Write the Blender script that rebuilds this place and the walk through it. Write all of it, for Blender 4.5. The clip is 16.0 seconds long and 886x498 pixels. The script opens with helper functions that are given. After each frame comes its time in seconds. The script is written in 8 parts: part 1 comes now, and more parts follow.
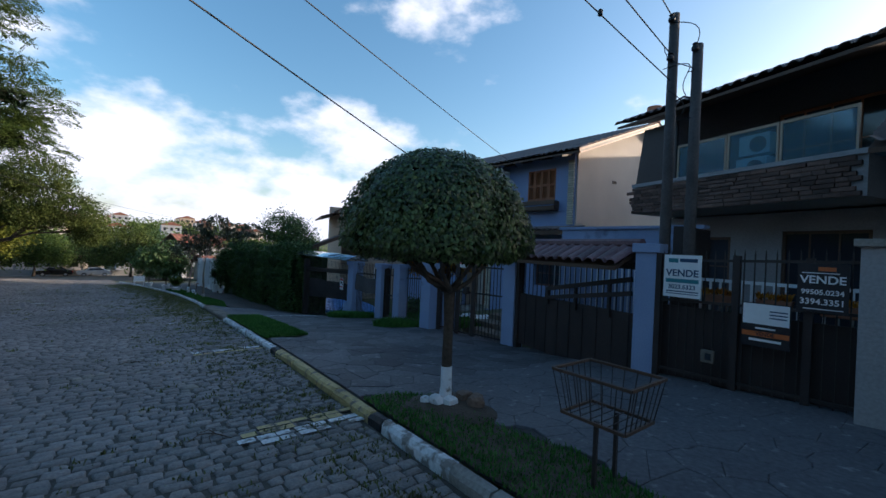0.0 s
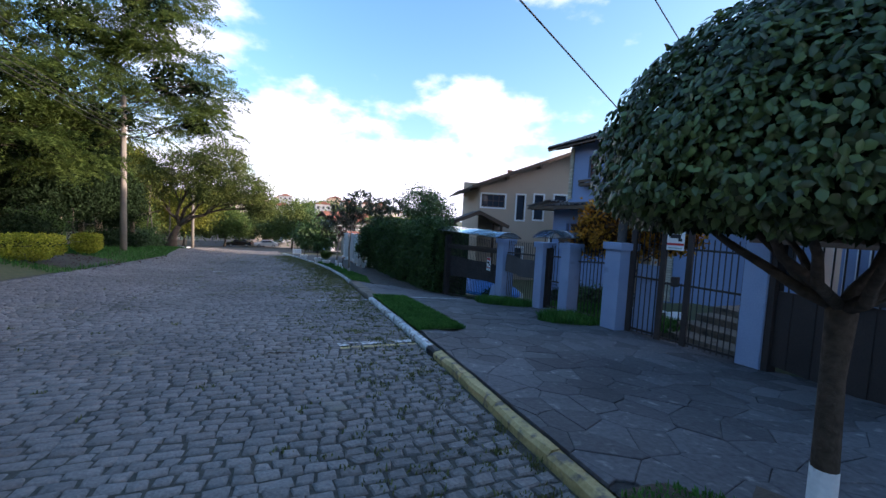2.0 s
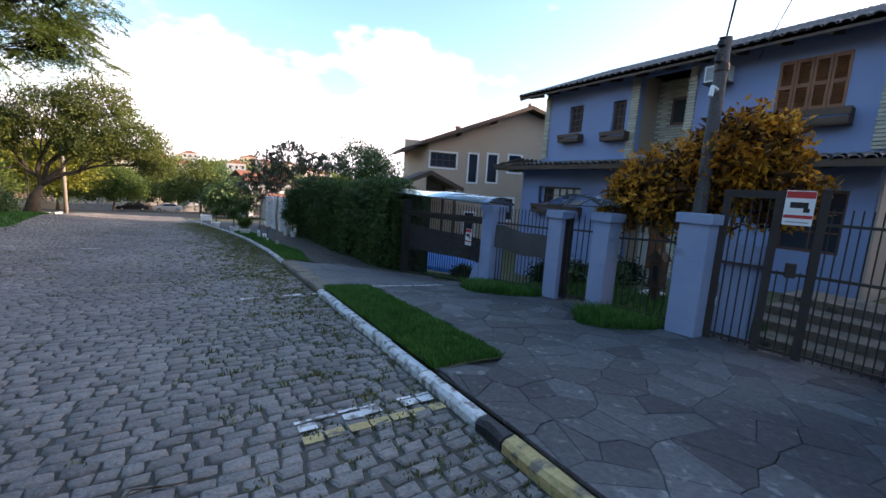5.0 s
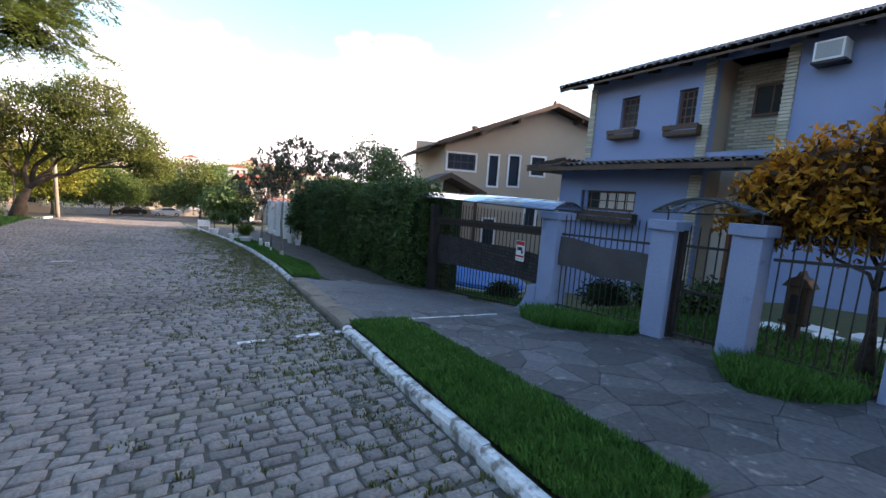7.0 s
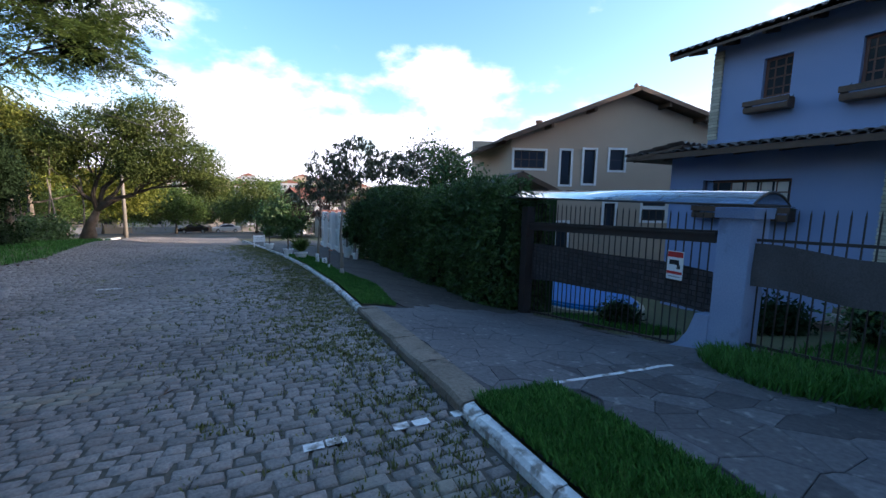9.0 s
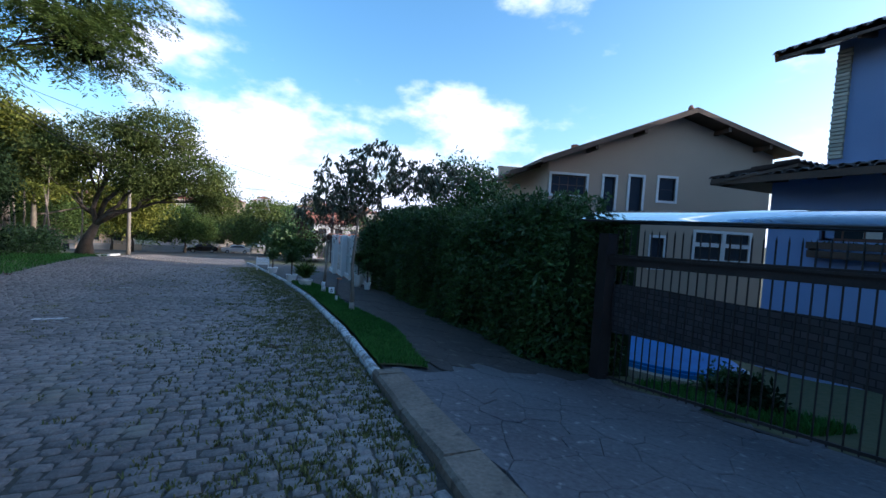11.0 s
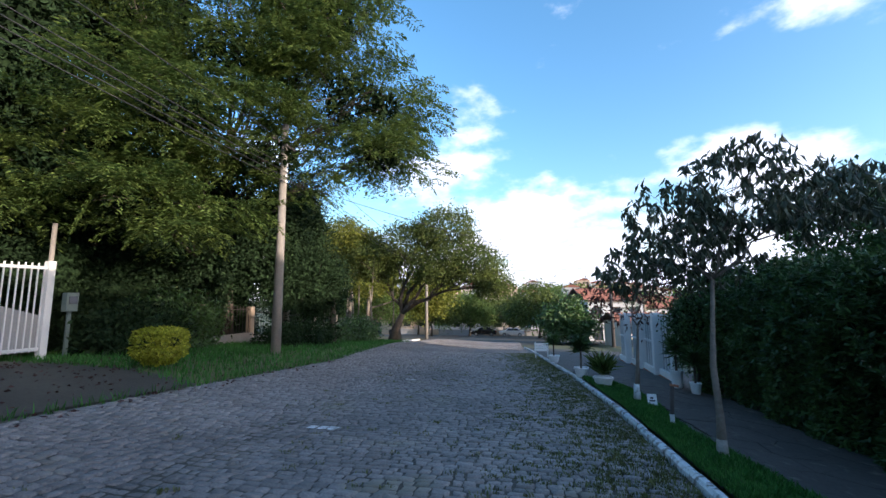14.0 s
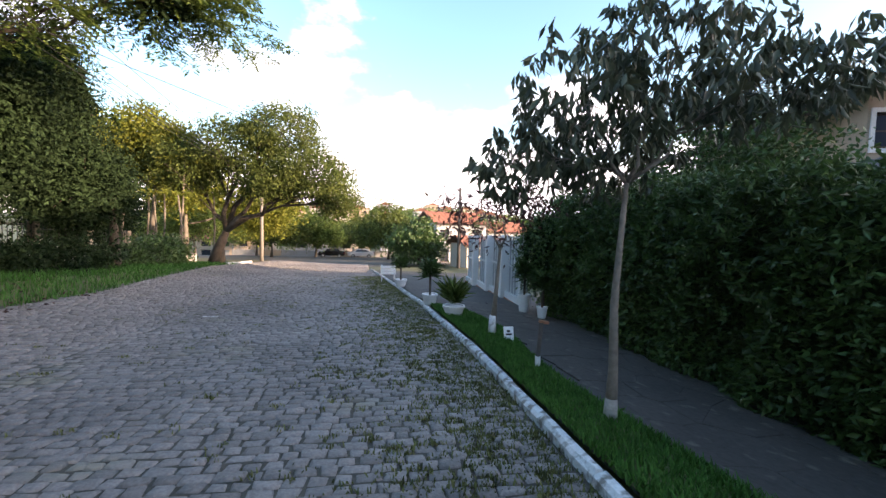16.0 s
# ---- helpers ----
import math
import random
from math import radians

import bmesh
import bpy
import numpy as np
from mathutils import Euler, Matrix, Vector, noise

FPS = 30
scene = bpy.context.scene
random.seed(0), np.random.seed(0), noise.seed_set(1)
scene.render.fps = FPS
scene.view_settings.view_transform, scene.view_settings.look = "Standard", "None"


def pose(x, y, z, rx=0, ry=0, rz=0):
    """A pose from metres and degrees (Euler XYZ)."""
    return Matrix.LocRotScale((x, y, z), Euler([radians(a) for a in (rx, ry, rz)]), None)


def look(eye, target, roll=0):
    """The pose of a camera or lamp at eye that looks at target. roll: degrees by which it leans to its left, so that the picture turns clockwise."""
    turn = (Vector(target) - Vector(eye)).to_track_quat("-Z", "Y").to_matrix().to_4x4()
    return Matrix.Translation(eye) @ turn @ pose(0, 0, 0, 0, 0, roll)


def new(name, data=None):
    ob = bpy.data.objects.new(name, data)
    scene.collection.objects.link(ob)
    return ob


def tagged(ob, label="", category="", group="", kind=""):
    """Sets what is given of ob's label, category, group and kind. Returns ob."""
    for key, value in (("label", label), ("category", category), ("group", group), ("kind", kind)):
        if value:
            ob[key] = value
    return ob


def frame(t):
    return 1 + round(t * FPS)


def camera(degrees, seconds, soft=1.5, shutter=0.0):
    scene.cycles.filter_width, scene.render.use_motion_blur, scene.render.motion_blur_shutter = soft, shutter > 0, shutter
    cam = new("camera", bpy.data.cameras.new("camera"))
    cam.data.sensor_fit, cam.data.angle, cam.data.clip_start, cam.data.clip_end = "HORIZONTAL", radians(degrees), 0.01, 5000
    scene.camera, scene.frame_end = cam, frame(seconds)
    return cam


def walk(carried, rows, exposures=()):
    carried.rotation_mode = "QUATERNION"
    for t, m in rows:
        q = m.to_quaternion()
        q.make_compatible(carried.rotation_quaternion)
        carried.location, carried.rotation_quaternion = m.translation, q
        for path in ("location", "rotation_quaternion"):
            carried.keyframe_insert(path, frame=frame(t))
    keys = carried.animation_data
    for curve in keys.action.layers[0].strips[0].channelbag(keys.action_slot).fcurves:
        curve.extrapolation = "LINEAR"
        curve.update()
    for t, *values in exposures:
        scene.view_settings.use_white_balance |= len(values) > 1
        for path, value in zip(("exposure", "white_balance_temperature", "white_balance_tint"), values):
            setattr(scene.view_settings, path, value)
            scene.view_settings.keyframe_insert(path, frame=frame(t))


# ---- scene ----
cam = camera(94.6, 16.0)
METRES, EYE, TILT, LEAN, TURN = 18.8, 1.62, 0.0, 0.0, -38.5
ROWS = [
    (0.0, 0.0, 0.0, 0.0, -0.0, 0.09, -2.65),
    (0.5, -0.0193, 0.0249, -0.0017, 3.22, -0.57, -2.81),
    (1.0, -0.0335, 0.0523, -0.0037, 9.83, -1.65, -3.06),
    (1.5, -0.0489, 0.0783, -0.0054, 12.76, -2.08, -2.97),
    (2.0, -0.0649, 0.1072, -0.0074, 17.36, -3.84, -3.13),
    (2.5, -0.0799, 0.1337, -0.0079, 18.49, -3.49, -3.57),
    (3.0, -0.0956, 0.1584, -0.0108, 11.85, -5.88, -4.49),
    (3.5, -0.111, 0.1816, -0.0108, 11.91, -6.2, -5.18),
    (4.0, -0.1303, 0.2027, -0.0112, 11.33, -7.32, -4.29),
    (6.5, -0.2119, 0.321, -0.0179, 2.53, -8.4, -4.48),
    (7.0, -0.2275, 0.3471, -0.0193, 7.28, -7.7, -3.82),
    (7.5, -0.2464, 0.3734, -0.0205, 8.35, -7.74, -4.52),
    (8.0, -0.2625, 0.3992, -0.0219, 13.08, -7.65, -2.97),
    (8.5, -0.282, 0.4245, -0.0243, 13.49, -7.5, -1.03),
    (11.0, -0.3617, 0.5661, -0.0392, 14.94, -2.97, -3.37),
    (11.5, -0.3792, 0.5913, -0.0415, 24.9, -0.31, 0.53),
    (12.0, -0.4014, 0.6143, -0.0418, 40.51, 4.12, 4.53),
    (12.5, -0.4219, 0.6368, -0.0425, 50.41, 5.92, 5.08),
    (13.0, -0.4462, 0.6603, -0.0429, 53.52, 8.29, 4.58),
    (13.5, -0.4675, 0.683, -0.0446, 54.57, 11.41, 3.05),
    (14.0, -0.4916, 0.7053, -0.0465, 50.95, 7.18, 0.31),
    (14.5, -0.5108, 0.7293, -0.0494, 45.55, 3.58, 0.71),
    (15.0, -0.5308, 0.7559, -0.0515, 41.02, -0.19, -2.29),
    (15.5, -0.5515, 0.7841, -0.0524, 36.33, -3.26, -2.68),
    (16.0, -0.5693, 0.8136, -0.0548, 30.51, -3.5, -1.49),
]
EXPOSURES = [(0.0, 0.33, 5800, 13), (1.0, 0.58, 5850, 16), (2.0, 1.03, 5850, 22), (3.0, 1.23, 6250, 24), (4.0, 1.18, 6450, 23), (6.5, 1.93, 7100, 26), (7.5, 1.58, 6800, 25), (8.5, 1.23, 6100, 21), (11.0, 0.73, 5250, 15), (12.5, 0.74, 5400, 15), (14.0, 0.95, 5600, 15), (15.0, 1.23, 5800, 19), (16.0, 1.71, 7050, 24)]
walk(cam, [(t, pose(0, 0, EYE, TILT, LEAN, TURN) @ pose(METRES * x, METRES * y, METRES * z, 90 + pitch, roll, yaw)) for t, x, y, z, yaw, pitch, roll in ROWS], EXPOSURES)

# ---- world and sun ----
SUN_EL, SUN_AZ = 10.0, 114.0   # degrees above the horizon; degrees clockwise from +y
world = bpy.data.worlds.new("world")
scene.world = world
world.use_nodes = True
wn, wl = world.node_tree.nodes, world.node_tree.links
wn.clear()
sky = wn.new("ShaderNodeTexSky")
sky.sky_type, sky.sun_disc = "NISHITA", False
sky.sun_elevation, sky.sun_rotation = radians(SUN_EL), radians(SUN_AZ)
sky.air_density, sky.dust_density, sky.ozone_density = 1.0, 2.2, 1.5
coord = wn.new("ShaderNodeTexCoord")
sep = wn.new("ShaderNodeSeparateXYZ")
wl.new(coord.outputs["Generated"], sep.inputs[0])


def wmath(op, a, b=None, clamp=False):
    n = wn.new("ShaderNodeMath")
    n.operation, n.use_clamp = op, clamp
    for k, v in enumerate((a, b)):
        if v is None:
            continue
        if isinstance(v, (int, float)):
            n.inputs[k].default_value = v
        else:
            wl.new(v, n.inputs[k])
    return n.outputs[0]


# heaped clouds that crowd towards the horizon
up = wmath("MAXIMUM", sep.outputs[2], 0.0)
comb = wn.new("ShaderNodeCombineXYZ")
wl.new(sep.outputs[0], comb.inputs[0])
wl.new(sep.outputs[1], comb.inputs[1])
wl.new(wmath("MULTIPLY", up, 1.9), comb.inputs[2])
cn = wn.new("ShaderNodeTexNoise")
cn.inputs["Scale"].default_value, cn.inputs["Detail"].default_value, cn.inputs["Roughness"].default_value = 3.6, 9.0, 0.54
wl.new(comb.outputs[0], cn.inputs["Vector"])
low = wn.new("ShaderNodeMapRange")
low.inputs[1].default_value, low.inputs[2].default_value, low.inputs[3].default_value, low.inputs[4].default_value = 0.04, 0.40, 0.17, -0.10
wl.new(up, low.inputs[0])
dens = wn.new("ShaderNodeMapRange")
dens.inputs[1].default_value, dens.inputs[2].default_value = 0.49, 0.66
dens.interpolation_type = "SMOOTHSTEP"
wl.new(wmath("ADD", cn.outputs[0], low.outputs[0]), dens.inputs[0])
shade = wn.new("ShaderNodeMapRange")
shade.inputs[1].default_value, shade.inputs[2].default_value, shade.inputs[3].default_value, shade.inputs[4].default_value = 0.55, 0.85, 1.0, 0.72
wl.new(wmath("ADD", cn.outputs[0], low.outputs[0]), shade.inputs[0])
cloud = wn.new("ShaderNodeMix")
cloud.data_type = "RGBA"
cloud.inputs["A"].default_value, cloud.inputs["B"].default_value = (0.62, 0.64, 0.80, 1), (1.0, 0.97, 0.97, 1)
wl.new(shade.outputs[0], cloud.inputs["Factor"])
skybg, cloudbg, mixbg, wout = (wn.new(k) for k in ("ShaderNodeBackground", "ShaderNodeBackground", "ShaderNodeMixShader", "ShaderNodeOutputWorld"))
skybg.inputs[1].default_value = 0.15
cloudbg.inputs[1].default_value = 0.95
deep = wn.new("ShaderNodeHueSaturation")
deep.inputs["Saturation"].default_value, deep.inputs["Hue"].default_value, deep.inputs["Value"].default_value = 1.20, 0.490, 1.58
wl.new(sky.outputs[0], deep.inputs["Color"])
wl.new(deep.outputs[0], skybg.inputs[0])
wl.new(cloud.outputs["Result"], cloudbg.inputs[0])
wl.new(dens.outputs[0], mixbg.inputs[0])
wl.new(skybg.outputs[0], mixbg.inputs[1])
wl.new(cloudbg.outputs[0], mixbg.inputs[2])
wl.new(mixbg.outputs[0], wout.inputs[0])

sun = new("sun", bpy.data.lights.new("sun", "SUN"))
sun.data.energy, sun.data.angle, sun.data.color = 4.6, radians(0.6), (1.0, 0.80, 0.56)
_s = Vector((math.sin(radians(SUN_AZ)) * math.cos(radians(SUN_EL)), math.cos(radians(SUN_AZ)) * math.cos(radians(SUN_EL)), math.sin(radians(SUN_EL))))
sun.matrix_world = look(_s * 100, (0, 0, 0))

# ---- materials ----


def mat(name, c1, c2, rough=0.8, scale=1.5, fine=40.0, bump=0.25, metal=0.0, rnd="", spread=0.25, spec=0.5, through_leaf=0.0, stain=None):
    """A surface whose colour drifts between c1 and c2 at two scales, with fine relief. rnd: 'object' or 'island' varies each piece."""
    m = bpy.data.materials.new(name)
    m.use_nodes = True
    n, l = m.node_tree.nodes, m.node_tree.links
    b = n["Principled BSDF"]
    geo = n.new("ShaderNodeNewGeometry")
    tex = []
    for sc, det in ((scale, 4.0), (fine, 5.0)):
        t = n.new("ShaderNodeTexNoise")
        t.inputs["Scale"].default_value, t.inputs["Detail"].default_value = sc, det
        l.new(geo.outputs["Position"], t.inputs["Vector"])
        tex.append(t)
    add = n.new("ShaderNodeMath")
    add.operation = "MULTIPLY_ADD"
    add.inputs[1].default_value = 0.5
    half = n.new("ShaderNodeMath")
    half.operation = "MULTIPLY"
    half.inputs[1].default_value = 0.5
    l.new(tex[0].outputs[0], half.inputs[0])
    l.new(tex[1].outputs[0], add.inputs[0])
    l.new(half.outputs[0], add.inputs[2])
    ramp = n.new("ShaderNodeValToRGB")
    ramp.color_ramp.elements[0].position, ramp.color_ramp.elements[1].position = 0.36, 0.64
    ramp.color_ramp.elements[0].color, ramp.color_ramp.elements[1].color = (*c1, 1), (*c2, 1)
    l.new(add.outputs[0], ramp.inputs[0])
    col = ramp.outputs[0]
    if stain:
        st = n.new("ShaderNodeTexNoise")
        st.inputs["Scale"].default_value, st.inputs["Detail"].default_value = stain[1], 6.0
        l.new(geo.outputs["Position"], st.inputs["Vector"])
        sr = n.new("ShaderNodeMapRange")
        sr.inputs[1].default_value, sr.inputs[2].default_value = stain[2], stain[2] + 0.12
        l.new(st.outputs[0], sr.inputs[0])
        mx = n.new("ShaderNodeMix")
        mx.data_type = "RGBA"
        l.new(sr.outputs[0], mx.inputs["Factor"])
        l.new(col, mx.inputs["A"])
        mx.inputs["B"].default_value = (*stain[0], 1)
        col = mx.outputs["Result"]
    if rnd:
        hs = n.new("ShaderNodeHueSaturation")
        mr = n.new("ShaderNodeMapRange")
        mr.inputs[3].default_value, mr.inputs[4].default_value = 1 - spread, 1 + spread
        l.new(geo.outputs["Random Per Island"] if rnd == "island" else n.new("ShaderNodeObjectInfo").outputs["Random"], mr.inputs[0])
        l.new(mr.outputs[0], hs.inputs["Value"])
        l.new(col, hs.inputs["Color"])
        col = hs.outputs[0]
    l.new(col, b.inputs["Base Color"])
    b.inputs["Roughness"].default_value, b.inputs["Metallic"].default_value = rough, metal
    b.inputs["Specular IOR Level"].default_value = spec
    if bump:
        bp = n.new("ShaderNodeBump")
        bp.inputs["Strength"].default_value, bp.inputs["Distance"].default_value = bump, 0.02
        l.new(tex[1].outputs[0], bp.inputs["Height"])
        l.new(bp.outputs[0], b.inputs["Normal"])
    if through_leaf:
        tr = n.new("ShaderNodeBsdfTranslucent")
        mixs = n.new("ShaderNodeMixShader")
        mixs.inputs[0].default_value = through_leaf
        l.new(col, tr.inputs[0])
        l.new(b.outputs[0], mixs.inputs[1])
        l.new(tr.outputs[0], mixs.inputs[2])
        l.new(mixs.outputs[0], n["Material Output"].inputs[0])
    return m


def leafmat(name, c1, c2, thru=0.3, spread=0.45, rough=0.58, spec=0.22):
    return mat(name, c1, c2, rough=rough, scale=0.6, fine=6, bump=0, rnd="island", spread=spread, through_leaf=thru, spec=spec)


def glassmat(name, tint, rough=0.04, alpha=0.0, ior=1.5):
    m = bpy.data.materials.new(name)
    m.use_nodes = True
    b = m.node_tree.nodes["Principled BSDF"]
    b.inputs["Base Color"].default_value = (*tint, 1)
    b.inputs["Roughness"].default_value = rough
    b.inputs["Transmission Weight"].default_value = alpha
    b.inputs["IOR"].default_value = ior
    return m


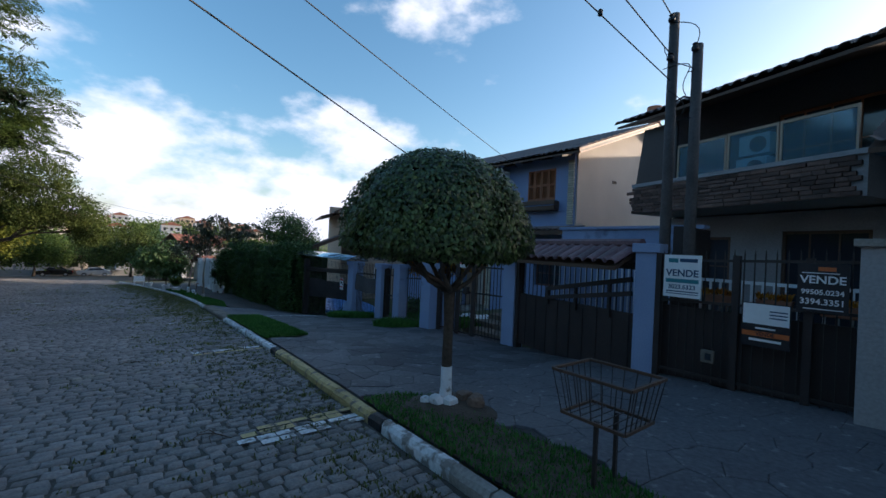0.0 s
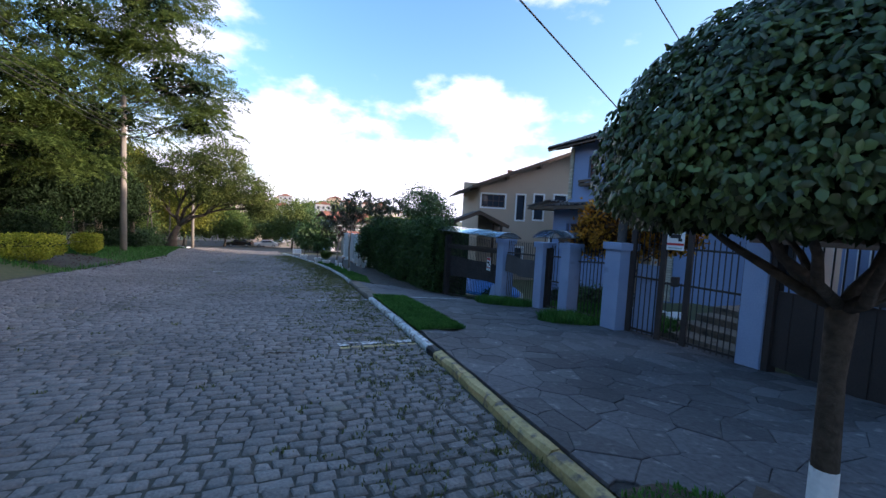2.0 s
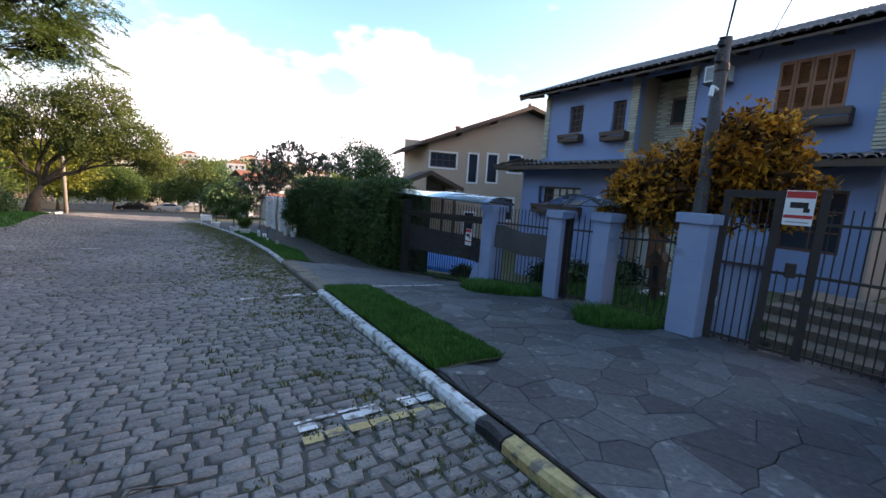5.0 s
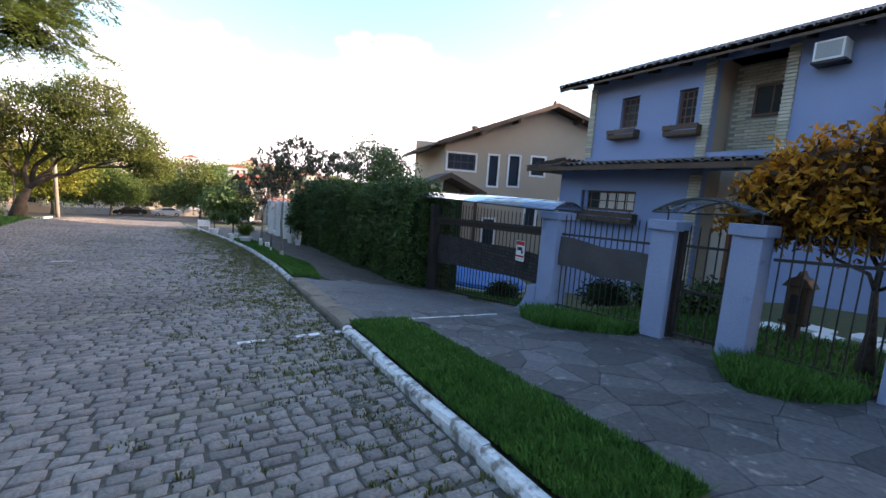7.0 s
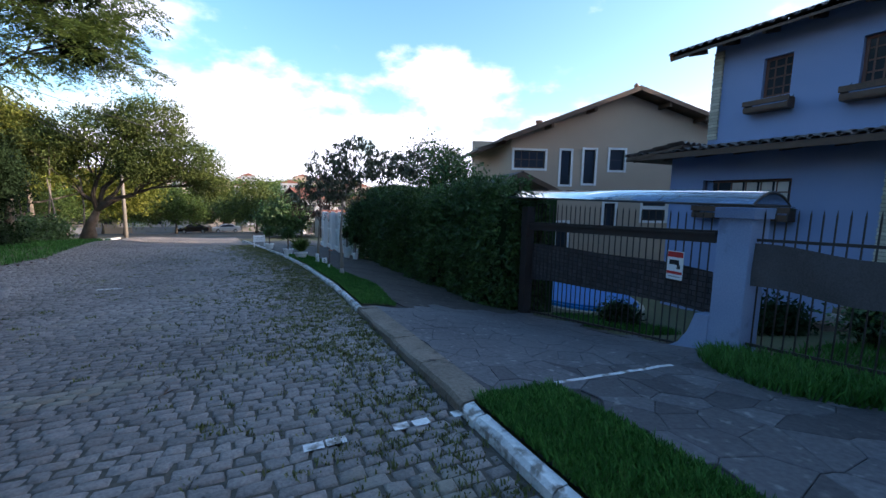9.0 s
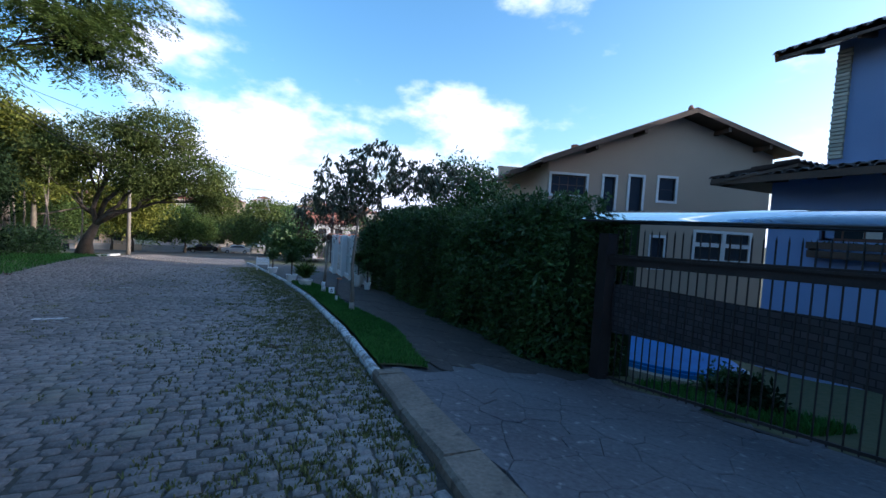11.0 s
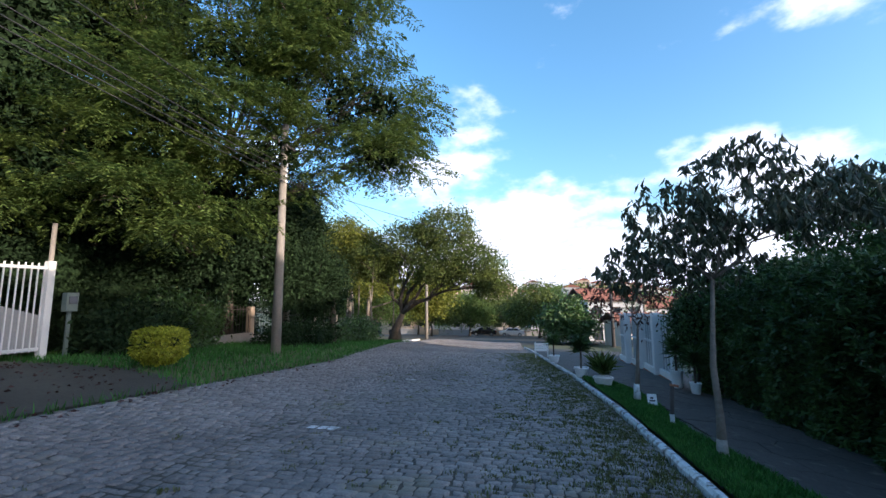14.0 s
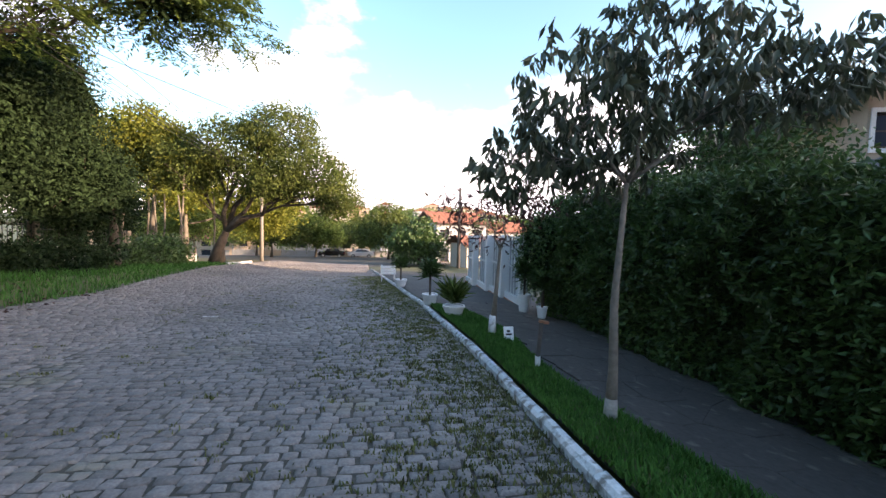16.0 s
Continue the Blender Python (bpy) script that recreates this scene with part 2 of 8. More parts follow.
M = dict(
    ground=mat("soil and grass", (0.05, 0.07, 0.02), (0.12, 0.11, 0.05), scale=0.15, fine=9, bump=0.6),
    dirt=mat("sandy joint", (0.038, 0.034, 0.029), (0.088, 0.078, 0.060), scale=0.7, fine=30, bump=0.5),
    cobble=mat("granite sett", (0.132, 0.120, 0.117), (0.255, 0.233, 0.222), rough=0.70, scale=0.35, fine=38, bump=0.7, rnd="island", spread=0.22, stain=((0.20, 0.185, 0.15), 0.9, 0.60)),
    slate=mat("slate flag", (0.048, 0.047, 0.054), (0.105, 0.103, 0.110), rough=0.7, scale=0.6, fine=22, bump=0.35, rnd="object", spread=0.42, stain=((0.20, 0.195, 0.19), 9.0, 0.61)),
    mortar=mat("mortar", (0.028, 0.028, 0.03), (0.06, 0.058, 0.056), scale=1, fine=50, bump=0.5),
    concrete=mat("weathered concrete", (0.20, 0.185, 0.165), (0.34, 0.32, 0.29), scale=1.1, fine=35, bump=0.4),
    kwhite=mat("worn white paint", (0.55, 0.56, 0.57), (0.78, 0.79, 0.80), rough=0.8, scale=3, fine=30, bump=0.5, stain=((0.24, 0.22, 0.20), 9, 0.49)),
    kyellow=mat("worn yellow paint", (0.38, 0.28, 0.11), (0.56, 0.43, 0.20), rough=0.7, scale=3, fine=30, bump=0.35, stain=((0.17, 0.14, 0.11), 9, 0.53)),
    kblack=mat("black paint", (0.015, 0.016, 0.02), (0.04, 0.04, 0.045), rough=0.6, scale=3, fine=30, bump=0.35),
    blue=mat("blue house paint", (0.20, 0.26, 0.44), (0.25, 0.315, 0.50), rough=0.85, scale=0.6, fine=60, bump=0.2),
    bluep=mat("blue pillar paint", (0.22, 0.29, 0.46), (0.30, 0.37, 0.54), rough=0.85, scale=1.2, fine=50, bump=0.25, stain=((0.16, 0.19, 0.28), 2.5, 0.62)),
    tan=mat("tan render", (0.40, 0.31, 0.235), (0.46, 0.36, 0.275), rough=0.9, scale=0.4, fine=50, bump=0.2),
    cream=mat("cream brick", (0.42, 0.38, 0.29), (0.58, 0.53, 0.43), rough=0.85, scale=3, fine=50, bump=0.3, rnd="object", spread=0.18),
    white=mat("white paint", (0.66, 0.66, 0.66), (0.80, 0.80, 0.80), rough=0.6, scale=1.5, fine=40, bump=0.1),
    creamwall=mat("cream wall paint", (0.55, 0.48, 0.42), (0.66, 0.58, 0.51), rough=0.9, scale=0.8, fine=40, bump=0.2),
    tile=mat("dark clay roof tile", (0.10, 0.085, 0.085), (0.19, 0.155, 0.15), rough=0.7, scale=1.2, fine=25, bump=0.4, rnd="object", spread=0.3),
    redtile=mat("red clay roof tile", (0.18, 0.07, 0.05), (0.27, 0.115, 0.08), rough=0.8, scale=0.8, fine=12, bump=0.3),
    wood=mat("dark timber", (0.05, 0.028, 0.018), (0.11, 0.06, 0.035), rough=0.6, scale=2, fine=35, bump=0.3),
    framewood=mat("reddish window timber", (0.085, 0.035, 0.025), (0.15, 0.062, 0.040), rough=0.5, scale=2, fine=35, bump=0.2),
    shutter=mat("varnished shutter wood", (0.19, 0.062, 0.025), (0.29, 0.105, 0.042), rough=0.5, scale=2, fine=30, bump=0.2),
    iron=mat("dark painted iron", (0.02, 0.016, 0.016), (0.045, 0.035, 0.033), rough=0.5, scale=3, fine=60, bump=0.15),
    brownsteel=mat("brown gate steel", (0.022, 0.016, 0.016), (0.042, 0.030, 0.028), rough=0.65, scale=2, fine=50, bump=0.1),
    whitesteel=mat("white gate steel", (0.62, 0.62, 0.62), (0.75, 0.75, 0.75), rough=0.5, scale=2, fine=40, bump=0.1),
    cloth=mat("grey screen cloth", (0.055, 0.052, 0.056), (0.098, 0.092, 0.096), rough=0.9, scale=1.5, fine=55, bump=0.3),
    screen=mat("dark screen cloth", (0.045, 0.04, 0.042), (0.08, 0.072, 0.075), rough=0.9, scale=3, fine=30, bump=0.2),
    stone=mat("ledge stone", (0.075, 0.055, 0.05), (0.17, 0.12, 0.10), rough=0.9, scale=2.5, fine=30, bump=0.6, rnd="island", spread=0.45),
    # dark wall colour that holds the shade of unlit walls
    darkwall=mat("wall darkened for shade", (0.06, 0.06, 0.07), (0.10, 0.10, 0.115), rough=0.9, scale=0.6, fine=30, bump=0.2),
    greywall=mat("grey render", (0.24, 0.24, 0.25), (0.33, 0.33, 0.34), rough=0.9, scale=0.8, fine=30, bump=0.3),
    poleconc=mat("pole concrete", (0.173, 0.155, 0.137), (0.259, 0.234, 0.209), rough=0.9, scale=1.5, fine=30, bump=0.3),
    poledark=mat("dark pole", (0.055, 0.05, 0.05), (0.10, 0.09, 0.088), rough=0.85, scale=2, fine=30, bump=0.3),
    wire=mat("cable", (0.012, 0.012, 0.014), (0.025, 0.025, 0.028), rough=0.6, bump=0),
    bark=mat("bark", (0.045, 0.035, 0.028), (0.11, 0.088, 0.07), rough=0.95, scale=3, fine=25, bump=0.8),
    barklight=mat("pale bark", (0.13, 0.11, 0.09), (0.22, 0.19, 0.16), rough=0.95, scale=3, fine=25, bump=0.6),
    limewash=mat("limewashed bark", (0.58, 0.60, 0.63), (0.76, 0.77, 0.79), rough=0.9, scale=4, fine=25, bump=0.6, stain=((0.26, 0.24, 0.22), 9, 0.56)),
    crotondark=leafmat("red-brown croton leaves with inner shade", (0.055, 0.03, 0.014), (0.14, 0.06, 0.02), thru=0.25, spread=0.6),
    rock=mat("brown rock", (0.12, 0.08, 0.06), (0.24, 0.17, 0.13), rough=0.9, scale=3, fine=25, bump=0.6),
    glass=glassmat("dark window glass", (0.03, 0.035, 0.045), 0.06),
    bluegl=glassmat("blue balcony glass", (0.36, 0.64, 0.80), 0.03, 0.85),
    poly=glassmat("clear polycarbonate", (0.62, 0.75, 0.87), 0.06, 0.95, 1.12),
    poolblue=mat("blue pool shell", (0.015, 0.17, 0.52), (0.03, 0.26, 0.66), rough=0.3, scale=2, fine=20, bump=0.05),
    signwhite=mat("sign white", (0.76, 0.77, 0.78), (0.82, 0.83, 0.84), rough=0.5, scale=2, fine=20, bump=0),
    signblue=mat("sign blue", (0.02, 0.06, 0.13), (0.03, 0.08, 0.16), rough=0.5, bump=0),
    signteal=mat("sign teal", (0.04, 0.20, 0.24), (0.05, 0.24, 0.28), rough=0.5, bump=0),
    signnavy=mat("sign black", (0.010, 0.011, 0.016), (0.018, 0.018, 0.024), rough=0.45, bump=0),
    signred=mat("sign red", (0.50, 0.03, 0.03), (0.60, 0.05, 0.05), rough=0.5, bump=0),
    signorange=mat("sign orange", (0.55, 0.13, 0.03), (0.62, 0.17, 0.05), rough=0.5, bump=0),
    grass=leafmat("grass blades", (0.034, 0.115, 0.020), (0.080, 0.205, 0.042), thru=0.35),
    drygrass=leafmat("dry weeds", (0.085, 0.10, 0.035), (0.17, 0.175, 0.065), thru=0.3),
    # near-black leaf colour, also painting shade inside crowns, hedge and thickets
    dark_shade_leaf=leafmat("dark leaves", (0.013, 0.025, 0.012), (0.029, 0.052, 0.021), thru=0.15, rough=0.75, spec=0.08),
    clip_leaf=leafmat("clipped tree leaves", (0.040, 0.075, 0.022), (0.125, 0.178, 0.056), thru=0.15, spread=0.65, rough=0.36, spec=0.45),
    hedge_leaf=leafmat("hedge leaves", (0.038, 0.080, 0.022), (0.085, 0.152, 0.042), thru=0.25, rough=0.42, spec=0.45),
    feather=leafmat("feathery leaves", (0.066, 0.112, 0.028), (0.160, 0.212, 0.050), thru=0.48),
    sunleaf=leafmat("broad tree leaves", (0.05, 0.08, 0.02), (0.13, 0.16, 0.04), thru=0.35),
    redhood=mat("reddish hood tile", (0.10, 0.05, 0.055), (0.18, 0.095, 0.10), rough=0.6, scale=2, fine=25, bump=0.4, rnd="object", spread=0.3),
    # yellow-green leaves, with warm low sunlight also put into the colour
    yellowleaf=leafmat("yellow green leaves", (0.105, 0.140, 0.022), (0.21, 0.212, 0.035), thru=0.42),
    croton=leafmat("orange croton leaves", (0.34, 0.11, 0.012), (0.60, 0.31, 0.03), thru=0.3, spread=0.6),
    metergreen=mat("grey green meter paint", (0.10, 0.13, 0.12), (0.16, 0.19, 0.175), rough=0.6, scale=4, fine=40, bump=0.1),
    # worn brown paving, its colour lowered further for shade beside the hedge
    oldpave=mat("worn brown paving darkened for shade", (0.032, 0.028, 0.026), (0.068, 0.058, 0.052), rough=0.85, scale=0.7, fine=18, bump=0.4, stain=((0.13, 0.115, 0.095), 5, 0.6)),
    # white wall colour greyed down, so shade sits in the paint
    dullwhite=mat("pale wall dulled for shade", (0.34, 0.35, 0.38), (0.46, 0.47, 0.50), rough=0.85, scale=0.5, fine=20, bump=0.2),
    bushyellow=leafmat("clipped yellow leaves", (0.22, 0.26, 0.02), (0.46, 0.44, 0.05), thru=0.35),
    brownconc=mat("worn brown concrete", (0.13, 0.11, 0.09), (0.24, 0.205, 0.165), rough=0.9, scale=2.5, fine=28, bump=0.7, stain=((0.075, 0.065, 0.055), 5, 0.57)),
    purplegreen=leafmat("dark drooping leaves", (0.045, 0.065, 0.038), (0.11, 0.12, 0.07), thru=0.3, rough=0.4, spec=0.45),
    pit_soil=mat("bare brown soil", (0.045, 0.033, 0.024), (0.10, 0.072, 0.05), scale=3, fine=40, bump=0.8),
    purple=leafmat("purple brown leaves", (0.05, 0.025, 0.025), (0.10, 0.055, 0.045), thru=0.3),
    carblack=mat("black car paint", (0.012, 0.012, 0.014), (0.02, 0.02, 0.022), rough=0.25, bump=0),
    carsilver=mat("silver car paint", (0.55, 0.56, 0.57), (0.62, 0.63, 0.64), rough=0.3, metal=0.3, bump=0),
    rubber=mat("tyre rubber", (0.015, 0.015, 0.015), (0.025, 0.025, 0.025), rough=0.9, bump=0.1),
    tailred=mat("lamp red", (0.4, 0.02, 0.02), (0.5, 0.03, 0.03), rough=0.2, bump=0),
    terracotta=mat("terracotta", (0.28, 0.11, 0.06), (0.38, 0.17, 0.10), rough=0.85, bump=0.2),
    metergrey=mat("meter box", (0.30, 0.32, 0.34), (0.38, 0.40, 0.42), rough=0.6, bump=0.05),
)

# the printed bricks of the screen cloth
_m = M["screen"].node_tree
_b = _m.nodes.new("ShaderNodeTexBrick")
_b.inputs["Color1"].default_value, _b.inputs["Color2"].default_value, _b.inputs["Mortar"].default_value = (0.05, 0.045, 0.047, 1), (0.085, 0.075, 0.078, 1), (0.025, 0.022, 0.024, 1)
_b.inputs["Scale"].default_value, _b.inputs["Mortar Size"].default_value = 3.2, 0.02
_p = _m.nodes.new("ShaderNodeNewGeometry")
_s2 = _m.nodes.new("ShaderNodeSeparateXYZ")
_c = _m.nodes.new("ShaderNodeCombineXYZ")
_m.links.new(_p.outputs["Position"], _s2.inputs[0])
_m.links.new(_s2.outputs[1], _c.inputs[0])
_m.links.new(_s2.outputs[2], _c.inputs[1])
_m.links.new(_c.outputs[0], _b.inputs["Vector"])
_m.links.new(_b.outputs[0], _m.nodes["Principled BSDF"].inputs["Base Color"])

# ---- mesh building ----
ROOT = {}


class B:
    """Collects faces in world coordinates and links them as one mesh."""

    def __init__(self):
        self.v, self.f = [], []

    def add(self, vs, fs):
        k = len(self.v)
        self.v += [tuple(p) for p in vs]
        self.f += [tuple(k + i for i in f) for f in fs]
        return self

    def box(self, x0, x1, y0, y1, z0, z1):
        return self.add([(x, y, z) for z in (z0, z1) for y in (y0, y1) for x in (x0, x1)],
                        [(0, 2, 3, 1), (4, 5, 7, 6), (0, 1, 5, 4), (2, 6, 7, 3), (0, 4, 6, 2), (1, 3, 7, 5)])

    def beam(self, a, b, w, h, up=(0, 0, 1)):
        a, b = Vector(a), Vector(b)
        d = (b - a).normalized()
        s = d.cross(Vector(up))
        s = (s if s.length > 1e-4 else Vector((1, 0, 0))).normalized() * (w / 2)
        u = s.cross(d).normalized() * (h / 2)
        return self.add([p + i * s + j * u for p in (a, b) for i, j in ((-1, -1), (1, -1), (1, 1), (-1, 1))],
                        [(0, 1, 2, 3), (7, 6, 5, 4), (0, 4, 5, 1), (1, 5, 6, 2), (2, 6, 7, 3), (3, 7, 4, 0)])

    def tube(self, pts, radii, n=8, cap=True):
        pts = [Vector(p) for p in pts]
        k = len(self.v)
        s = None
        for i, p in enumerate(pts):
            d = (pts[min(i + 1, len(pts) - 1)] - pts[max(i - 1, 0)]).normalized()
            if s is None:
                s = d.cross(Vector((0.3, 1, 0.1))).normalized()
            s = (s - d * s.dot(d)).normalized()
            t = d.cross(s)
            r = radii[i] if isinstance(radii, (list, tuple)) else radii
            self.v += [tuple(p + r * (math.cos(2 * math.pi * j / n) * s + math.sin(2 * math.pi * j / n) * t)) for j in range(n)]
        for i in range(len(pts) - 1):
            self.f += [(k + i * n + j, k + i * n + (j + 1) % n, k + (i + 1) * n + (j + 1) % n, k + (i + 1) * n + j) for j in range(n)]
        if cap:
            self.f += [tuple(k + n - 1 - j for j in range(n)), tuple(k + (len(pts) - 1) * n + j for j in range(n))]
        return self

    def lathe(self, c, prof, n=20):
        k = len(self.v)
        for r, z in prof:
            self.v += [(c[0] + r * math.cos(2 * math.pi * j / n), c[1] + r * math.sin(2 * math.pi * j / n), c[2] + z) for j in range(n)]
        for i in range(len(prof) - 1):
            self.f += [(k + i * n + j, k + i * n + (j + 1) % n, k + (i + 1) * n + (j + 1) % n, k + (i + 1) * n + j) for j in range(n)]
        self.f += [tuple(k + n - 1 - j for j in range(n)), tuple(k + (len(prof) - 1) * n + j for j in range(n))]
        return self

    def prism(self, poly, axis, a, b):
        """A flat outline pushed along an axis: 'x' takes (y, z), 'y' takes (x, z), 'z' takes (x, y)."""
        def at(p, w):
            return {"x": (w, p[0], p[1]), "y": (p[0], w, p[1]), "z": (p[0], p[1], w)}[axis]
        n = len(poly)
        return self.add([at(p, a) for p in poly] + [at(p, b) for p in poly],
                        [tuple(range(n)), tuple(reversed(range(n, 2 * n)))] + [(i, n + i, n + (i + 1) % n, (i + 1) % n) for i in range(n)])

    def mesh(self, name, off=(0, 0, 0), bevel=0.0, smooth=False):
        me = bpy.data.meshes.new(name)
        o = Vector(off)
        me.from_pydata([tuple(Vector(p) - o) for p in self.v] if any(off) else self.v, [], self.f)
        bm = bmesh.new()
        bm.from_mesh(me)
        bmesh.ops.delete(bm, geom=[q for q in bm.verts if not q.link_faces], context="VERTS")
        bmesh.ops.recalc_face_normals(bm, faces=bm.faces)
        if bevel:
            bmesh.ops.bevel(bm, geom=[e for e in bm.edges if e.is_manifold and e.calc_face_angle(0) > 0.6], offset=bevel, segments=2, affect="EDGES", profile=0.6)
        bm.to_mesh(me)
        bm.free()
        if smooth:
            me.shade_smooth()
        return me

    def done(self, name, material, parent=None, label="", bevel=0.0, smooth=False, **tags):
        off = ROOT.get(parent, Vector()) if parent else Vector()
        me = self.mesh(name, off, bevel, smooth)
        me.materials.append(material)
        ob = new(name, me)
        if parent:
            ob.parent = parent
            ROOT[ob] = off
        else:
            ROOT[ob] = Vector()
        return tagged(ob, label, **tags)


def thing(name, at, label, category, group="", kind=""):
    e = new(name)
    e.empty_display_size = 0.1
    e.location = at
    ROOT[e] = Vector(at)
    return tagged(e, label, category, group, kind)


def piece(name, me, parent, at, turn=(0, 0, 0), size=(1, 1, 1)):
    o = new(name, me)
    o.parent = parent
    o.location, o.rotation_euler, o.scale = Vector(at) - ROOT.get(parent, Vector()), turn, size
    return o


def raw(name, vs, fs, material, parent=None, label="", smooth=False, **tags):
    """A big mesh straight from arrays: vs (n, 3), fs (m, k) with k corners a face."""
    off = np.array(ROOT.get(parent, Vector()) if parent else (0, 0, 0))
    vs, fs = np.asarray(vs, dtype=np.float32) - off, np.asarray(fs, dtype=np.int32)
    me = bpy.data.meshes.new(name)
    me.vertices.add(len(vs))
    me.vertices.foreach_set("co", vs.astype(np.float32).ravel())
    me.loops.add(fs.size)
    me.loops.foreach_set("vertex_index", fs.ravel())
    me.polygons.add(len(fs))
    me.polygons.foreach_set("loop_start", np.arange(len(fs), dtype=np.int32) * fs.shape[1])
    me.update(calc_edges=True)
    me.validate()
    if smooth:
        me.shade_smooth()
    me.materials.append(material)
    ob = new(name, me)
    if parent:
        ob.parent = parent
    ROOT[ob] = Vector(off)
    return tagged(ob, label, **tags)


# ---- the lie of the land ----
KERB = ((-30, 1.6), (0, 1.98), (3, 2.08), (7.5, 2.33), (13, 2.48), (20, 2.66), (25, 2.52), (30, 2.15), (36, 1.45), (42, 0.75), (48, 0.1), (60, -0.5))


def pl(t, pts):
    for (a, u), (b, w) in zip(pts, pts[1:]):
        if t <= b:
            return u + (w - u) * max(0.0, (t - a) / (b - a))
    return pts[-1][1]


def kerb_x(y):
    return pl(y, KERB) - 0.05


def left_x(y):
    return pl(y, ((-30, -6.6), (20, -6.2), (30, -6.3), (42, -8.0), (50, -8.6), (60, -9.5)))


FENCE_X = 6.45


def recess(y):
    """How far the gates stand back behind the line of the fence."""
    return pl(y, ((3.0, 0.0), (6.5, 0.95), (8.4, 0.05), (8.6, 0.0)))


def base_z(y):
    return 0.02 - 0.056 * y if y < 40 else -2.22 - 0.066 * (min(y, 92) - 40)


def road_z(x, y):
    f = pl(y, ((32, 1.0), (46, 0.55), (70, 0.2)))
    return base_z(y) + f * pl(-x, ((3.0, 0.0), (6.3, 0.30), (7.7, 0.58), (10, 0.64)))


def pave_z(x, y):
    """The pavement falls from the kerb towards the fences, most at the low driveway."""
    k = kerb_x(y)
    d = pl(y, ((3, 0.02), (5, -0.10), (6.5, -0.12), (8.3, 0.02), (11, 0.02), (13, -0.10), (15, -0.36), (17.5, -0.52), (21, -0.46), (28, -0.30), (36, -0.05)))
    u = min(1.0, max(0.0, (x - k - 0.15) / (FENCE_X - k - 0.15)))
    return base_z(y) + 0.10 + (d - 0.10) * u - 0.12 * max(0.0, min(recess(y), x - FENCE_X))


def yard_z(x, y):
    return pave_z(FENCE_X, y) + pl(y, ((11, 0.0), (15, -0.35), (19, -0.5), (30, -0.3), (40, 0))) * min(1.0, max(0.0, (x - FENCE_X) / 3.0))


# ---- ground, road, pavement ----
def far_z(x, y):
    if y < 92:
        z = base_z(y)
    else:
        d = math.hypot(x * 0.6, y)
        up_ = pl(y, ((92, -5.65), (130, -8.0), (170, -8.0), (360, 9.0), (520, 13.0), (900, 10.0), (4000, 5.0)))
        z = -7.0 + (up_ + 7.0) * pl(abs(x + 0.05 * y) / y, ((0.25, 1.0), (0.6, 0.1)))
    return z


def sheet_z(x, y):
    k = kerb_x(y)
    if y > 60:
        return far_z(x, y) - 0.1
    if x < left_x(y) - 0.05:
        return road_z(x, y) + pl(-x, ((14, 0), (40, 1.5)))
    if x < k + 0.1:
        return road_z(x, y) - 0.14
    if x < FENCE_X + (1.2 if 2.5 < y < 8.5 else 0.1):
        return pave_z(x, y) - 0.12
    return yard_z(x, y)


xs = sorted(set([-4000, -1500, -600, -250, -120, -70, -45, -30, -22, -16] + [-13 + 0.5 * i for i in range(44)] + [10, 12, 15, 20, 28, 40, 70, 120, 250, 600, 1500, 4000]))
ys = sorted(set([-4000, -1200, -400, -150, -70, -40, -25, -15] + [-10 + i for i in range(0, 71)] + [64, 70, 78, 86, 92, 100, 115, 130, 150, 170, 200, 240, 280, 320, 360, 420, 520, 700, 900, 1500, 4000]))
gv = [(x, y, sheet_z(x, y)) for y in ys for x in xs]
nx = len(xs)
raw("ground", gv, [(j * nx + i, j * nx + i + 1, (j + 1) * nx + i + 1, (j + 1) * nx + i) for j in range(len(ys) - 1) for i in range(nx - 1)], M["ground"], label="soil and rough grass ground with a far hill", kind="structure", smooth=True)

# the road bed under the setts, and the crossing street at its far end
rows_y = [-12 + 1.0 * i for i in range(73)] + [62 + 3 * i for i in range(11)]
vs, fs = [], []
for y in rows_y:
    a, b = (left_x(y), kerb_x(y)) if y <= 52 else (left_x(y) - (y - 52) * 0.9, kerb_x(y) + (y - 52) * 1.2)
    for i in range(13):
        x = a + (b - a) * i / 12
        vs.append((x, y, (road_z(x, y) if y < 60 else far_z(x, y) + 0.02) - 0.012 + (0.035 if y > 58 else 0.0)))
for j in range(len(rows_y) - 1):
    fs += [(j * 13 + i, j * 13 + i + 1, (j + 1) * 13 + i + 1, (j + 1) * 13 + i) for i in range(12)]
road = raw("road", vs, fs, M["dirt"], label="sloping street paved with worn grey granite setts", kind="structure")

rng = np.random.default_rng(5)
SX, SY = 0.17, 0.122


def setts(y0, y1, keep):
    """Courses across the road, of stones of uneven length: (x, y, length)."""
    out = []
    row = int(round(y0 / SY))
    while row * SY < y1:
        y = row * SY
        x, b = left_x(y) + 0.12 + rng.uniform(0, 0.12), kerb_x(y) - 0.015
        while x < b - 0.07:
            w = min(rng.uniform(0.12, 0.225), b - x)
            if keep(x, y):
                out.append((x, y, w))
            x += w
        row += 1
    return out


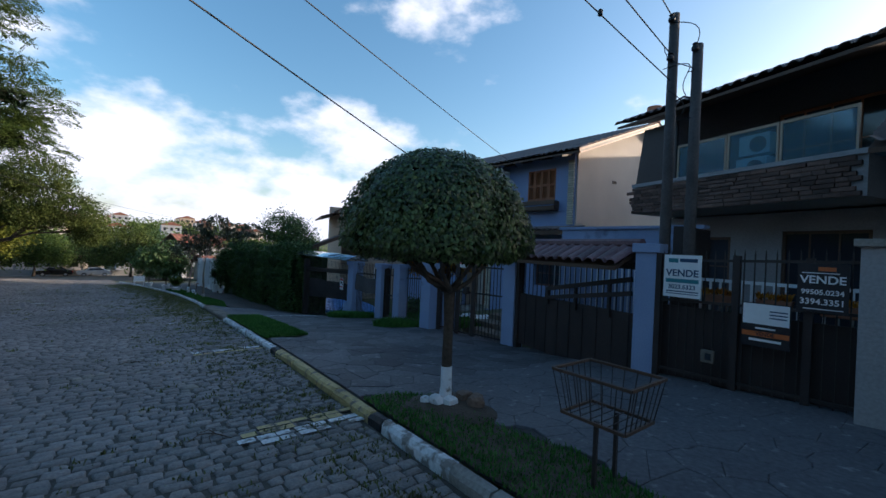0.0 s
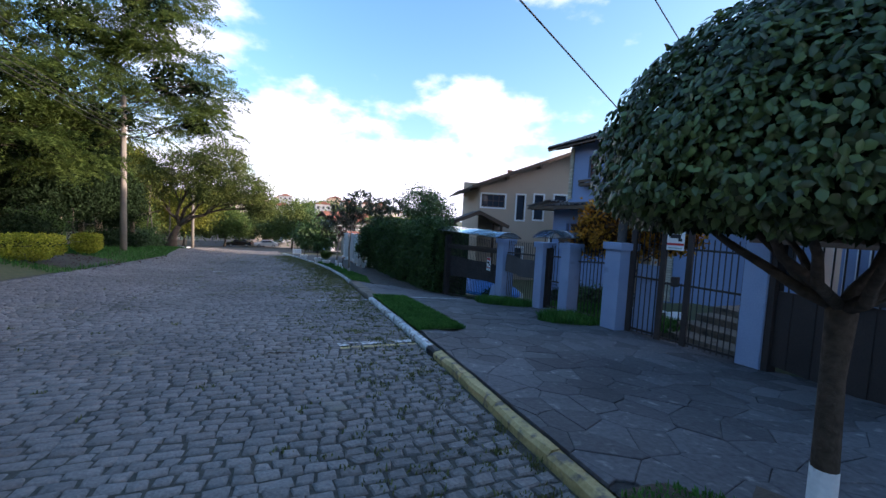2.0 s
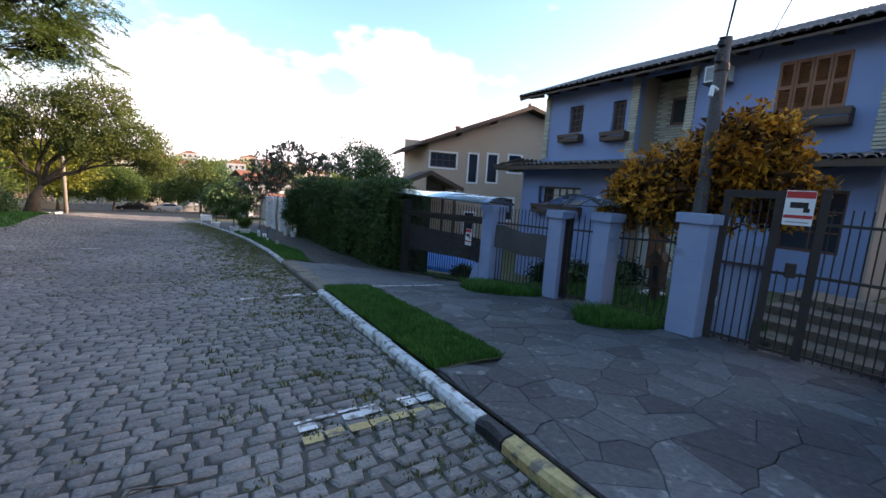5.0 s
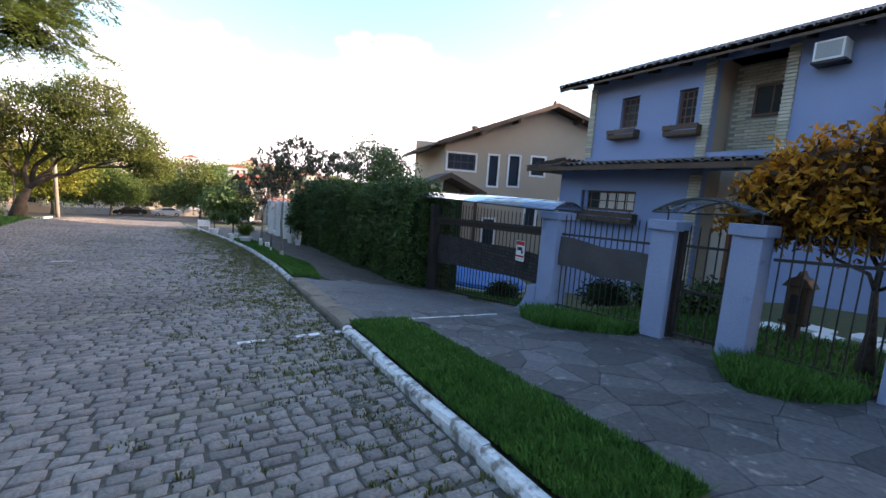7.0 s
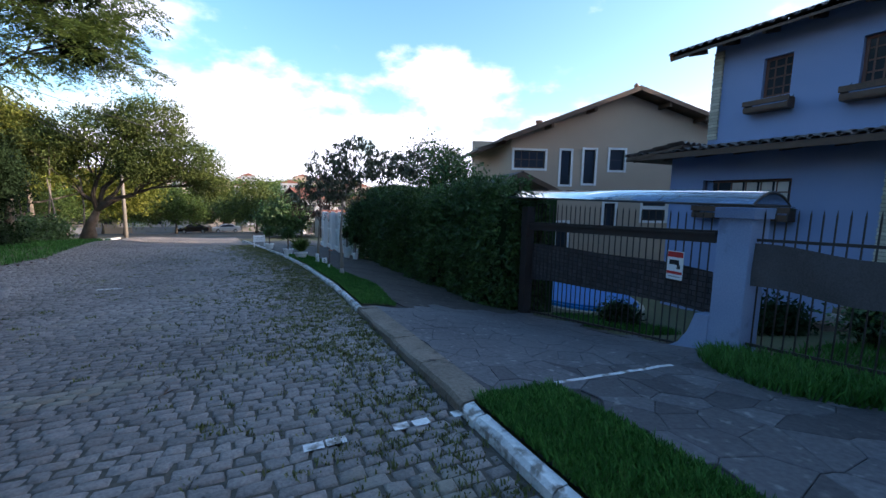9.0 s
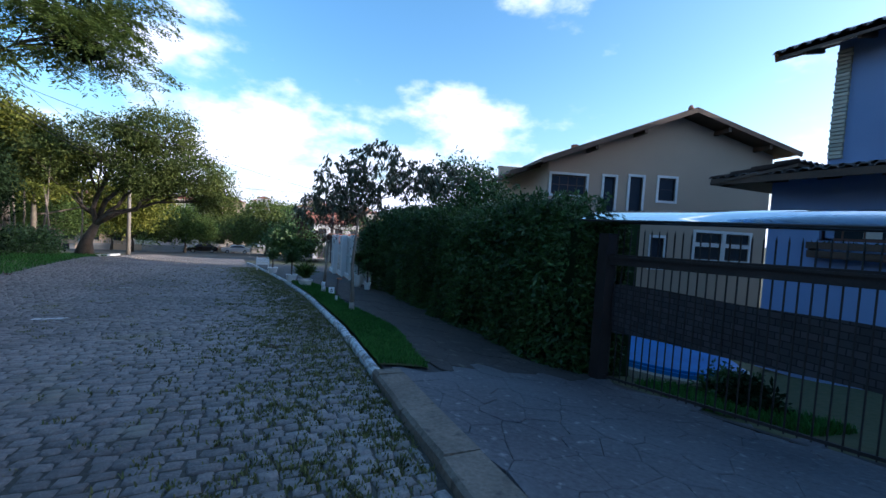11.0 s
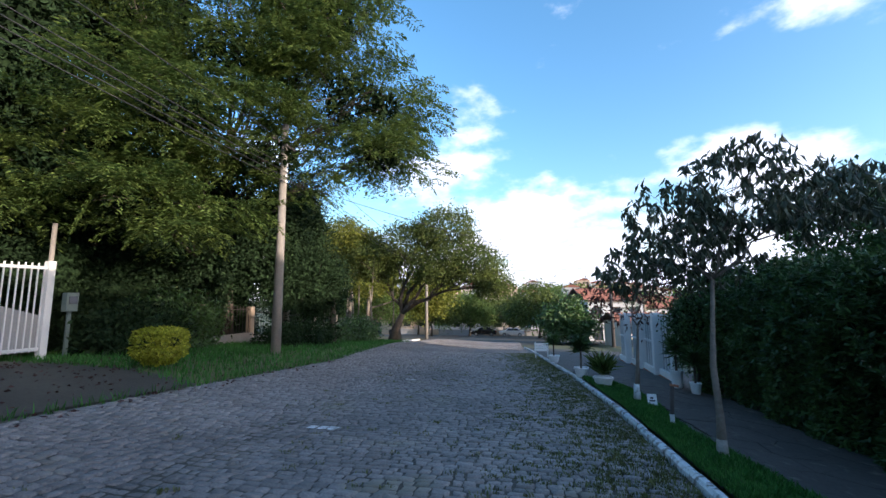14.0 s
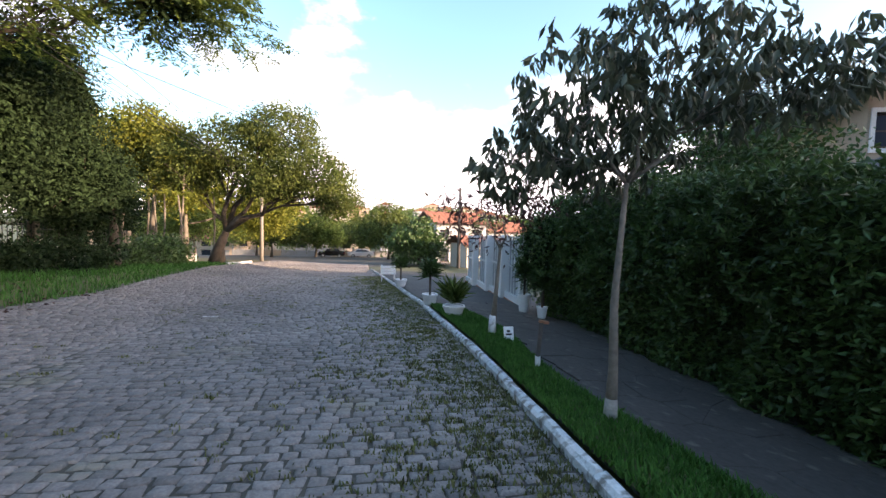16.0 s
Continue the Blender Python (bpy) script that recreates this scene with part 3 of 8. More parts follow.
def sett_arrays(cells, z=None):
    c = np.array(cells)
    n = len(c)
    w, h = c[:, 2] - rng.uniform(0.008, 0.022, n), SY * rng.uniform(0.82, 0.95, n)
    x0, y0 = c[:, 0] + rng.uniform(0.0, 0.008, n), c[:, 1] + rng.uniform(-0.008, 0.012, n)
    z = (np.array([road_z(x, y) for x, y, _ in cells]) if z is None else np.full(n, z)) + rng.uniform(-0.006, 0.009, n)
    tx, ty = rng.uniform(-0.03, 0.03, n), rng.uniform(-0.03, 0.03, n)
    V = np.zeros((n, 12, 3))
    for k, (u, v) in enumerate(((0, 0), (1, 0), (1, 1), (0, 1))):
        ju, jv = rng.uniform(-0.016, 0.016, n), rng.uniform(-0.014, 0.014, n)
        for lvl, (ins, dz) in enumerate(((0.0, -0.03), (0.004, -0.008), (0.016, 0.004))):
            px = x0 + ju + (ins if u == 0 else w - ins)
            py = y0 + jv + (ins if v == 0 else h - ins)
            V[:, lvl * 4 + k, 0], V[:, lvl * 4 + k, 1] = px, py
            V[:, lvl * 4 + k, 2] = z + dz + tx * (px - x0 - w / 2) + ty * (py - y0 - h / 2) - 0.056 * (py - y0)
    F = []
    for l0 in (0, 4):
        F += [(l0 + k, l0 + (k + 1) % 4, l0 + 4 + (k + 1) % 4, l0 + 4 + k) for k in range(4)]
    F.append((8, 9, 10, 11))
    F = np.array(F)
    return V.reshape(-1, 3), (F[None] + 12 * np.arange(n)[:, None, None]).reshape(-1, 4)


def near(x, y):
    return 0.7 < x and 4.3 < y < 8.2


all_cells = setts(-4, 58, lambda x, y: True)
near_cells = [c for c in all_cells if near(c[0], c[1])]
SETT_PLACES = near_cells[:290]
chosen = set(SETT_PLACES)
v, f = sett_arrays([c for c in all_cells if c not in chosen])
raw("setts", v, f, M["cobble"], road, "worn grey granite setts", kind="stuff")
SETT_MESHES = []
cob_ob = mat("granite sett piece", (0.132, 0.120, 0.117), (0.255, 0.233, 0.222), rough=0.75, scale=0.35, fine=38, bump=0.7, rnd="object", spread=0.22)
for k in range(8):
    v, f = sett_arrays([(0.0, 0.0, 0.16)], 0.0)
    me = bpy.data.meshes.new("sett")
    me.from_pydata([tuple(p) for p in v], [], [tuple(q) for q in f])
    me.materials.append(cob_ob)
    SETT_MESHES.append(me)


# kerb: painted stones end to end
def kerb_stone(par, y0, y1, m, top=0.11, name="kerb_stone", w=0.17):
    b = B()
    pts = []
    n = 3
    j0, j1 = random.uniform(-0.014, 0.014), random.uniform(-0.014, 0.014)
    for i in range(n + 1):
        y = y0 + 0.008 + (y1 - y0 - 0.016) * i / n
        pts.append((kerb_x(y) + j0 + (j1 - j0) * i / n, y))
    vs = []
    for x, y in pts:
        z = base_z(y)
        j = random.uniform(-0.011, 0.011)
        vs += [(x + 0.0, y, z - 0.2), (x + 0.005 + j, y, z + top - 0.035), (x + 0.035 + j, y, z + top + j), (x + w - 0.01, y, pave_z(x + w, y) + 0.022 if w > 0.3 else z + top + 0.004), (x + w, y, z - 0.2)]
    fs = [(5 * i + k, 5 * i + (k + 1) % 5, 5 * i + 5 + (k + 1) % 5, 5 * i + 5 + k) for i in range(n) for k in range(5)]
    fs += [(4, 3, 2, 1, 0), tuple(5 * n + k for k in range(5))]
    return b.add(vs, fs).done(name, m, par)


kerb = thing("kerb", (2.2, 5, base_z(5)), "painted stone kerb with yellow, white and bare lengths", "kerb", kind="structure")
y = -8.0
while y < 46:
    ln = random.uniform(0.9, 1.05)
    if y < 3.3 and y + ln > 3.3:
        ln = 3.3 - y
    if y < 2.3:
        m, top = M["concrete"], 0.09
    elif y < 3.7:
        m, top = M["kwhite"], 0.09
    elif y < 7.6:
        m, top = M["kyellow"], 0.09
    elif y < 13.0:
        m, top = M["kwhite"], 0.09
    elif y < 17.2:
        m, top = M["brownconc"], 0.10
    else:
        m, top = M["kwhite"], 0.085
    for edge in (2.35, 3.45, 3.72, 7.55, 7.85, 13.05, 17.25):
        if y < edge - 0.05 < y + ln - 0.1:
            ln = edge - y
    if abs(y - 3.45) < 0.06 or abs(y - 7.55) < 0.06:
        m = M["kblack"]
    kerb_stone(kerb, y, y + ln, m, top, w=0.34 if 13 < y < 17.2 else 0.10 if y > 17.2 else 0.12)
    y += ln

# painted strips on the setts beside the kerb


def strip(x0, x1, y0, y1, m, name, lab):
    vs, fs = [], []
    x = x0
    while x < x1:
        wd = SX * random.uniform(0.75, 0.93)
        yy = y0
        while yy < y1 - 0.02:
            if random.random() < 0.80:
                h = min(SY * 0.82, y1 - yy)
                k = len(vs)
                ox, oy = random.uniform(-0.01, 0.01), random.uniform(-0.01, 0.01)
                vs += [(px + ox, py + oy, road_z(px, py) + 0.0155 + dz) for px, py, dz in ((x, yy, 0), (x + wd, yy, 0), (x + wd, yy + h, 0), (x, yy + h, 0))]
                fs.append((k, k + 1, k + 2, k + 3))
            yy += SY
        x += SX
    return raw(name, vs, fs, m, road, lab)


strip(0.9, 2.05, 3.78, 4.00, M["kwhite"], "white_marking", "worn white paint on the setts")
strip(0.95, 2.1, 4.02, 4.22, M["kyellow"], "yellow_marking", "worn yellow paint on the setts")
strip(1.1, 2.3, 8.40, 8.56, M["kwhite"], "white_marking", "worn white paint on the setts")
strip(1.1, 2.3, 8.22, 8.36, M["kyellow"], "yellow_marking", "worn yellow paint on the setts")
strip(1.15, 2.4, 13.0, 13.14, M["kwhite"], "white_marking", "worn white paint on the setts")
strip(-2.5, -2.1, 22.15, 22.33, M["kwhite"], "white_marking", "worn white paint patch on the setts")
strip(-2.7, -2.5, 27.85, 28.0, M["kwhite"], "white_marking", "worn white paint patch on the setts")

# pavement bed, then crazy paving of slate flags
vs, fs = [], []
py = [-12 + 0.5 * i for i in range(115)]
for y in py:
    for i in range(9):
        x = kerb_x(y) + 0.15 + (FENCE_X + 0.2 + recess(y) - kerb_x(y) - 0.15) * i / 8
        vs.append((x, y, pave_z(x, y) - 0.02))
fs = [(j * 9 + i, j * 9 + i + 1, (j + 1) * 9 + i + 1, (j + 1) * 9 + i) for j in range(len(py) - 1) for i in range(8)]
pavement = raw("pavement", vs, fs, M["mortar"], label="pavement of irregular dark slate flags", kind="structure")


def clip_poly(poly, p, q):
    """The part of poly nearer to p than to q."""
    mx, my, nx_, ny_ = (p[0] + q[0]) / 2, (p[1] + q[1]) / 2, q[0] - p[0], q[1] - p[1]
    out = []
    for (ax, ay), (bx, by) in zip(poly, poly[1:] + poly[:1]):
        da, db = (ax - mx) * nx_ + (ay - my) * ny_, (bx - mx) * nx_ + (by - my) * ny_
        if da <= 0:
            out.append((ax, ay))
        if da * db < 0:
            t = da / (da - db)
            out.append((ax + (bx - ax) * t, ay + (by - ay) * t))
    return out


def in_grass(x, y):
    k = kerb_x(y)
    if 8.75 < y < 13.1 and x < k + 1.0:
        return True
    if 17.4 < y < 29.0 and x < k + 0.95 + 0.15 * math.sin(y):
        return True
    if y < 4.15 and x < k + 0.55 + 0.9 * min(0.45, max(0.0, 4.15 - y)) + 0.06 * math.sin(4 * y):
        return True
    return False


pts = []
gy = -3.0
rr = random.Random(11)
while gy < 30.0:
    gx = 2.0
    st = 0.36 if gy < 18 else 0.6
    while gx < 7.9:
        pts.append((gx + rr.uniform(-0.24, 0.24), gy + rr.uniform(-0.24, 0.24)))
        gx += st
    gy += st
FLAGS = []
for i, p in enumerate(pts):
    if in_grass(*p) or p[0] < kerb_x(p[1]) - 0.10 or p[0] > 6.6 + recess(p[1]):
        continue
    if 13 < p[1] < 17.2 and p[0] < kerb_x(p[1]) + 0.1:
        continue
    poly = [(p[0] - 0.7, p[1] - 0.7), (p[0] + 0.7, p[1] - 0.7), (p[0] + 0.7, p[1] + 0.7), (p[0] - 0.7, p[1] + 0.7)]
    for q in pts:
        if q is not p and abs(q[0] - p[0]) < 1.3 and abs(q[1] - p[1]) < 1.3:
            poly = clip_poly(poly, p, q)
            if len(poly) < 3:
                break
    if len(poly) >= 3:
        FLAGS.append((p, poly))


def flag(par, p, poly):
    cx, cy = sum(a for a, _ in poly) / len(poly), sum(b for _, b in poly) / len(poly)
    lo, mid, hi = [], [], []
    lift = rr.uniform(0, 0.008)
    for x, y in poly:
        d = math.hypot(x - cx, y - cy) + 1e-6
        for s, out, dz in ((0.002, lo, -0.03), (0.003, mid, -0.003), (0.012, hi, 0.002)):
            u = max(0.2, 1 - s / d)
            qx, qy = cx + (x - cx) * u, cy + (y - cy) * u
            qx, qy = max(qx, kerb_x(qy) + (0.345 if 13.0 < qy < 17.25 else 0.15)), qy
            out.append((qx, qy, pave_z(qx, qy) + dz + lift))
    n = len(poly)
    b = B()
    b.v = lo + mid + hi
    b.f = [(k * n + i, k * n + (i + 1) % n, (k + 1) * n + (i + 1) % n, (k + 1) * n + i) for k in range(2) for i in range(n)] + [tuple(2 * n + i for i in range(n))]
    return b


# ---- leaves and grass ----
def leaf_mesh(name, pts, dirs, length, width, material, parent, label="", droop=0.0, seed=1, flat=False, **tags):
    """Bent leaves, four corners and a midrib each: pts (n, 3) the stalks, dirs (n, 3) the way they point."""
    g = np.random.default_rng(seed)
    p, d = np.asarray(pts, float), np.asarray(dirs, float)
    n = len(p)
    d[:, 2] -= droop
    d /= np.linalg.norm(d, axis=1)[:, None] + 1e-9
    side = np.cross(d, g.normal(size=(n, 3)) * 0.3 + [0, 0, 1.0] if flat else g.normal(size=(n, 3)))
    side /= np.linalg.norm(side, axis=1)[:, None] + 1e-9
    nor = np.cross(side, d)
    L = length * g.uniform(0.65, 1.25, n)[:, None]
    W = width * g.uniform(0.7, 1.2, n)[:, None] / 2
    V = np.stack([p, p + d * L * 0.45 + side * W + nor * W * 0.35, p + d * L - nor * L * 0.12, p + d * L * 0.45 - side * W + nor * W * 0.35], axis=1)
    F = np.array([(0, 1, 2), (0, 2, 3)])
    return raw(name, V.reshape(-1, 3), (F[None] + 4 * np.arange(n)[:, None, None]).reshape(-1, 3), material, parent, label, **tags)


def grass(name, spots, height, material, parent=None, label="", seed=3, width=0.007, **tags):
    g = np.random.default_rng(seed)
    p = np.asarray(spots, float)
    n = len(p)
    h = height * g.uniform(0.45, 1.3, n)
    a = g.uniform(0, 2 * np.pi, n)
    lean = g.uniform(0.15, 0.8, n) * h
    s = np.stack([np.cos(a), np.sin(a), np.zeros(n)], 1) * width
    t = np.stack([-np.sin(a) * lean, np.cos(a) * lean, h], 1)
    V = np.stack([p - s, p + s, p + t * 0.55 + s * 0.7 + [0, 0, 0.012], p + t], axis=1)
    F = np.array([(0, 1, 2), (0, 2, 3)])
    return raw(name, V.reshape(-1, 3), (F[None] + 4 * np.arange(n)[:, None, None]).reshape(-1, 3), material, parent, label, **tags)


def scatter(n, x0, x1, y0, y1, test, zf, seed):
    g = random.Random(seed)
    out = []
    tries = 0
    while len(out) < n and tries < n * 12:
        tries += 1
        x, y = g.uniform(x0, x1), g.uniform(y0, y1)
        if test(x, y):
            out.append((x, y, zf(x, y)))
    return out


def verge_bed(name, test, y0, y1, lab):
    vs, fs = [], []
    n = int((y1 - y0) / 0.25)
    for j in range(n + 1):
        y = y0 + (y1 - y0) * j / n
        k = kerb_x(y) + 0.15
        x = k
        while test(x + 0.05, min(max(y, y0 + 0.05), y1 - 0.05)) and x < 6.4:
            x += 0.05
        for i in range(4):
            xx = k + (x - k) * i / 3
            vs.append((xx, y, pave_z(xx, y) + 0.004 + 0.015 * math.sin(i * math.pi / 3)))
    for j in range(n):
        fs += [(4 * j + i, 4 * j + i + 1, 4 * j + 5 + i, 4 * j + 4 + i) for i in range(3)]
    return raw(name, vs, fs, M["ground"] if y0 > 0 else M["pit_soil"], label=lab, kind="structure")


for nm, y0, y1, cnt, hh in (("verge", 8.75, 13.1, 30000, 0.075), ("verge", 17.4, 29.0, 34000, 0.08), ("verge", -3.0, 4.15, 11000, 0.05)):
    ob = verge_bed(nm, in_grass, y0, y1, "grassed strip of verge beside the kerb")
    sp = scatter(cnt, 1.9, 6.0, y0 + 0.03, y1 - 0.03, lambda x, y: in_grass(x, y) and x > kerb_x(y) + 0.13, pave_z, int(y0 * 10) + 50)
    grass("grass", sp, hh, M["grass"], None, "green tufted grass on the verge", seed=cnt, category="grass", kind="stuff")

# the far verge
lv = scatter(26000, -13, -6.0, 18, 46, lambda x, y: x < left_x(y) + 0.25 and not (x < -6.2 and 19.0 < y < 23.6), lambda x, y: road_z(x, y) - 0.01, 91)
grass("verge_grass", lv, 0.17, M["grass"], label="long uneven grass on the far verge", seed=8, width=0.012, category="grass", kind="stuff")
# weeds in the joints of the setts
g2 = random.Random(4)
wd = []
for _ in range(6200):
    yy = g2.uniform(2.0, 40.0)
    if yy < 15 and g2.random() < 0.78 - 0.03 * max(0, yy - 8):
        continue
    xx = kerb_x(yy) - abs(g2.gauss(0, 0.85)) - 0.02
    if g2.random() < 0.10:
        xx = g2.uniform(-4, 2)
    for _ in range(g2.randint(5, 22)):
        px, qy = xx + g2.gauss(0, 0.05), yy + g2.gauss(0, 0.035)
        if px < kerb_x(qy) - 0.01:
            wd.append((px, qy, road_z(px, qy) - 0.01))
grass("weeds", wd, 0.040, M["drygrass"], label="low weeds growing in the joints of the setts", seed=12, width=0.008, category="weeds", kind="stuff")

# white painted line across the pavement
lv_, lf_ = [], []
for i in range(9):
    x = 3.45 + 1.75 * i / 8
    for dy in (0.0, 0.05):
        lv_.append((x, 13.08 + dy + 0.01 * math.sin(3 * i), pave_z(x, 13.1) + 0.014))
for i in range(8):
    lf_.append((2 * i, 2 * i + 2, 2 * i + 3, 2 * i + 1))
raw("white_line", lv_, lf_, M["kwhite"], pavement, "worn white painted line")

# short white kerb at the far bend
fk = thing("far_kerb", (-8.4, 46, road_z(-8.4, 46)), "short white painted kerb at the foot of a tree", "kerb", kind="structure")
for k in range(6):
    y0 = 44.2 + 1.0 * k
    a = (left_x(y0) + 0.05, y0)
    c = (left_x(y0 + 0.97) + 0.05, y0 + 0.97)
    B().beam((*a, road_z(*a) + 0.04), (*c, road_z(*c) + 0.04), 0.16, 0.2).done("kerb_stone", M["kwhite"], fk, bevel=0.02)

# driveway across the far verge
vs, fs = [], []
for j in range(11):
    y = 19.3 + 0.46 * j
    for i in range(13):
        x = -6.15 - 0.45 * i
        vs.append((x, y + 0.1 * math.sin(i * 1.7) * (1 if j in (0, 10) else 0), road_z(x, y) + 0.012))
fs = [(j * 13 + i, j * 13 + i + 1, (j + 1) * 13 + i + 1, (j + 1) * 13 + i) for j in range(10) for i in range(12)]
raw("driveway", vs, fs, M["dirt"], label="dark worn driveway across the far verge", kind="structure", smooth=True)
g3 = random.Random(17)
lp_ = [(g3.uniform(-11, -5.6), g3.uniform(19.3, 30)) for _ in range(700)]
leaf_mesh("fallen_leaves", [(x, y, road_z(x, y) + 0.03) for x, y in lp_], np.random.default_rng(3).normal(size=(700, 3)) * [1, 1, 0.1], 0.09, 0.05, M["purple"], None, "brown fallen leaves on the far driveway", seed=4, category="leaves", kind="stuff")


# ---- houses ----
class Loc:
    """A turned frame: u along a wall, v behind it."""

    def __init__(self, ox, oy, ux, uy):
        n = math.hypot(ux, uy)
        self.o, self.u = Vector((ox, oy, 0)), Vector((ux / n, uy / n, 0))
        self.n = Vector((-self.u.y, self.u.x, 0))

    def p(self, u, v, z):
        q = self.o + self.u * u + self.n * v
        return (q.x, q.y, z)

    def box(self, b, u0, u1, v0, v1, z0, z1):
        return b.add([self.p(u, v, z) for z in (z0, z1) for v in (v0, v1) for u in (u0, u1)],
                     [(0, 2, 3, 1), (4, 5, 7, 6), (0, 1, 5, 4), (2, 6, 7, 3), (0, 4, 6, 2), (1, 3, 7, 5)])


def wall_with_holes(b, L, u0, u1, z0, z1, holes, v0=0.0, v1=0.22):
    """A wall slab in the frame L with rectangular openings (u0, u1, z0, z1)."""
    us = sorted({u0, u1, *(h[0] for h in holes), *(h[1] for h in holes)})
    zs = sorted({z0, z1, *(h[2] for h in holes), *(h[3] for h in holes)})
    nu, nz = len(us), len(zs)
    k = len(b.v)
    b.v += [L.p(u, v, z) for v in (v0, v1) for z in zs for u in us]

    def solid(i, j):
        if not (0 <= i < nu - 1 and 0 <= j < nz - 1):
            return False
        return not any(h[0] <= us[i] and us[i + 1] <= h[1] and h[2] <= zs[j] and zs[j + 1] <= h[3] for h in holes)

    def at(i, j, w):
        return k + w * nu * nz + j * nu + i
    for i in range(nu - 1):
        for j in range(nz - 1):
            if not solid(i, j):
                continue
            b.f += [(at(i, j, 0), at(i + 1, j, 0), at(i + 1, j + 1, 0), at(i, j + 1, 0)), (at(i, j + 1, 1), at(i + 1, j + 1, 1), at(i + 1, j, 1), at(i, j, 1))]
            for di, dj, p, q in ((-1, 0, (i, j), (i, j + 1)), (1, 0, (i + 1, j), (i + 1, j + 1)), (0, -1, (i, j), (i + 1, j)), (0, 1, (i, j + 1), (i + 1, j + 1))):
                if not solid(i + di, j + dj):
                    b.f.append((at(*p, 0), at(*q, 0), at(*q, 1), at(*p, 1)))
    return b


def window(par, L, u0, u1, z0, z1, frame_m, cols=2, rows=2, surround=0.0, sm=None, depth=0.10, lab=""):
    """Frame, glazing bars and panes set into an opening; an optional raised surround."""
    w = L.box(B(), u0, u0 + 0.06, depth, depth + 0.07, z0, z1)
    L.box(w, u1 - 0.06, u1, depth, depth + 0.07, z0, z1)
    L.box(w, u0 + 0.06, u1 - 0.06, depth, depth + 0.07, z0, z0 + 0.06)
    L.box(w, u0 + 0.06, u1 - 0.06, depth, depth + 0.07, z1 - 0.06, z1)
    fr = w.done("window", frame_m, par, lab)
    for i in range(1, cols):
        u = u0 + (u1 - u0) * i / cols
        L.box(B(), u - 0.015, u + 0.015, depth + 0.01, depth + 0.05, z0 + 0.06, z1 - 0.06).done("glazing_bar", frame_m, fr)
    for i in range(1, rows):
        z = z0 + (z1 - z0) * i / rows
        L.box(B(), u0 + 0.06, u1 - 0.06, depth + 0.012, depth + 0.048, z - 0.015, z + 0.015).done("glazing_bar", frame_m, fr)
    L.box(B(), u0 + 0.05, u1 - 0.05, depth + 0.025, depth + 0.035, z0 + 0.05, z1 - 0.05).done("pane", M["glass"], fr, "dark reflecting glass pane")
    if surround:
        s = L.box(B(), u0 - surround, u0, -0.035, 0.06, z0 - surround, z1 + surround)
        L.box(s, u1, u1 + surround, -0.035, 0.06, z0 - surround, z1 + surround)
        L.box(s, u0, u1, -0.035, 0.06, z0 - surround, z0)
        L.box(s, u0, u1, -0.035, 0.06, z1, z1 + surround)
        s.done("surround", sm, fr, "raised white surround")
    return fr


def flower_box(par, L, u0, u1, z0, z1):
    b = B()
    h = (z1 - z0)
    L.box(b, u0, u1, -0.30, -0.27, z0 + 0.01, z0 + h * 0.42)
    L.box(b, u0 - 0.02, u1 + 0.02, -0.31, -0.265, z0 + h * 0.55, z1)
    L.box(b, u0, u0 + 0.03, -0.27, 0.0, z0, z1 - 0.02)
    L.box(b, u1 - 0.03, u1, -0.27, 0.0, z0, z1 - 0.02)
    L.box(b, u0, u1, -0.28, 0.0, z0 - 0.02, z0 + 0.01)
    ob = b.done("flower_box", M["wood"], par, "dark wooden window flower box")
    n = int((u1 - u0) * 90)
    g = np.random.default_rng(int(u0 * 100))
    pts = [L.p(g.uniform(u0, u1), g.uniform(-0.26, -0.05), z1 - 0.06 + g.uniform(0, 0.03)) for _ in range(n)]
    leaf_mesh("plants", pts, g.normal(size=(n, 3)) * [1, 1, 0.5] + [0, 0, 0.7], 0.10, 0.025, M["dark_shade_leaf"], ob, "low dark plants")
    return ob


def tiled_slope(par, L, u0, u1, va, za, vb, zb, m, pitch=0.22, course=0.38, name="roof", lab="", thick=0.05):
    """Barrel-tile slope from the eave (va, za) up to (vb, zb): wavy across, stepped at each course."""
    nu = max(2, int((u1 - u0) / pitch)) * 6
    ln = math.hypot(vb - va, zb - za)
    nc = max(1, int(ln / course))
    vs, fs = [], []
    for j in range(nc):
        for e in (0, 1):
            t = (j + e) / nc
            v, z = va + (vb - va) * t, za + (zb - za) * t
            lift = 0.035 if e == 0 else 0.0
            for i in range(nu + 1):
                u = u0 + (u1 - u0) * i / nu
                wav = 0.035 * math.cos(2 * math.pi * i / 6)
                vs.append(L.p(u, v, z + wav + lift + thick))
    w = nu + 1
    for r in range(2 * nc - 1):
        fs += [(r * w + i, r * w + i + 1, (r + 1) * w + i + 1, (r + 1) * w + i) for i in range(nu)]
    ob = raw(name, vs, fs, m, par, lab)
    # underside boards
    b = B()
    L_ = [L.p(u0, va, za - 0.02), L.p(u1, va, za - 0.02), L.p(u1, vb, zb - 0.02), L.p(u0, vb, zb - 0.02)]
    b.add(L_ + [(x, y, z - 0.06) for x, y, z in L_], [(0, 1, 2, 3), (7, 6, 5, 4), (0, 4, 5, 1), (1, 5, 6, 2), (2, 6, 7, 3), (3, 7, 4, 0)])
    b.done("soffit", M["wood"], ob, "dark timber soffit")
    return ob


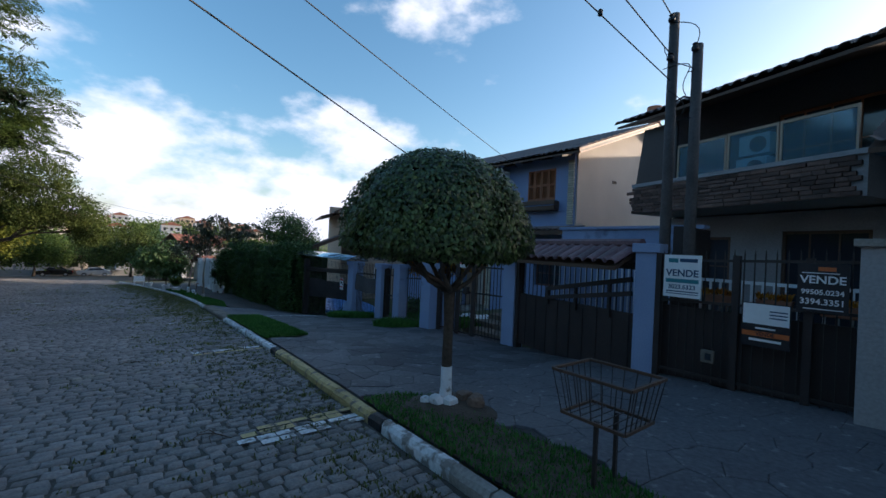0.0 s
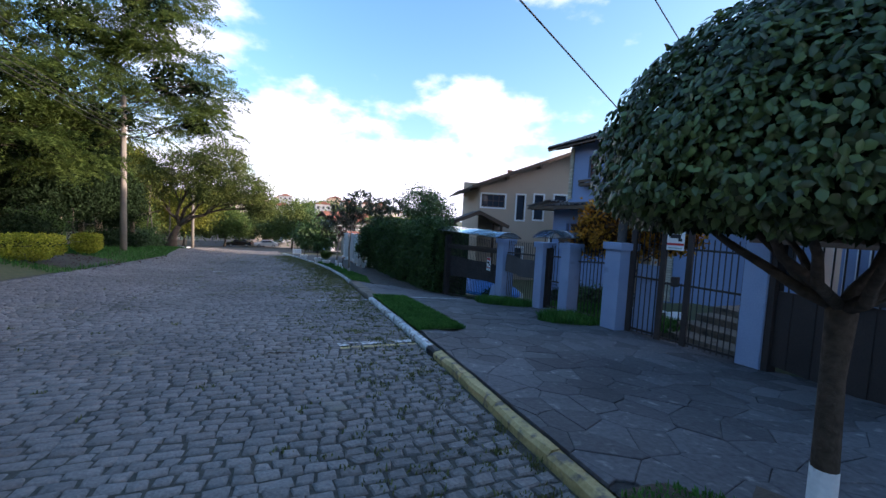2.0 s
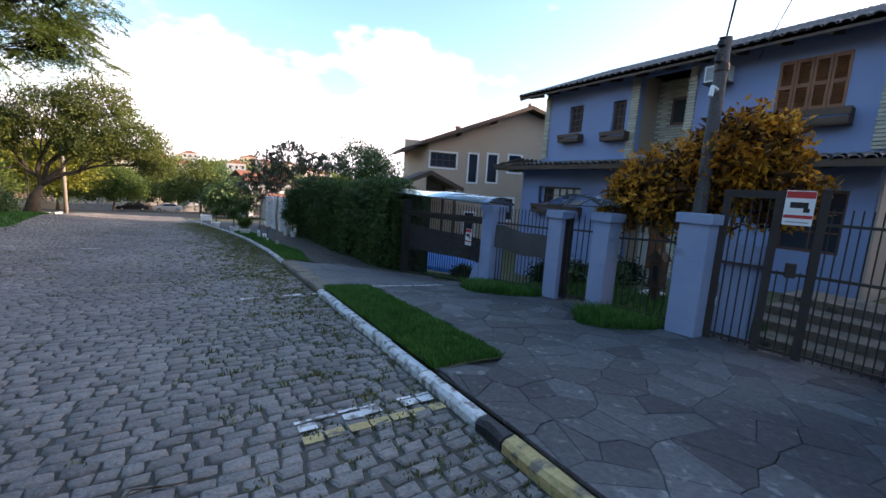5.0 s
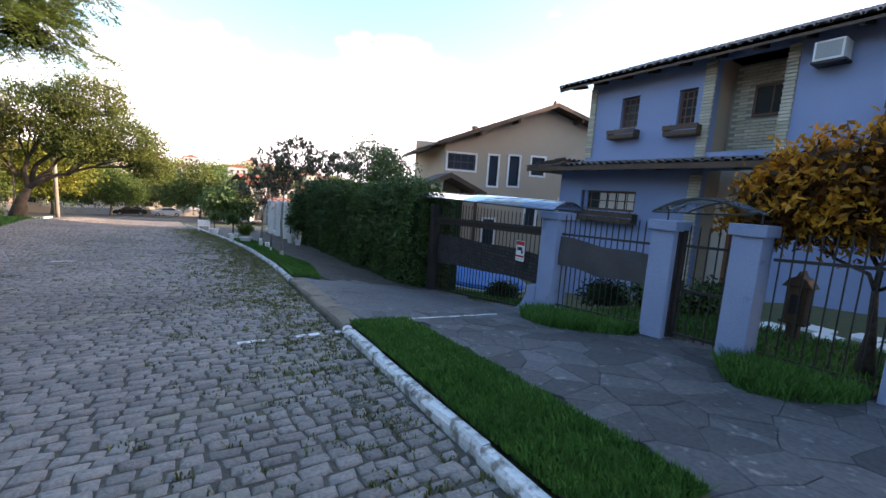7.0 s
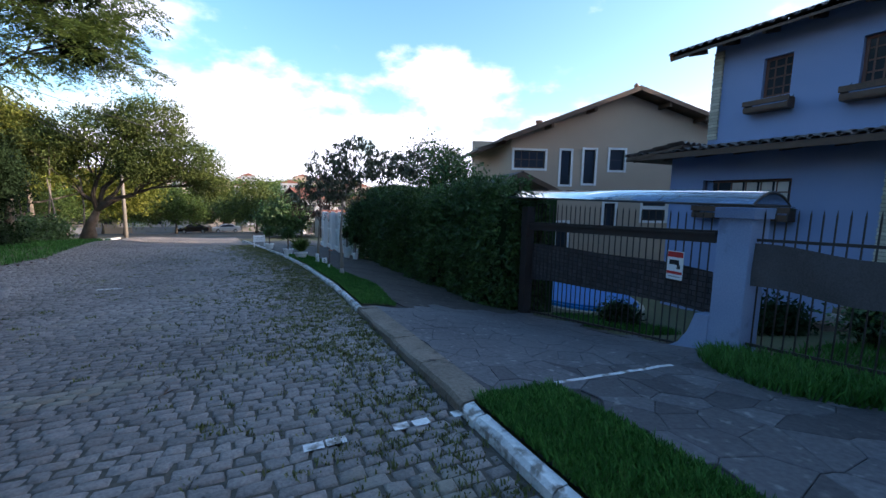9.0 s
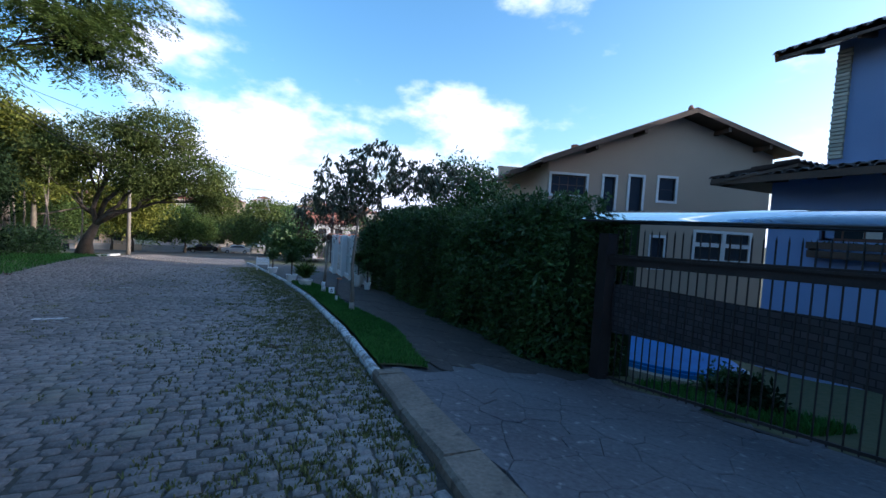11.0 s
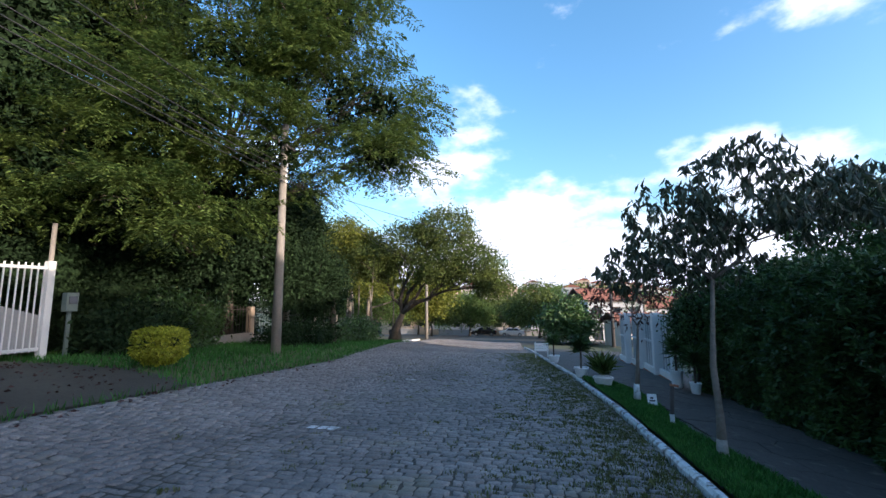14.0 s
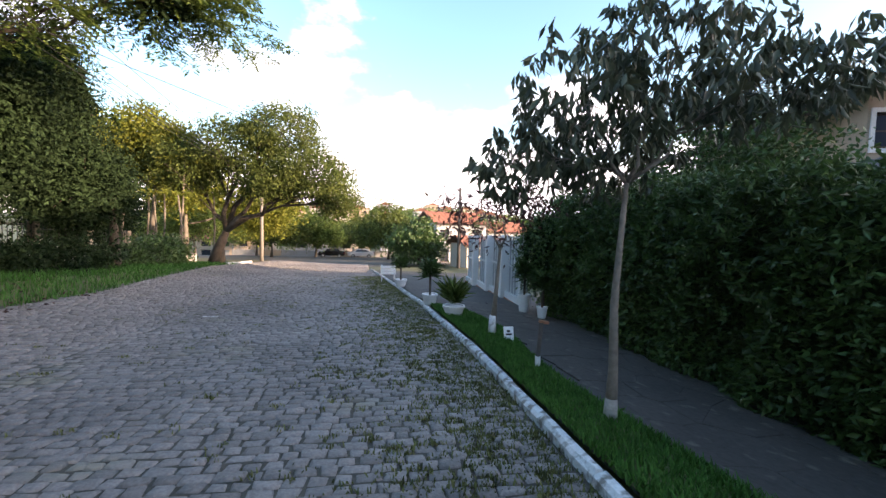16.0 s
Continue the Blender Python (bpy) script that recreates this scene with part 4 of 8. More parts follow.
def eave_tiles(par, L, u0, u1, v, z, m, pitch=0.22, slope=0.38):
    """Single half-round tiles along the eave, one object each."""
    b = B()
    n, ln = 6, 0.42
    for e in (0, 1):
        for k in range(n + 1):
            a = math.pi * k / n
            b.v.append((0.095 * math.cos(a), e * ln, 0.07 * math.sin(a) + e * ln * slope))
        for k in range(n + 1):
            a = math.pi * k / n
            b.v.append((0.08 * math.cos(a), e * ln, 0.055 * math.sin(a) + e * ln * slope))
    m2 = 2 * (n + 1)
    b.f = [(k, k + 1, m2 + k + 1, m2 + k) for k in range(n)] + [(n + 1 + k, m2 + n + 1 + k, m2 + n + 2 + k, n + 2 + k) for k in range(n)] + [(k, n + 1 + k, n + 2 + k, k + 1) for k in range(n)]
    me = b.mesh("tile")
    me.materials.append(m)
    cnt = int((u1 - u0) / pitch)
    ang = math.atan2(L.u.y, L.u.x)
    for i in range(cnt + 1):
        u = u0 + (u1 - u0) * i / cnt
        piece("tile", me, par, L.p(u, v - 0.05, z + 0.035 + random.uniform(-0.006, 0.006)), (0, 0, ang + math.pi + random.uniform(-0.03, 0.03)))


BRICK = B().box(-0.125, 0.125, -0.03, 0.03, -0.03, 0.03).mesh("brick", bevel=0.006)
BRICK.materials.append(M["cream"])


def brick_pier(par, L, u0, u1, z0, z1, v=-0.02):
    """A pilaster faced with thin cream bricks, each proud of the bed."""
    core = L.box(B(), u0 + 0.005, u1 - 0.005, v + 0.01, 0.0, z0, z1).done("brick_pier", M["concrete"], par, "pier faced with thin cream bricks")
    z, r = z0 + 0.035, 0
    ang = math.atan2(L.u.y, L.u.x)
    while z < z1 - 0.03:
        piece("brick", BRICK, core, L.p((u0 + u1) / 2 + (0.006 if r % 2 else -0.006), v + 0.005, z), (0, 0, ang), ((u1 - u0) / 0.262, 1, 1))
        z += 0.078
        r += 1
    return core


# blue house: facade looks towards -x, u runs along +y, so v runs to -x; use a frame with v into the house
def LocX(ox, oy, ux, uy):
    q = Loc(ox, oy, ux, uy)
    q.n = Vector((q.u.y, -q.u.x, 0))
    return q


F = LocX(11.9, 0.0, 0.0, 1.0)
zb = -1.9
bh = thing("house", (11.9, 12, zb), "two-storey blue rendered house with dark tiled roofs", "house")
holes_up = [(15.5, 16.08, 3.58, 4.48), (13.86, 14.34, 3.50, 4.42), (12.02, 13.45, 2.75, 5.0), (8.80, 10.03, 3.55, 4.66)]
holes_lo = [(15.25, 17.25, 1.08, 1.70), (12.02, 13.45, -0.75, 2.3), (8.45, 9.55, 0.50, 1.85)]
wall_with_holes(B(), F, 8.05, 17.24, 2.42, 5.12, holes_up).done("wall", M["blue"], bh, "blue painted upper wall")
wall_with_holes(B(), F, 8.05, 18.2, zb, 2.42, holes_lo).done("wall", M["blue"], bh, "blue painted lower wall")
# recess behind the entrance, in brick
rc = F.box(B(), 12.02, 13.45, 0.9, 1.1, -0.75, 5.0)
rc.done("recess_wall", M["creamwall"], bh, "cream recessed entrance wall")
sd = F.box(B(), 13.45, 13.6, 0.22, 1.1, -0.75, 5.1)
F.box(sd, 11.87, 12.02, 0.22, 1.1, -0.75, 5.1)
sd.done("recess_side", M["tan"], bh, "tan side walls of the recess")
bigb = B().box(-0.16, 0.16, -0.02, 0.02, -0.03, 0.03).mesh("brick", bevel=0.005)
bigb.materials.append(M["cream"])
rcb = F.box(B(), 12.02, 13.45, 0.88, 0.899, 2.75, 5.0).done("brick_facing", M["concrete"], bh, "cream brick facing")
for r in range(28):
    for c in range(5):
        u = 12.1 + c * 0.33 + (0.12 if r % 2 else 0)
        z = 2.8 + r * 0.078
        if u < 13.4 and not (12.0 < u < 13.02 and 3.60 < z < 4.50):
            piece("brick", bigb, rcb, F.p(u, 0.87, z), (0, 0, math.pi / 2))
window(bh, LocX(11.9 + 0.72, 0, 0, 1), 12.12, 12.92, 3.68, 4.44, M["framewood"], 2, 1)
win = window(bh, F, 15.5, 16.08, 3.58, 4.48, M["framewood"], 3, 4, lab="dark timber casement window")
window(bh, F, 13.86, 14.34, 3.50, 4.42, M["framewood"], 3, 4, lab="dark timber casement window")
window(bh, F, 15.25, 17.25, 1.08, 1.70, M["framewood"], 6, 2, lab="wide dark timber window with small panes")
for k in range(4):
    F.box(B(), 15.36 + 0.325 * k, 15.63 + 0.325 * k, 0.118, 0.124, 1.15, 1.63).done("curtain", M["creamwall"], bh, "pale drawn curtain behind small panes")
window(bh, F, 8.45, 9.55, 0.50, 1.85, M["framewood"], 2, 3, lab="dark timber window with drawn curtain")
for u0, u1, z0, z1 in ((15.38, 16.28, 3.26, 3.50), (13.62, 14.50, 3.20, 3.46), (8.62, 10.28, 3.18, 3.50), (15.1, 17.3, 0.74, 1.04)):
    flower_box(bh, F, u0, u1, z0, z1)
# four shutter leaves with louvres
for i in range(4):
    a = 8.80 + i * 0.3075
    st = F.box(B(), a + 0.004, a + 0.055, 0.0, 0.05, 3.55, 4.66)
    F.box(st, a + 0.25, a + 0.303, 0.0, 0.05, 3.55, 4.66)
    for z in (3.55, 4.05, 4.58):
        F.box(st, a + 0.055, a + 0.25, 0.004, 0.046, z, z + 0.08)
    leafob = st.done("shutter", M["shutter"], bh, "varnished brown louvred shutter leaf")
    slat = B().add([F.p(a + 0.055 + w * 0.195, v, 3.64 + z) for v, z in ((0.006, 0.0), (0.036, 0.03), (0.04, 0.026), (0.01, -0.004)) for w in (0, 1)],
                   [(0, 1, 3, 2), (2, 3, 5, 4), (4, 5, 7, 6), (6, 7, 1, 0)])
    me = slat.mesh("slat", ROOT[bh])
    me.materials.append(M["shutter"])
    for k in range(23):
        if abs(3.64 + k * 0.041 - 4.07) > 0.05:
            piece("slat", me, leafob, ROOT[bh] + Vector((0, 0, k * 0.041)))
for u0, u1, z0, z1 in ((8.05, 8.28, 2.66, 4.85), (17.0, 17.24, 2.75, 4.95), (13.45, 13.72, 2.64, 5.0), (11.80, 12.02, 2.64, 5.0), (13.45, 13.75, -0.7, 2.2), (11.78, 12.02, -0.7, 2.2)):
    brick_pier(bh, F, u0, u1, z0, z1, -0.03)
# front door in the recess
dr = F.box(B(), 12.15, 13.05, 0.82, 0.895, -0.72, 1.45).done("door", M["shutter"], bh, "varnished timber front door", bevel=0.01)
for z0, z1 in ((-0.6, 0.1), (0.2, 0.75), (0.85, 1.35)):
    for u0 in (12.24, 12.64):
        F.box(B(), u0, u0 + 0.32, 0.80, 0.825, z0, z1).done("door_panel", M["shutter"], dr, bevel=0.008)
B().lathe(F.p(12.22, 0.79, 0.3), [(0.0, 0), (0.03, 0.01), (0.03, 0.05), (0, 0.06)], 10).done("door_handle", M["iron"], dr)
# side wall towards -y, cream, following the roof slope
B().prism([(12.0, zb), (12.0, 5.14), (16.5, 6.85), (21.0, 5.12), (21.0, zb)], "y", 8.0, 8.2).done("gable_wall", M["creamwall"], bh, "cream side gable wall")
B().prism([(12.0, zb), (12.0, 5.14), (16.5, 6.85), (21.0, 5.12), (21.0, zb)], "y", 17.05, 17.235).done("gable_wall", M["blue"], bh)
B().box(20.8, 21.0, 8.2, 17.05, zb, 5.1).done("wall", M["blue"], bh)
B().box(14.2, 14.45, 7.97, 8.01, 4.35, 4.45).done("vent", M["wood"], bh, "small dark wall vent")
r1 = tiled_slope(bh, F, 7.45, 18.05, -0.62, 4.98, 4.6, 6.96, M["tile"], lab="dark clay tiled roof")
tiled_slope(bh, F, 7.45, 18.05, 9.8, 4.98, 4.6, 6.96, M["tile"])
eave_tiles(r1, F, 7.5, 18.0, -0.62, 4.98, M["tile"])
for u in (7.45, 17.99):
    B().beam(F.p(u + 0.03, -0.66, 4.93), F.p(u + 0.03, 4.6, 6.91), 0.05, 0.16).done("bargeboard", M["shutter"], bh)
for i in range(12):
    u = 8.2 + i * 0.85
    B().beam(F.p(u, -0.58, 4.91), F.p(u, 0.1, 5.08), 0.07, 0.1).done("rafter_tail", M["wood"], bh)
r2 = tiled_slope(bh, F, 7.55, 17.3, -0.85, 2.40, 0.0, 2.54, M["tile"], lab="dark tiled lean-to roof")
eave_tiles(r2, F, 7.6, 19.0, -0.85, 2.38, M["tile"], slope=0.16)
tiled_slope(bh, F, 17.3, 19.05, -0.85, 2.38, 0.0, 2.54, M["tile"])
side = LocX(0.0, 19.05, 1.0, 0.0)
tiled_slope(bh, side, 11.0, 20.5, 0.0, 2.36, 1.75, 2.60, M["tile"])
for i in range(13):
    u = 7.8 + i * 0.92
    B().beam(F.p(u, -0.78, 2.29), F.p(u, 0.0, 2.40), 0.06, 0.1).done("rafter_tail", M["wood"], bh)
B().beam(F.p(7.6, -0.86, 2.34), F.p(19.05, -0.86, 2.34), 0.03, 0.14).done("fascia", M["wood"], bh)
# chimney stack behind the ridge
ch = thing("chimney", (17.5, 8.1, 6.5), "round clay chimney pot on a roof", "chimney")
B().lathe((17.5, 8.1, 6.3), [(0.24, 0), (0.24, 1.35), (0.30, 1.38), (0.30, 1.72), (0.22, 1.75)], 16).done("pot", M["terracotta"], ch, smooth=False)

# window air conditioner on the facade
ac = thing("air_conditioner", (11.6, 11.22, 4.4), "white window air conditioner set through a blue wall", "air conditioner")
F.box(B(), 10.98, 11.46, -0.42, 0.1, 4.40, 4.78).done("case", M["signwhite"], ac, bevel=0.015)
gr = F.box(B(), 11.02, 11.42, -0.43, -0.421, 4.44, 4.74).done("grille", M["metergrey"], ac, "grey front grille")
for k in range(7):
    F.box(B(), 11.03, 11.41, -0.44, -0.431, 4.455 + k * 0.04, 4.475 + k * 0.04).done("slat", M["metergrey"], gr)
F.box(B(), 10.95, 11.49, -0.40, 0.0, 4.36, 4.40).done("shelf", M["iron"], ac)

# ---- tan house ----
T = Loc(11.7, 27.1, 0.958, -0.287)
zt = -3.2
th = thing("house", (15, 28, zt), "tan rendered two-storey house with white-framed windows and a brown gable roof", "house")
RL, RA, RR = (0.0, 3.82), (6.56, 6.42), (11.67, 4.97)
u_wl, u_wr = 0.62, 11.2
tw = [(0.78, 2.35, 2.62, 3.46), (3.16, 3.68, 1.88, 3.52), (4.36, 4.96, 1.96, 3.60), (5.72, 6.52, 2.65, 3.65), (7.7, 9.0, 0.9, 1.35), (9.2, 10.4, 0.9, 1.35), (7.7, 9.0, 0.15, 0.72), (9.2, 10.4, 0.15, 0.72), (5.6, 6.2, -0.3, 1.0), (3.1, 3.7, -1.6, 0.0)]
wall_with_holes(B(), T, u_wl, u_wr, zt, 3.9, tw).done("wall", M["tan"], th, "tan rendered gable wall")
gpoly = [(u_wl, 3.9), (u_wr, 3.9), (u_wr, RR[1] + 0.06), (RA[0], RA[1] - 0.08), (u_wl, RL[1] + 0.2)]
b = B()
b.add([T.p(u, 0, z) for u, z in gpoly] + [T.p(u, 0.22, z) for u, z in gpoly], [(0, 1, 2, 3, 4), (9, 8, 7, 6, 5)] + [(i, 5 + i, 5 + (i + 1) % 5, (i + 1) % 5) for i in range(5)])
b.done("gable", M["tan"], th)
b = T.box(B(), u_wl, u_wl + 0.22, 0.22, 8.5, zt, 3.95)
b.done("side_wall", M["tan"], th)
T.box(B(), u_wr - 0.22, u_wr, 0.22, 8.5, zt, 4.9).done("side_wall", M["tan"], th)
T.box(B(), u_wl, u_wr, 8.5, 8.7, zt, 5.0).done("back_wall", M["tan"], th)
for k, (u0, u1, z0, z1) in enumerate(tw):
    window(th, T, u0, u1, z0, z1, M["signnavy"] if k else M["wood"], 4 if k == 0 else 1, 2 if k in (0, 3) else 1, surround=0.10 if k < 4 else 0.12, sm=M["white"], depth=0.06)


def gable_side(par, L, ua, za, ub, zb_, v0, v1, m):
    n = max(2, int((v1 - v0) / 0.25)) * 4
    vs, fs = [], []
    nc = max(2, int(abs(ub - ua) / 0.4))
    for j in range(nc + 1):
        t = j / nc
        for i in range(n + 1):
            v = v0 + (v1 - v0) * i / n
            vs.append(L.p(ua + (ub - ua) * t, v, za + (zb_ - za) * t + 0.09 + 0.03 * math.cos(2 * math.pi * i / 4)))
    w = n + 1
    fs = [(j * w + i, j * w + i + 1, (j + 1) * w + i + 1, (j + 1) * w + i) for j in range(nc) for i in range(n)]
    ob = raw("roof", vs, fs, m, par, "brown tiled roof slope")
    q = [L.p(ua, v0, za), L.p(ub, v0, zb_), L.p(ub, v1, zb_), L.p(ua, v1, za)]
    B().add(q + [(x, y, z + 0.05) for x, y, z in q], [(3, 2, 1, 0), (4, 5, 6, 7), (0, 1, 5, 4), (1, 2, 6, 5), (2, 3, 7, 6), (3, 0, 4, 7)]).done("soffit", M["wood"], ob)
    B().beam(L.p(ua, v0 - 0.02, za + 0.0), L.p(ub, v0 - 0.02, zb_ + 0.0), 0.05, 0.2).done("bargeboard", M["wood"], ob, "dark brown bargeboard")
    return ob


gable_side(th, T, RL[0], RL[1], RA[0], RA[1], -0.90, 9.0, M["tile"])
gable_side(th, T, RR[0], RR[1], RA[0], RA[1], -0.90, 9.0, M["tile"])
gable_side(th, T, -0.75, 3.52, 0.9, 4.05, 1.0, 6.5, M["tile"])
for u in (2.3, 4.4, 8.2, 10.2):
    z = RL[1] + (RA[1] - RL[1]) * u / 6.56 if u < 6.56 else RA[1] + (RR[1] - RA[1]) * (u - 6.56) / 5.11
    T.box(B(), u - 0.06, u + 0.06, -0.85, 0.0, z - 0.28, z - 0.1).done("purlin", M["wood"], th)
B().lathe(T.p(3.5, 4.0, 4.75), [(0.16, 0), (0.16, 0.75), (0.2, 0.76), (0.2, 0.9)], 12).done("chimney", M["terracotta"], th)
B().lathe(T.p(RA[0], -0.5, RA[1] + 0.08), [(0.1, 0), (0.12, 0.1), (0.05, 0.22), (0, 0.24)], 10).done("ridge_cap", M["terracotta"], th)
# brown garden shelter roof in front of it
gs = thing("garden_shelter", (10.6, 24.5, -1.9), "open garden shelter with a brown tiled gable roof on posts", "shelter")
S = Loc(9.6, 24.6, 0.958, -0.287)
gable_side(gs, S, -0.3, 1.35, 1.5, 2.15, 0.0, 3.0, M["tile"])
gable_side(gs, S, 3.3, 1.35, 1.5, 2.15, 0.0, 3.0, M["tile"])
for u in (0.1, 2.9):
    for v in (0.3, 2.7):
        S.box(B(), u - 0.07, u + 0.07, v - 0.07, v + 0.07, -2.3, 1.5).done("post", M["wood"], gs)

# ---- house for sale ----
V = LocX(8.8, 1.0, 0.283, 0.959)
vh = thing("house", (10, 3, -0.3), "dark house with a stone-faced glazed balcony", "house")
vh_holes = [(0.25, 1.6, 0.2, 2.3), (2.6, 3.3, 0.2, 2.2)]
wall_with_holes(B(), V, -0.4, 4.3, -0.4, 2.68, vh_holes, 1.2, 1.4).done("wall", M["greywall"], vh, "grey rendered ground floor wall")
window(vh, V, 0.25, 1.6, 0.2, 2.3, M["wood"], 3, 2, depth=1.22)
window(vh, V, 2.6, 3.3, 0.2, 2.2, M["wood"], 1, 3, depth=1.22)
# shade behind the balcony is put into the wall colour
wall_with_holes(B(), V, -0.4, 4.3, 2.9, 5.44, [(0.1, 1.8, 3.2, 4.7)], 1.3, 1.5).done("wall", M["darkwall"], vh, "upper wall coloured dark for shade")
window(vh, V, 0.1, 1.8, 3.2, 4.7, M["shutter"], 4, 2, depth=1.34)
V.box(B(), -0.4, -0.2, 1.5, 8, -0.4, 5.4).done("side_wall", M["greywall"], vh)
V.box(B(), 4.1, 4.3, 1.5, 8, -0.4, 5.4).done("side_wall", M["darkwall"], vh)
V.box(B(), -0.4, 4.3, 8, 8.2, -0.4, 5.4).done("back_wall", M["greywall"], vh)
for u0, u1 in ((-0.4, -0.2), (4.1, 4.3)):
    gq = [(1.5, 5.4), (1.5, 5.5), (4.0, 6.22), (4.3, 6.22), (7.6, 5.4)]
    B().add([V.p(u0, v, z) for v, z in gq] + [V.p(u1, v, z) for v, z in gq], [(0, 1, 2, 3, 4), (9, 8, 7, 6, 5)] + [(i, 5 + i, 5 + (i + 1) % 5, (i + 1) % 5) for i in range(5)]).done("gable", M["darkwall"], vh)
slab = V.box(B(), -0.15, 4.2, -0.02, 1.5, 2.72, 3.36).done("balcony", M["greywall"], vh, "balcony slab")
V.box(B(), -0.18, 4.22, -0.08, 0.02, 3.36, 3.44).done("coping", M["greywall"], slab)
LEDGE = B().box(-0.11, 0.11, -0.03, 0.03, -0.035, 0.035).mesh("stone", bevel=0.008)
LEDGE.materials.append(mat("ledge stone piece", (0.070, 0.045, 0.038), (0.16, 0.100, 0.078), rough=0.9, scale=2.5, fine=30, bump=0.6, rnd="object", spread=0.45))
ang = math.atan2(V.u.y, V.u.x)
for r in range(8):
    u = -0.1 + (r % 3) * 0.07
    while u < 4.15:
        sc = random.uniform(0.7, 1.5)
        piece("stone", LEDGE, slab, V.p(u + 0.11 * sc, -0.03 - random.uniform(0, 0.02), 2.765 + r * 0.078), (0, 0, ang), (sc * 0.97, 1, 1))
        u += 0.22 * sc
# glass rail panels, frames, and the dark slanting end
for a, c in ((0.0, 1.08), (1.10, 2.0), (2.02, 2.75), (2.77, 3.1)):
    fr = V.box(B(), a, a + 0.035, 0.05, 0.09, 3.44, 4.18)
    V.box(fr, c - 0.035, c, 0.05, 0.09, 3.44, 4.18)
    V.box(fr, a + 0.035, c - 0.035, 0.05, 0.09, 4.13, 4.18)
    fo = fr.done("rail_frame", M["tan"], slab, "beige metal rail frame")
    V.box(B(), a + 0.035, c - 0.035, 0.065, 0.075, 3.46, 4.13).done("pane", M["bluegl"], fo, "blue tinted glass pane")
b = B()
q = [(3.12, 3.44), (4.2, 3.44), (4.0, 4.75), (3.12, 4.75)]
b.add([V.p(u, 0.03, z) for u, z in q] + [V.p(u, 0.09, z) for u, z in q], [(0, 1, 2, 3), (7, 6, 5, 4)] + [(i, 4 + i, 4 + (i + 1) % 4, (i + 1) % 4) for i in range(4)])
b.done("end_screen", M["signnavy"], slab, "dark slanting end screen")
r3 = tiled_slope(vh, V, -0.9, 4.5, -0.35, 4.92, 4.0, 6.3, M["tile"], lab="dark tiled roof")
eave_tiles(r3, V, -0.85, 4.45, -0.35, 4.92, M["tile"])
tiled_slope(vh, V, -0.9, 4.5, 8.6, 4.92, 4.0, 6.3, M["tile"])
for k, (zz, uu) in enumerate(((4.1, 2.05), (3.62, 2.1))):
    o = thing("condenser", V.p(uu, 0.9, zz - 0.2), "white air conditioner condenser on the balcony wall", "air conditioner", group="balcony condensers")
    V.box(B(), uu - 0.3, uu + 0.3, 0.95, 1.25, zz - 0.2, zz + 0.22).done("case", M["signwhite"], o, bevel=0.01)
    c = V.p(uu - 0.08, 0.93, zz)
    B().tube([c, V.p(uu - 0.08, 0.955, zz)], 0.16, 20).done("fan", M["iron"], o, "dark fan grille")

# low white porch railing with flower troughs behind the boards
pr = thing("porch_railing", (7.7, 1.7, 0.6), "low white porch railing with slender balusters", "railing")
B().box(7.66, 7.74, 0.5, 2.75, 0.35, 0.72).done("plinth", M["greywall"], pr)
B().box(7.67, 7.73, 0.5, 2.75, 1.30, 1.35).done("handrail", M["signwhite"], pr)
for k in range(16):
    B().box(7.685, 7.715, 0.55 + 0.14 * k, 0.58 + 0.14 * k, 0.72, 1.30).done("baluster", M["signwhite"], pr)
for yy in (0.95, 1.65, 2.35):
    ft = thing("flower_trough", (7.55, yy, 1.0), "terracotta flower trough hung on a railing", "planter", group="porch troughs")
    B().prism([(yy - 0.22, 1.10), (yy + 0.22, 1.10), (yy + 0.18, 0.95), (yy - 0.18, 0.95)], "x", 7.50, 7.66).done("trough", M["terracotta"], ft, bevel=0.01)
    gq_ = np.random.default_rng(int(yy * 100))
    leaf_mesh("flower_cluster", np.stack([gq_.uniform(7.5, 7.66, 90), gq_.uniform(yy - 0.2, yy + 0.2, 90), gq_.uniform(1.08, 1.14, 90)], 1), gq_.normal(size=(90, 3)) * [0.6, 0.6, 0.3] + [0, 0, 1.0], 0.09, 0.04, M["croton"], ft, seed=int(yy * 10))

# neighbour's pier, wall and tile coping at the near end
nb = thing("boundary_wall", (6.3, 0.2, 0), "grey rendered boundary wall with a pier", "wall")
B().box(6.0, 6.5, -0.35, 0.62, -0.3, 1.85).done("pier", M["greywall"], nb, bevel=0.015)
B().box(6.15, 6.35, -14, -0.35, -0.4, 1.85).done("panel", M["greywall"], nb)
B().box(5.95, 6.55, -0.4, 0.67, 1.85, 1.93).done("cap", M["concrete"], nb, bevel=0.01)
nh = thing("house", (9.5, -4, -0.4), "cream house beside the boundary wall", "house")
B().box(7.2, 14, -13, 0.40, -0.4, 3.1).done("wall", M["creamwall"], nh)
NF = LocX(7.2, 0, 0, 1)
ra = tiled_slope(nh, NF, -13.3, 0.68, -0.4, 3.05, 3.2, 4.4, M["tile"])
tiled_slope(nh, NF, -13.3, 0.68, 7.4, 3.05, 3.2, 4.4, M["tile"])

# ---- the blue house's front fence ----
PILLARS = {"p1": (6.66, 13.30, 1.06), "p2": (6.46, 11.02, 1.10), "p3": (6.46, 10.0, 1.14), "p4": (6.44, 8.50, 1.26), "p5": (7.30, 6.45, 1.88), "p6": (6.55, 2.98, 1.86)}


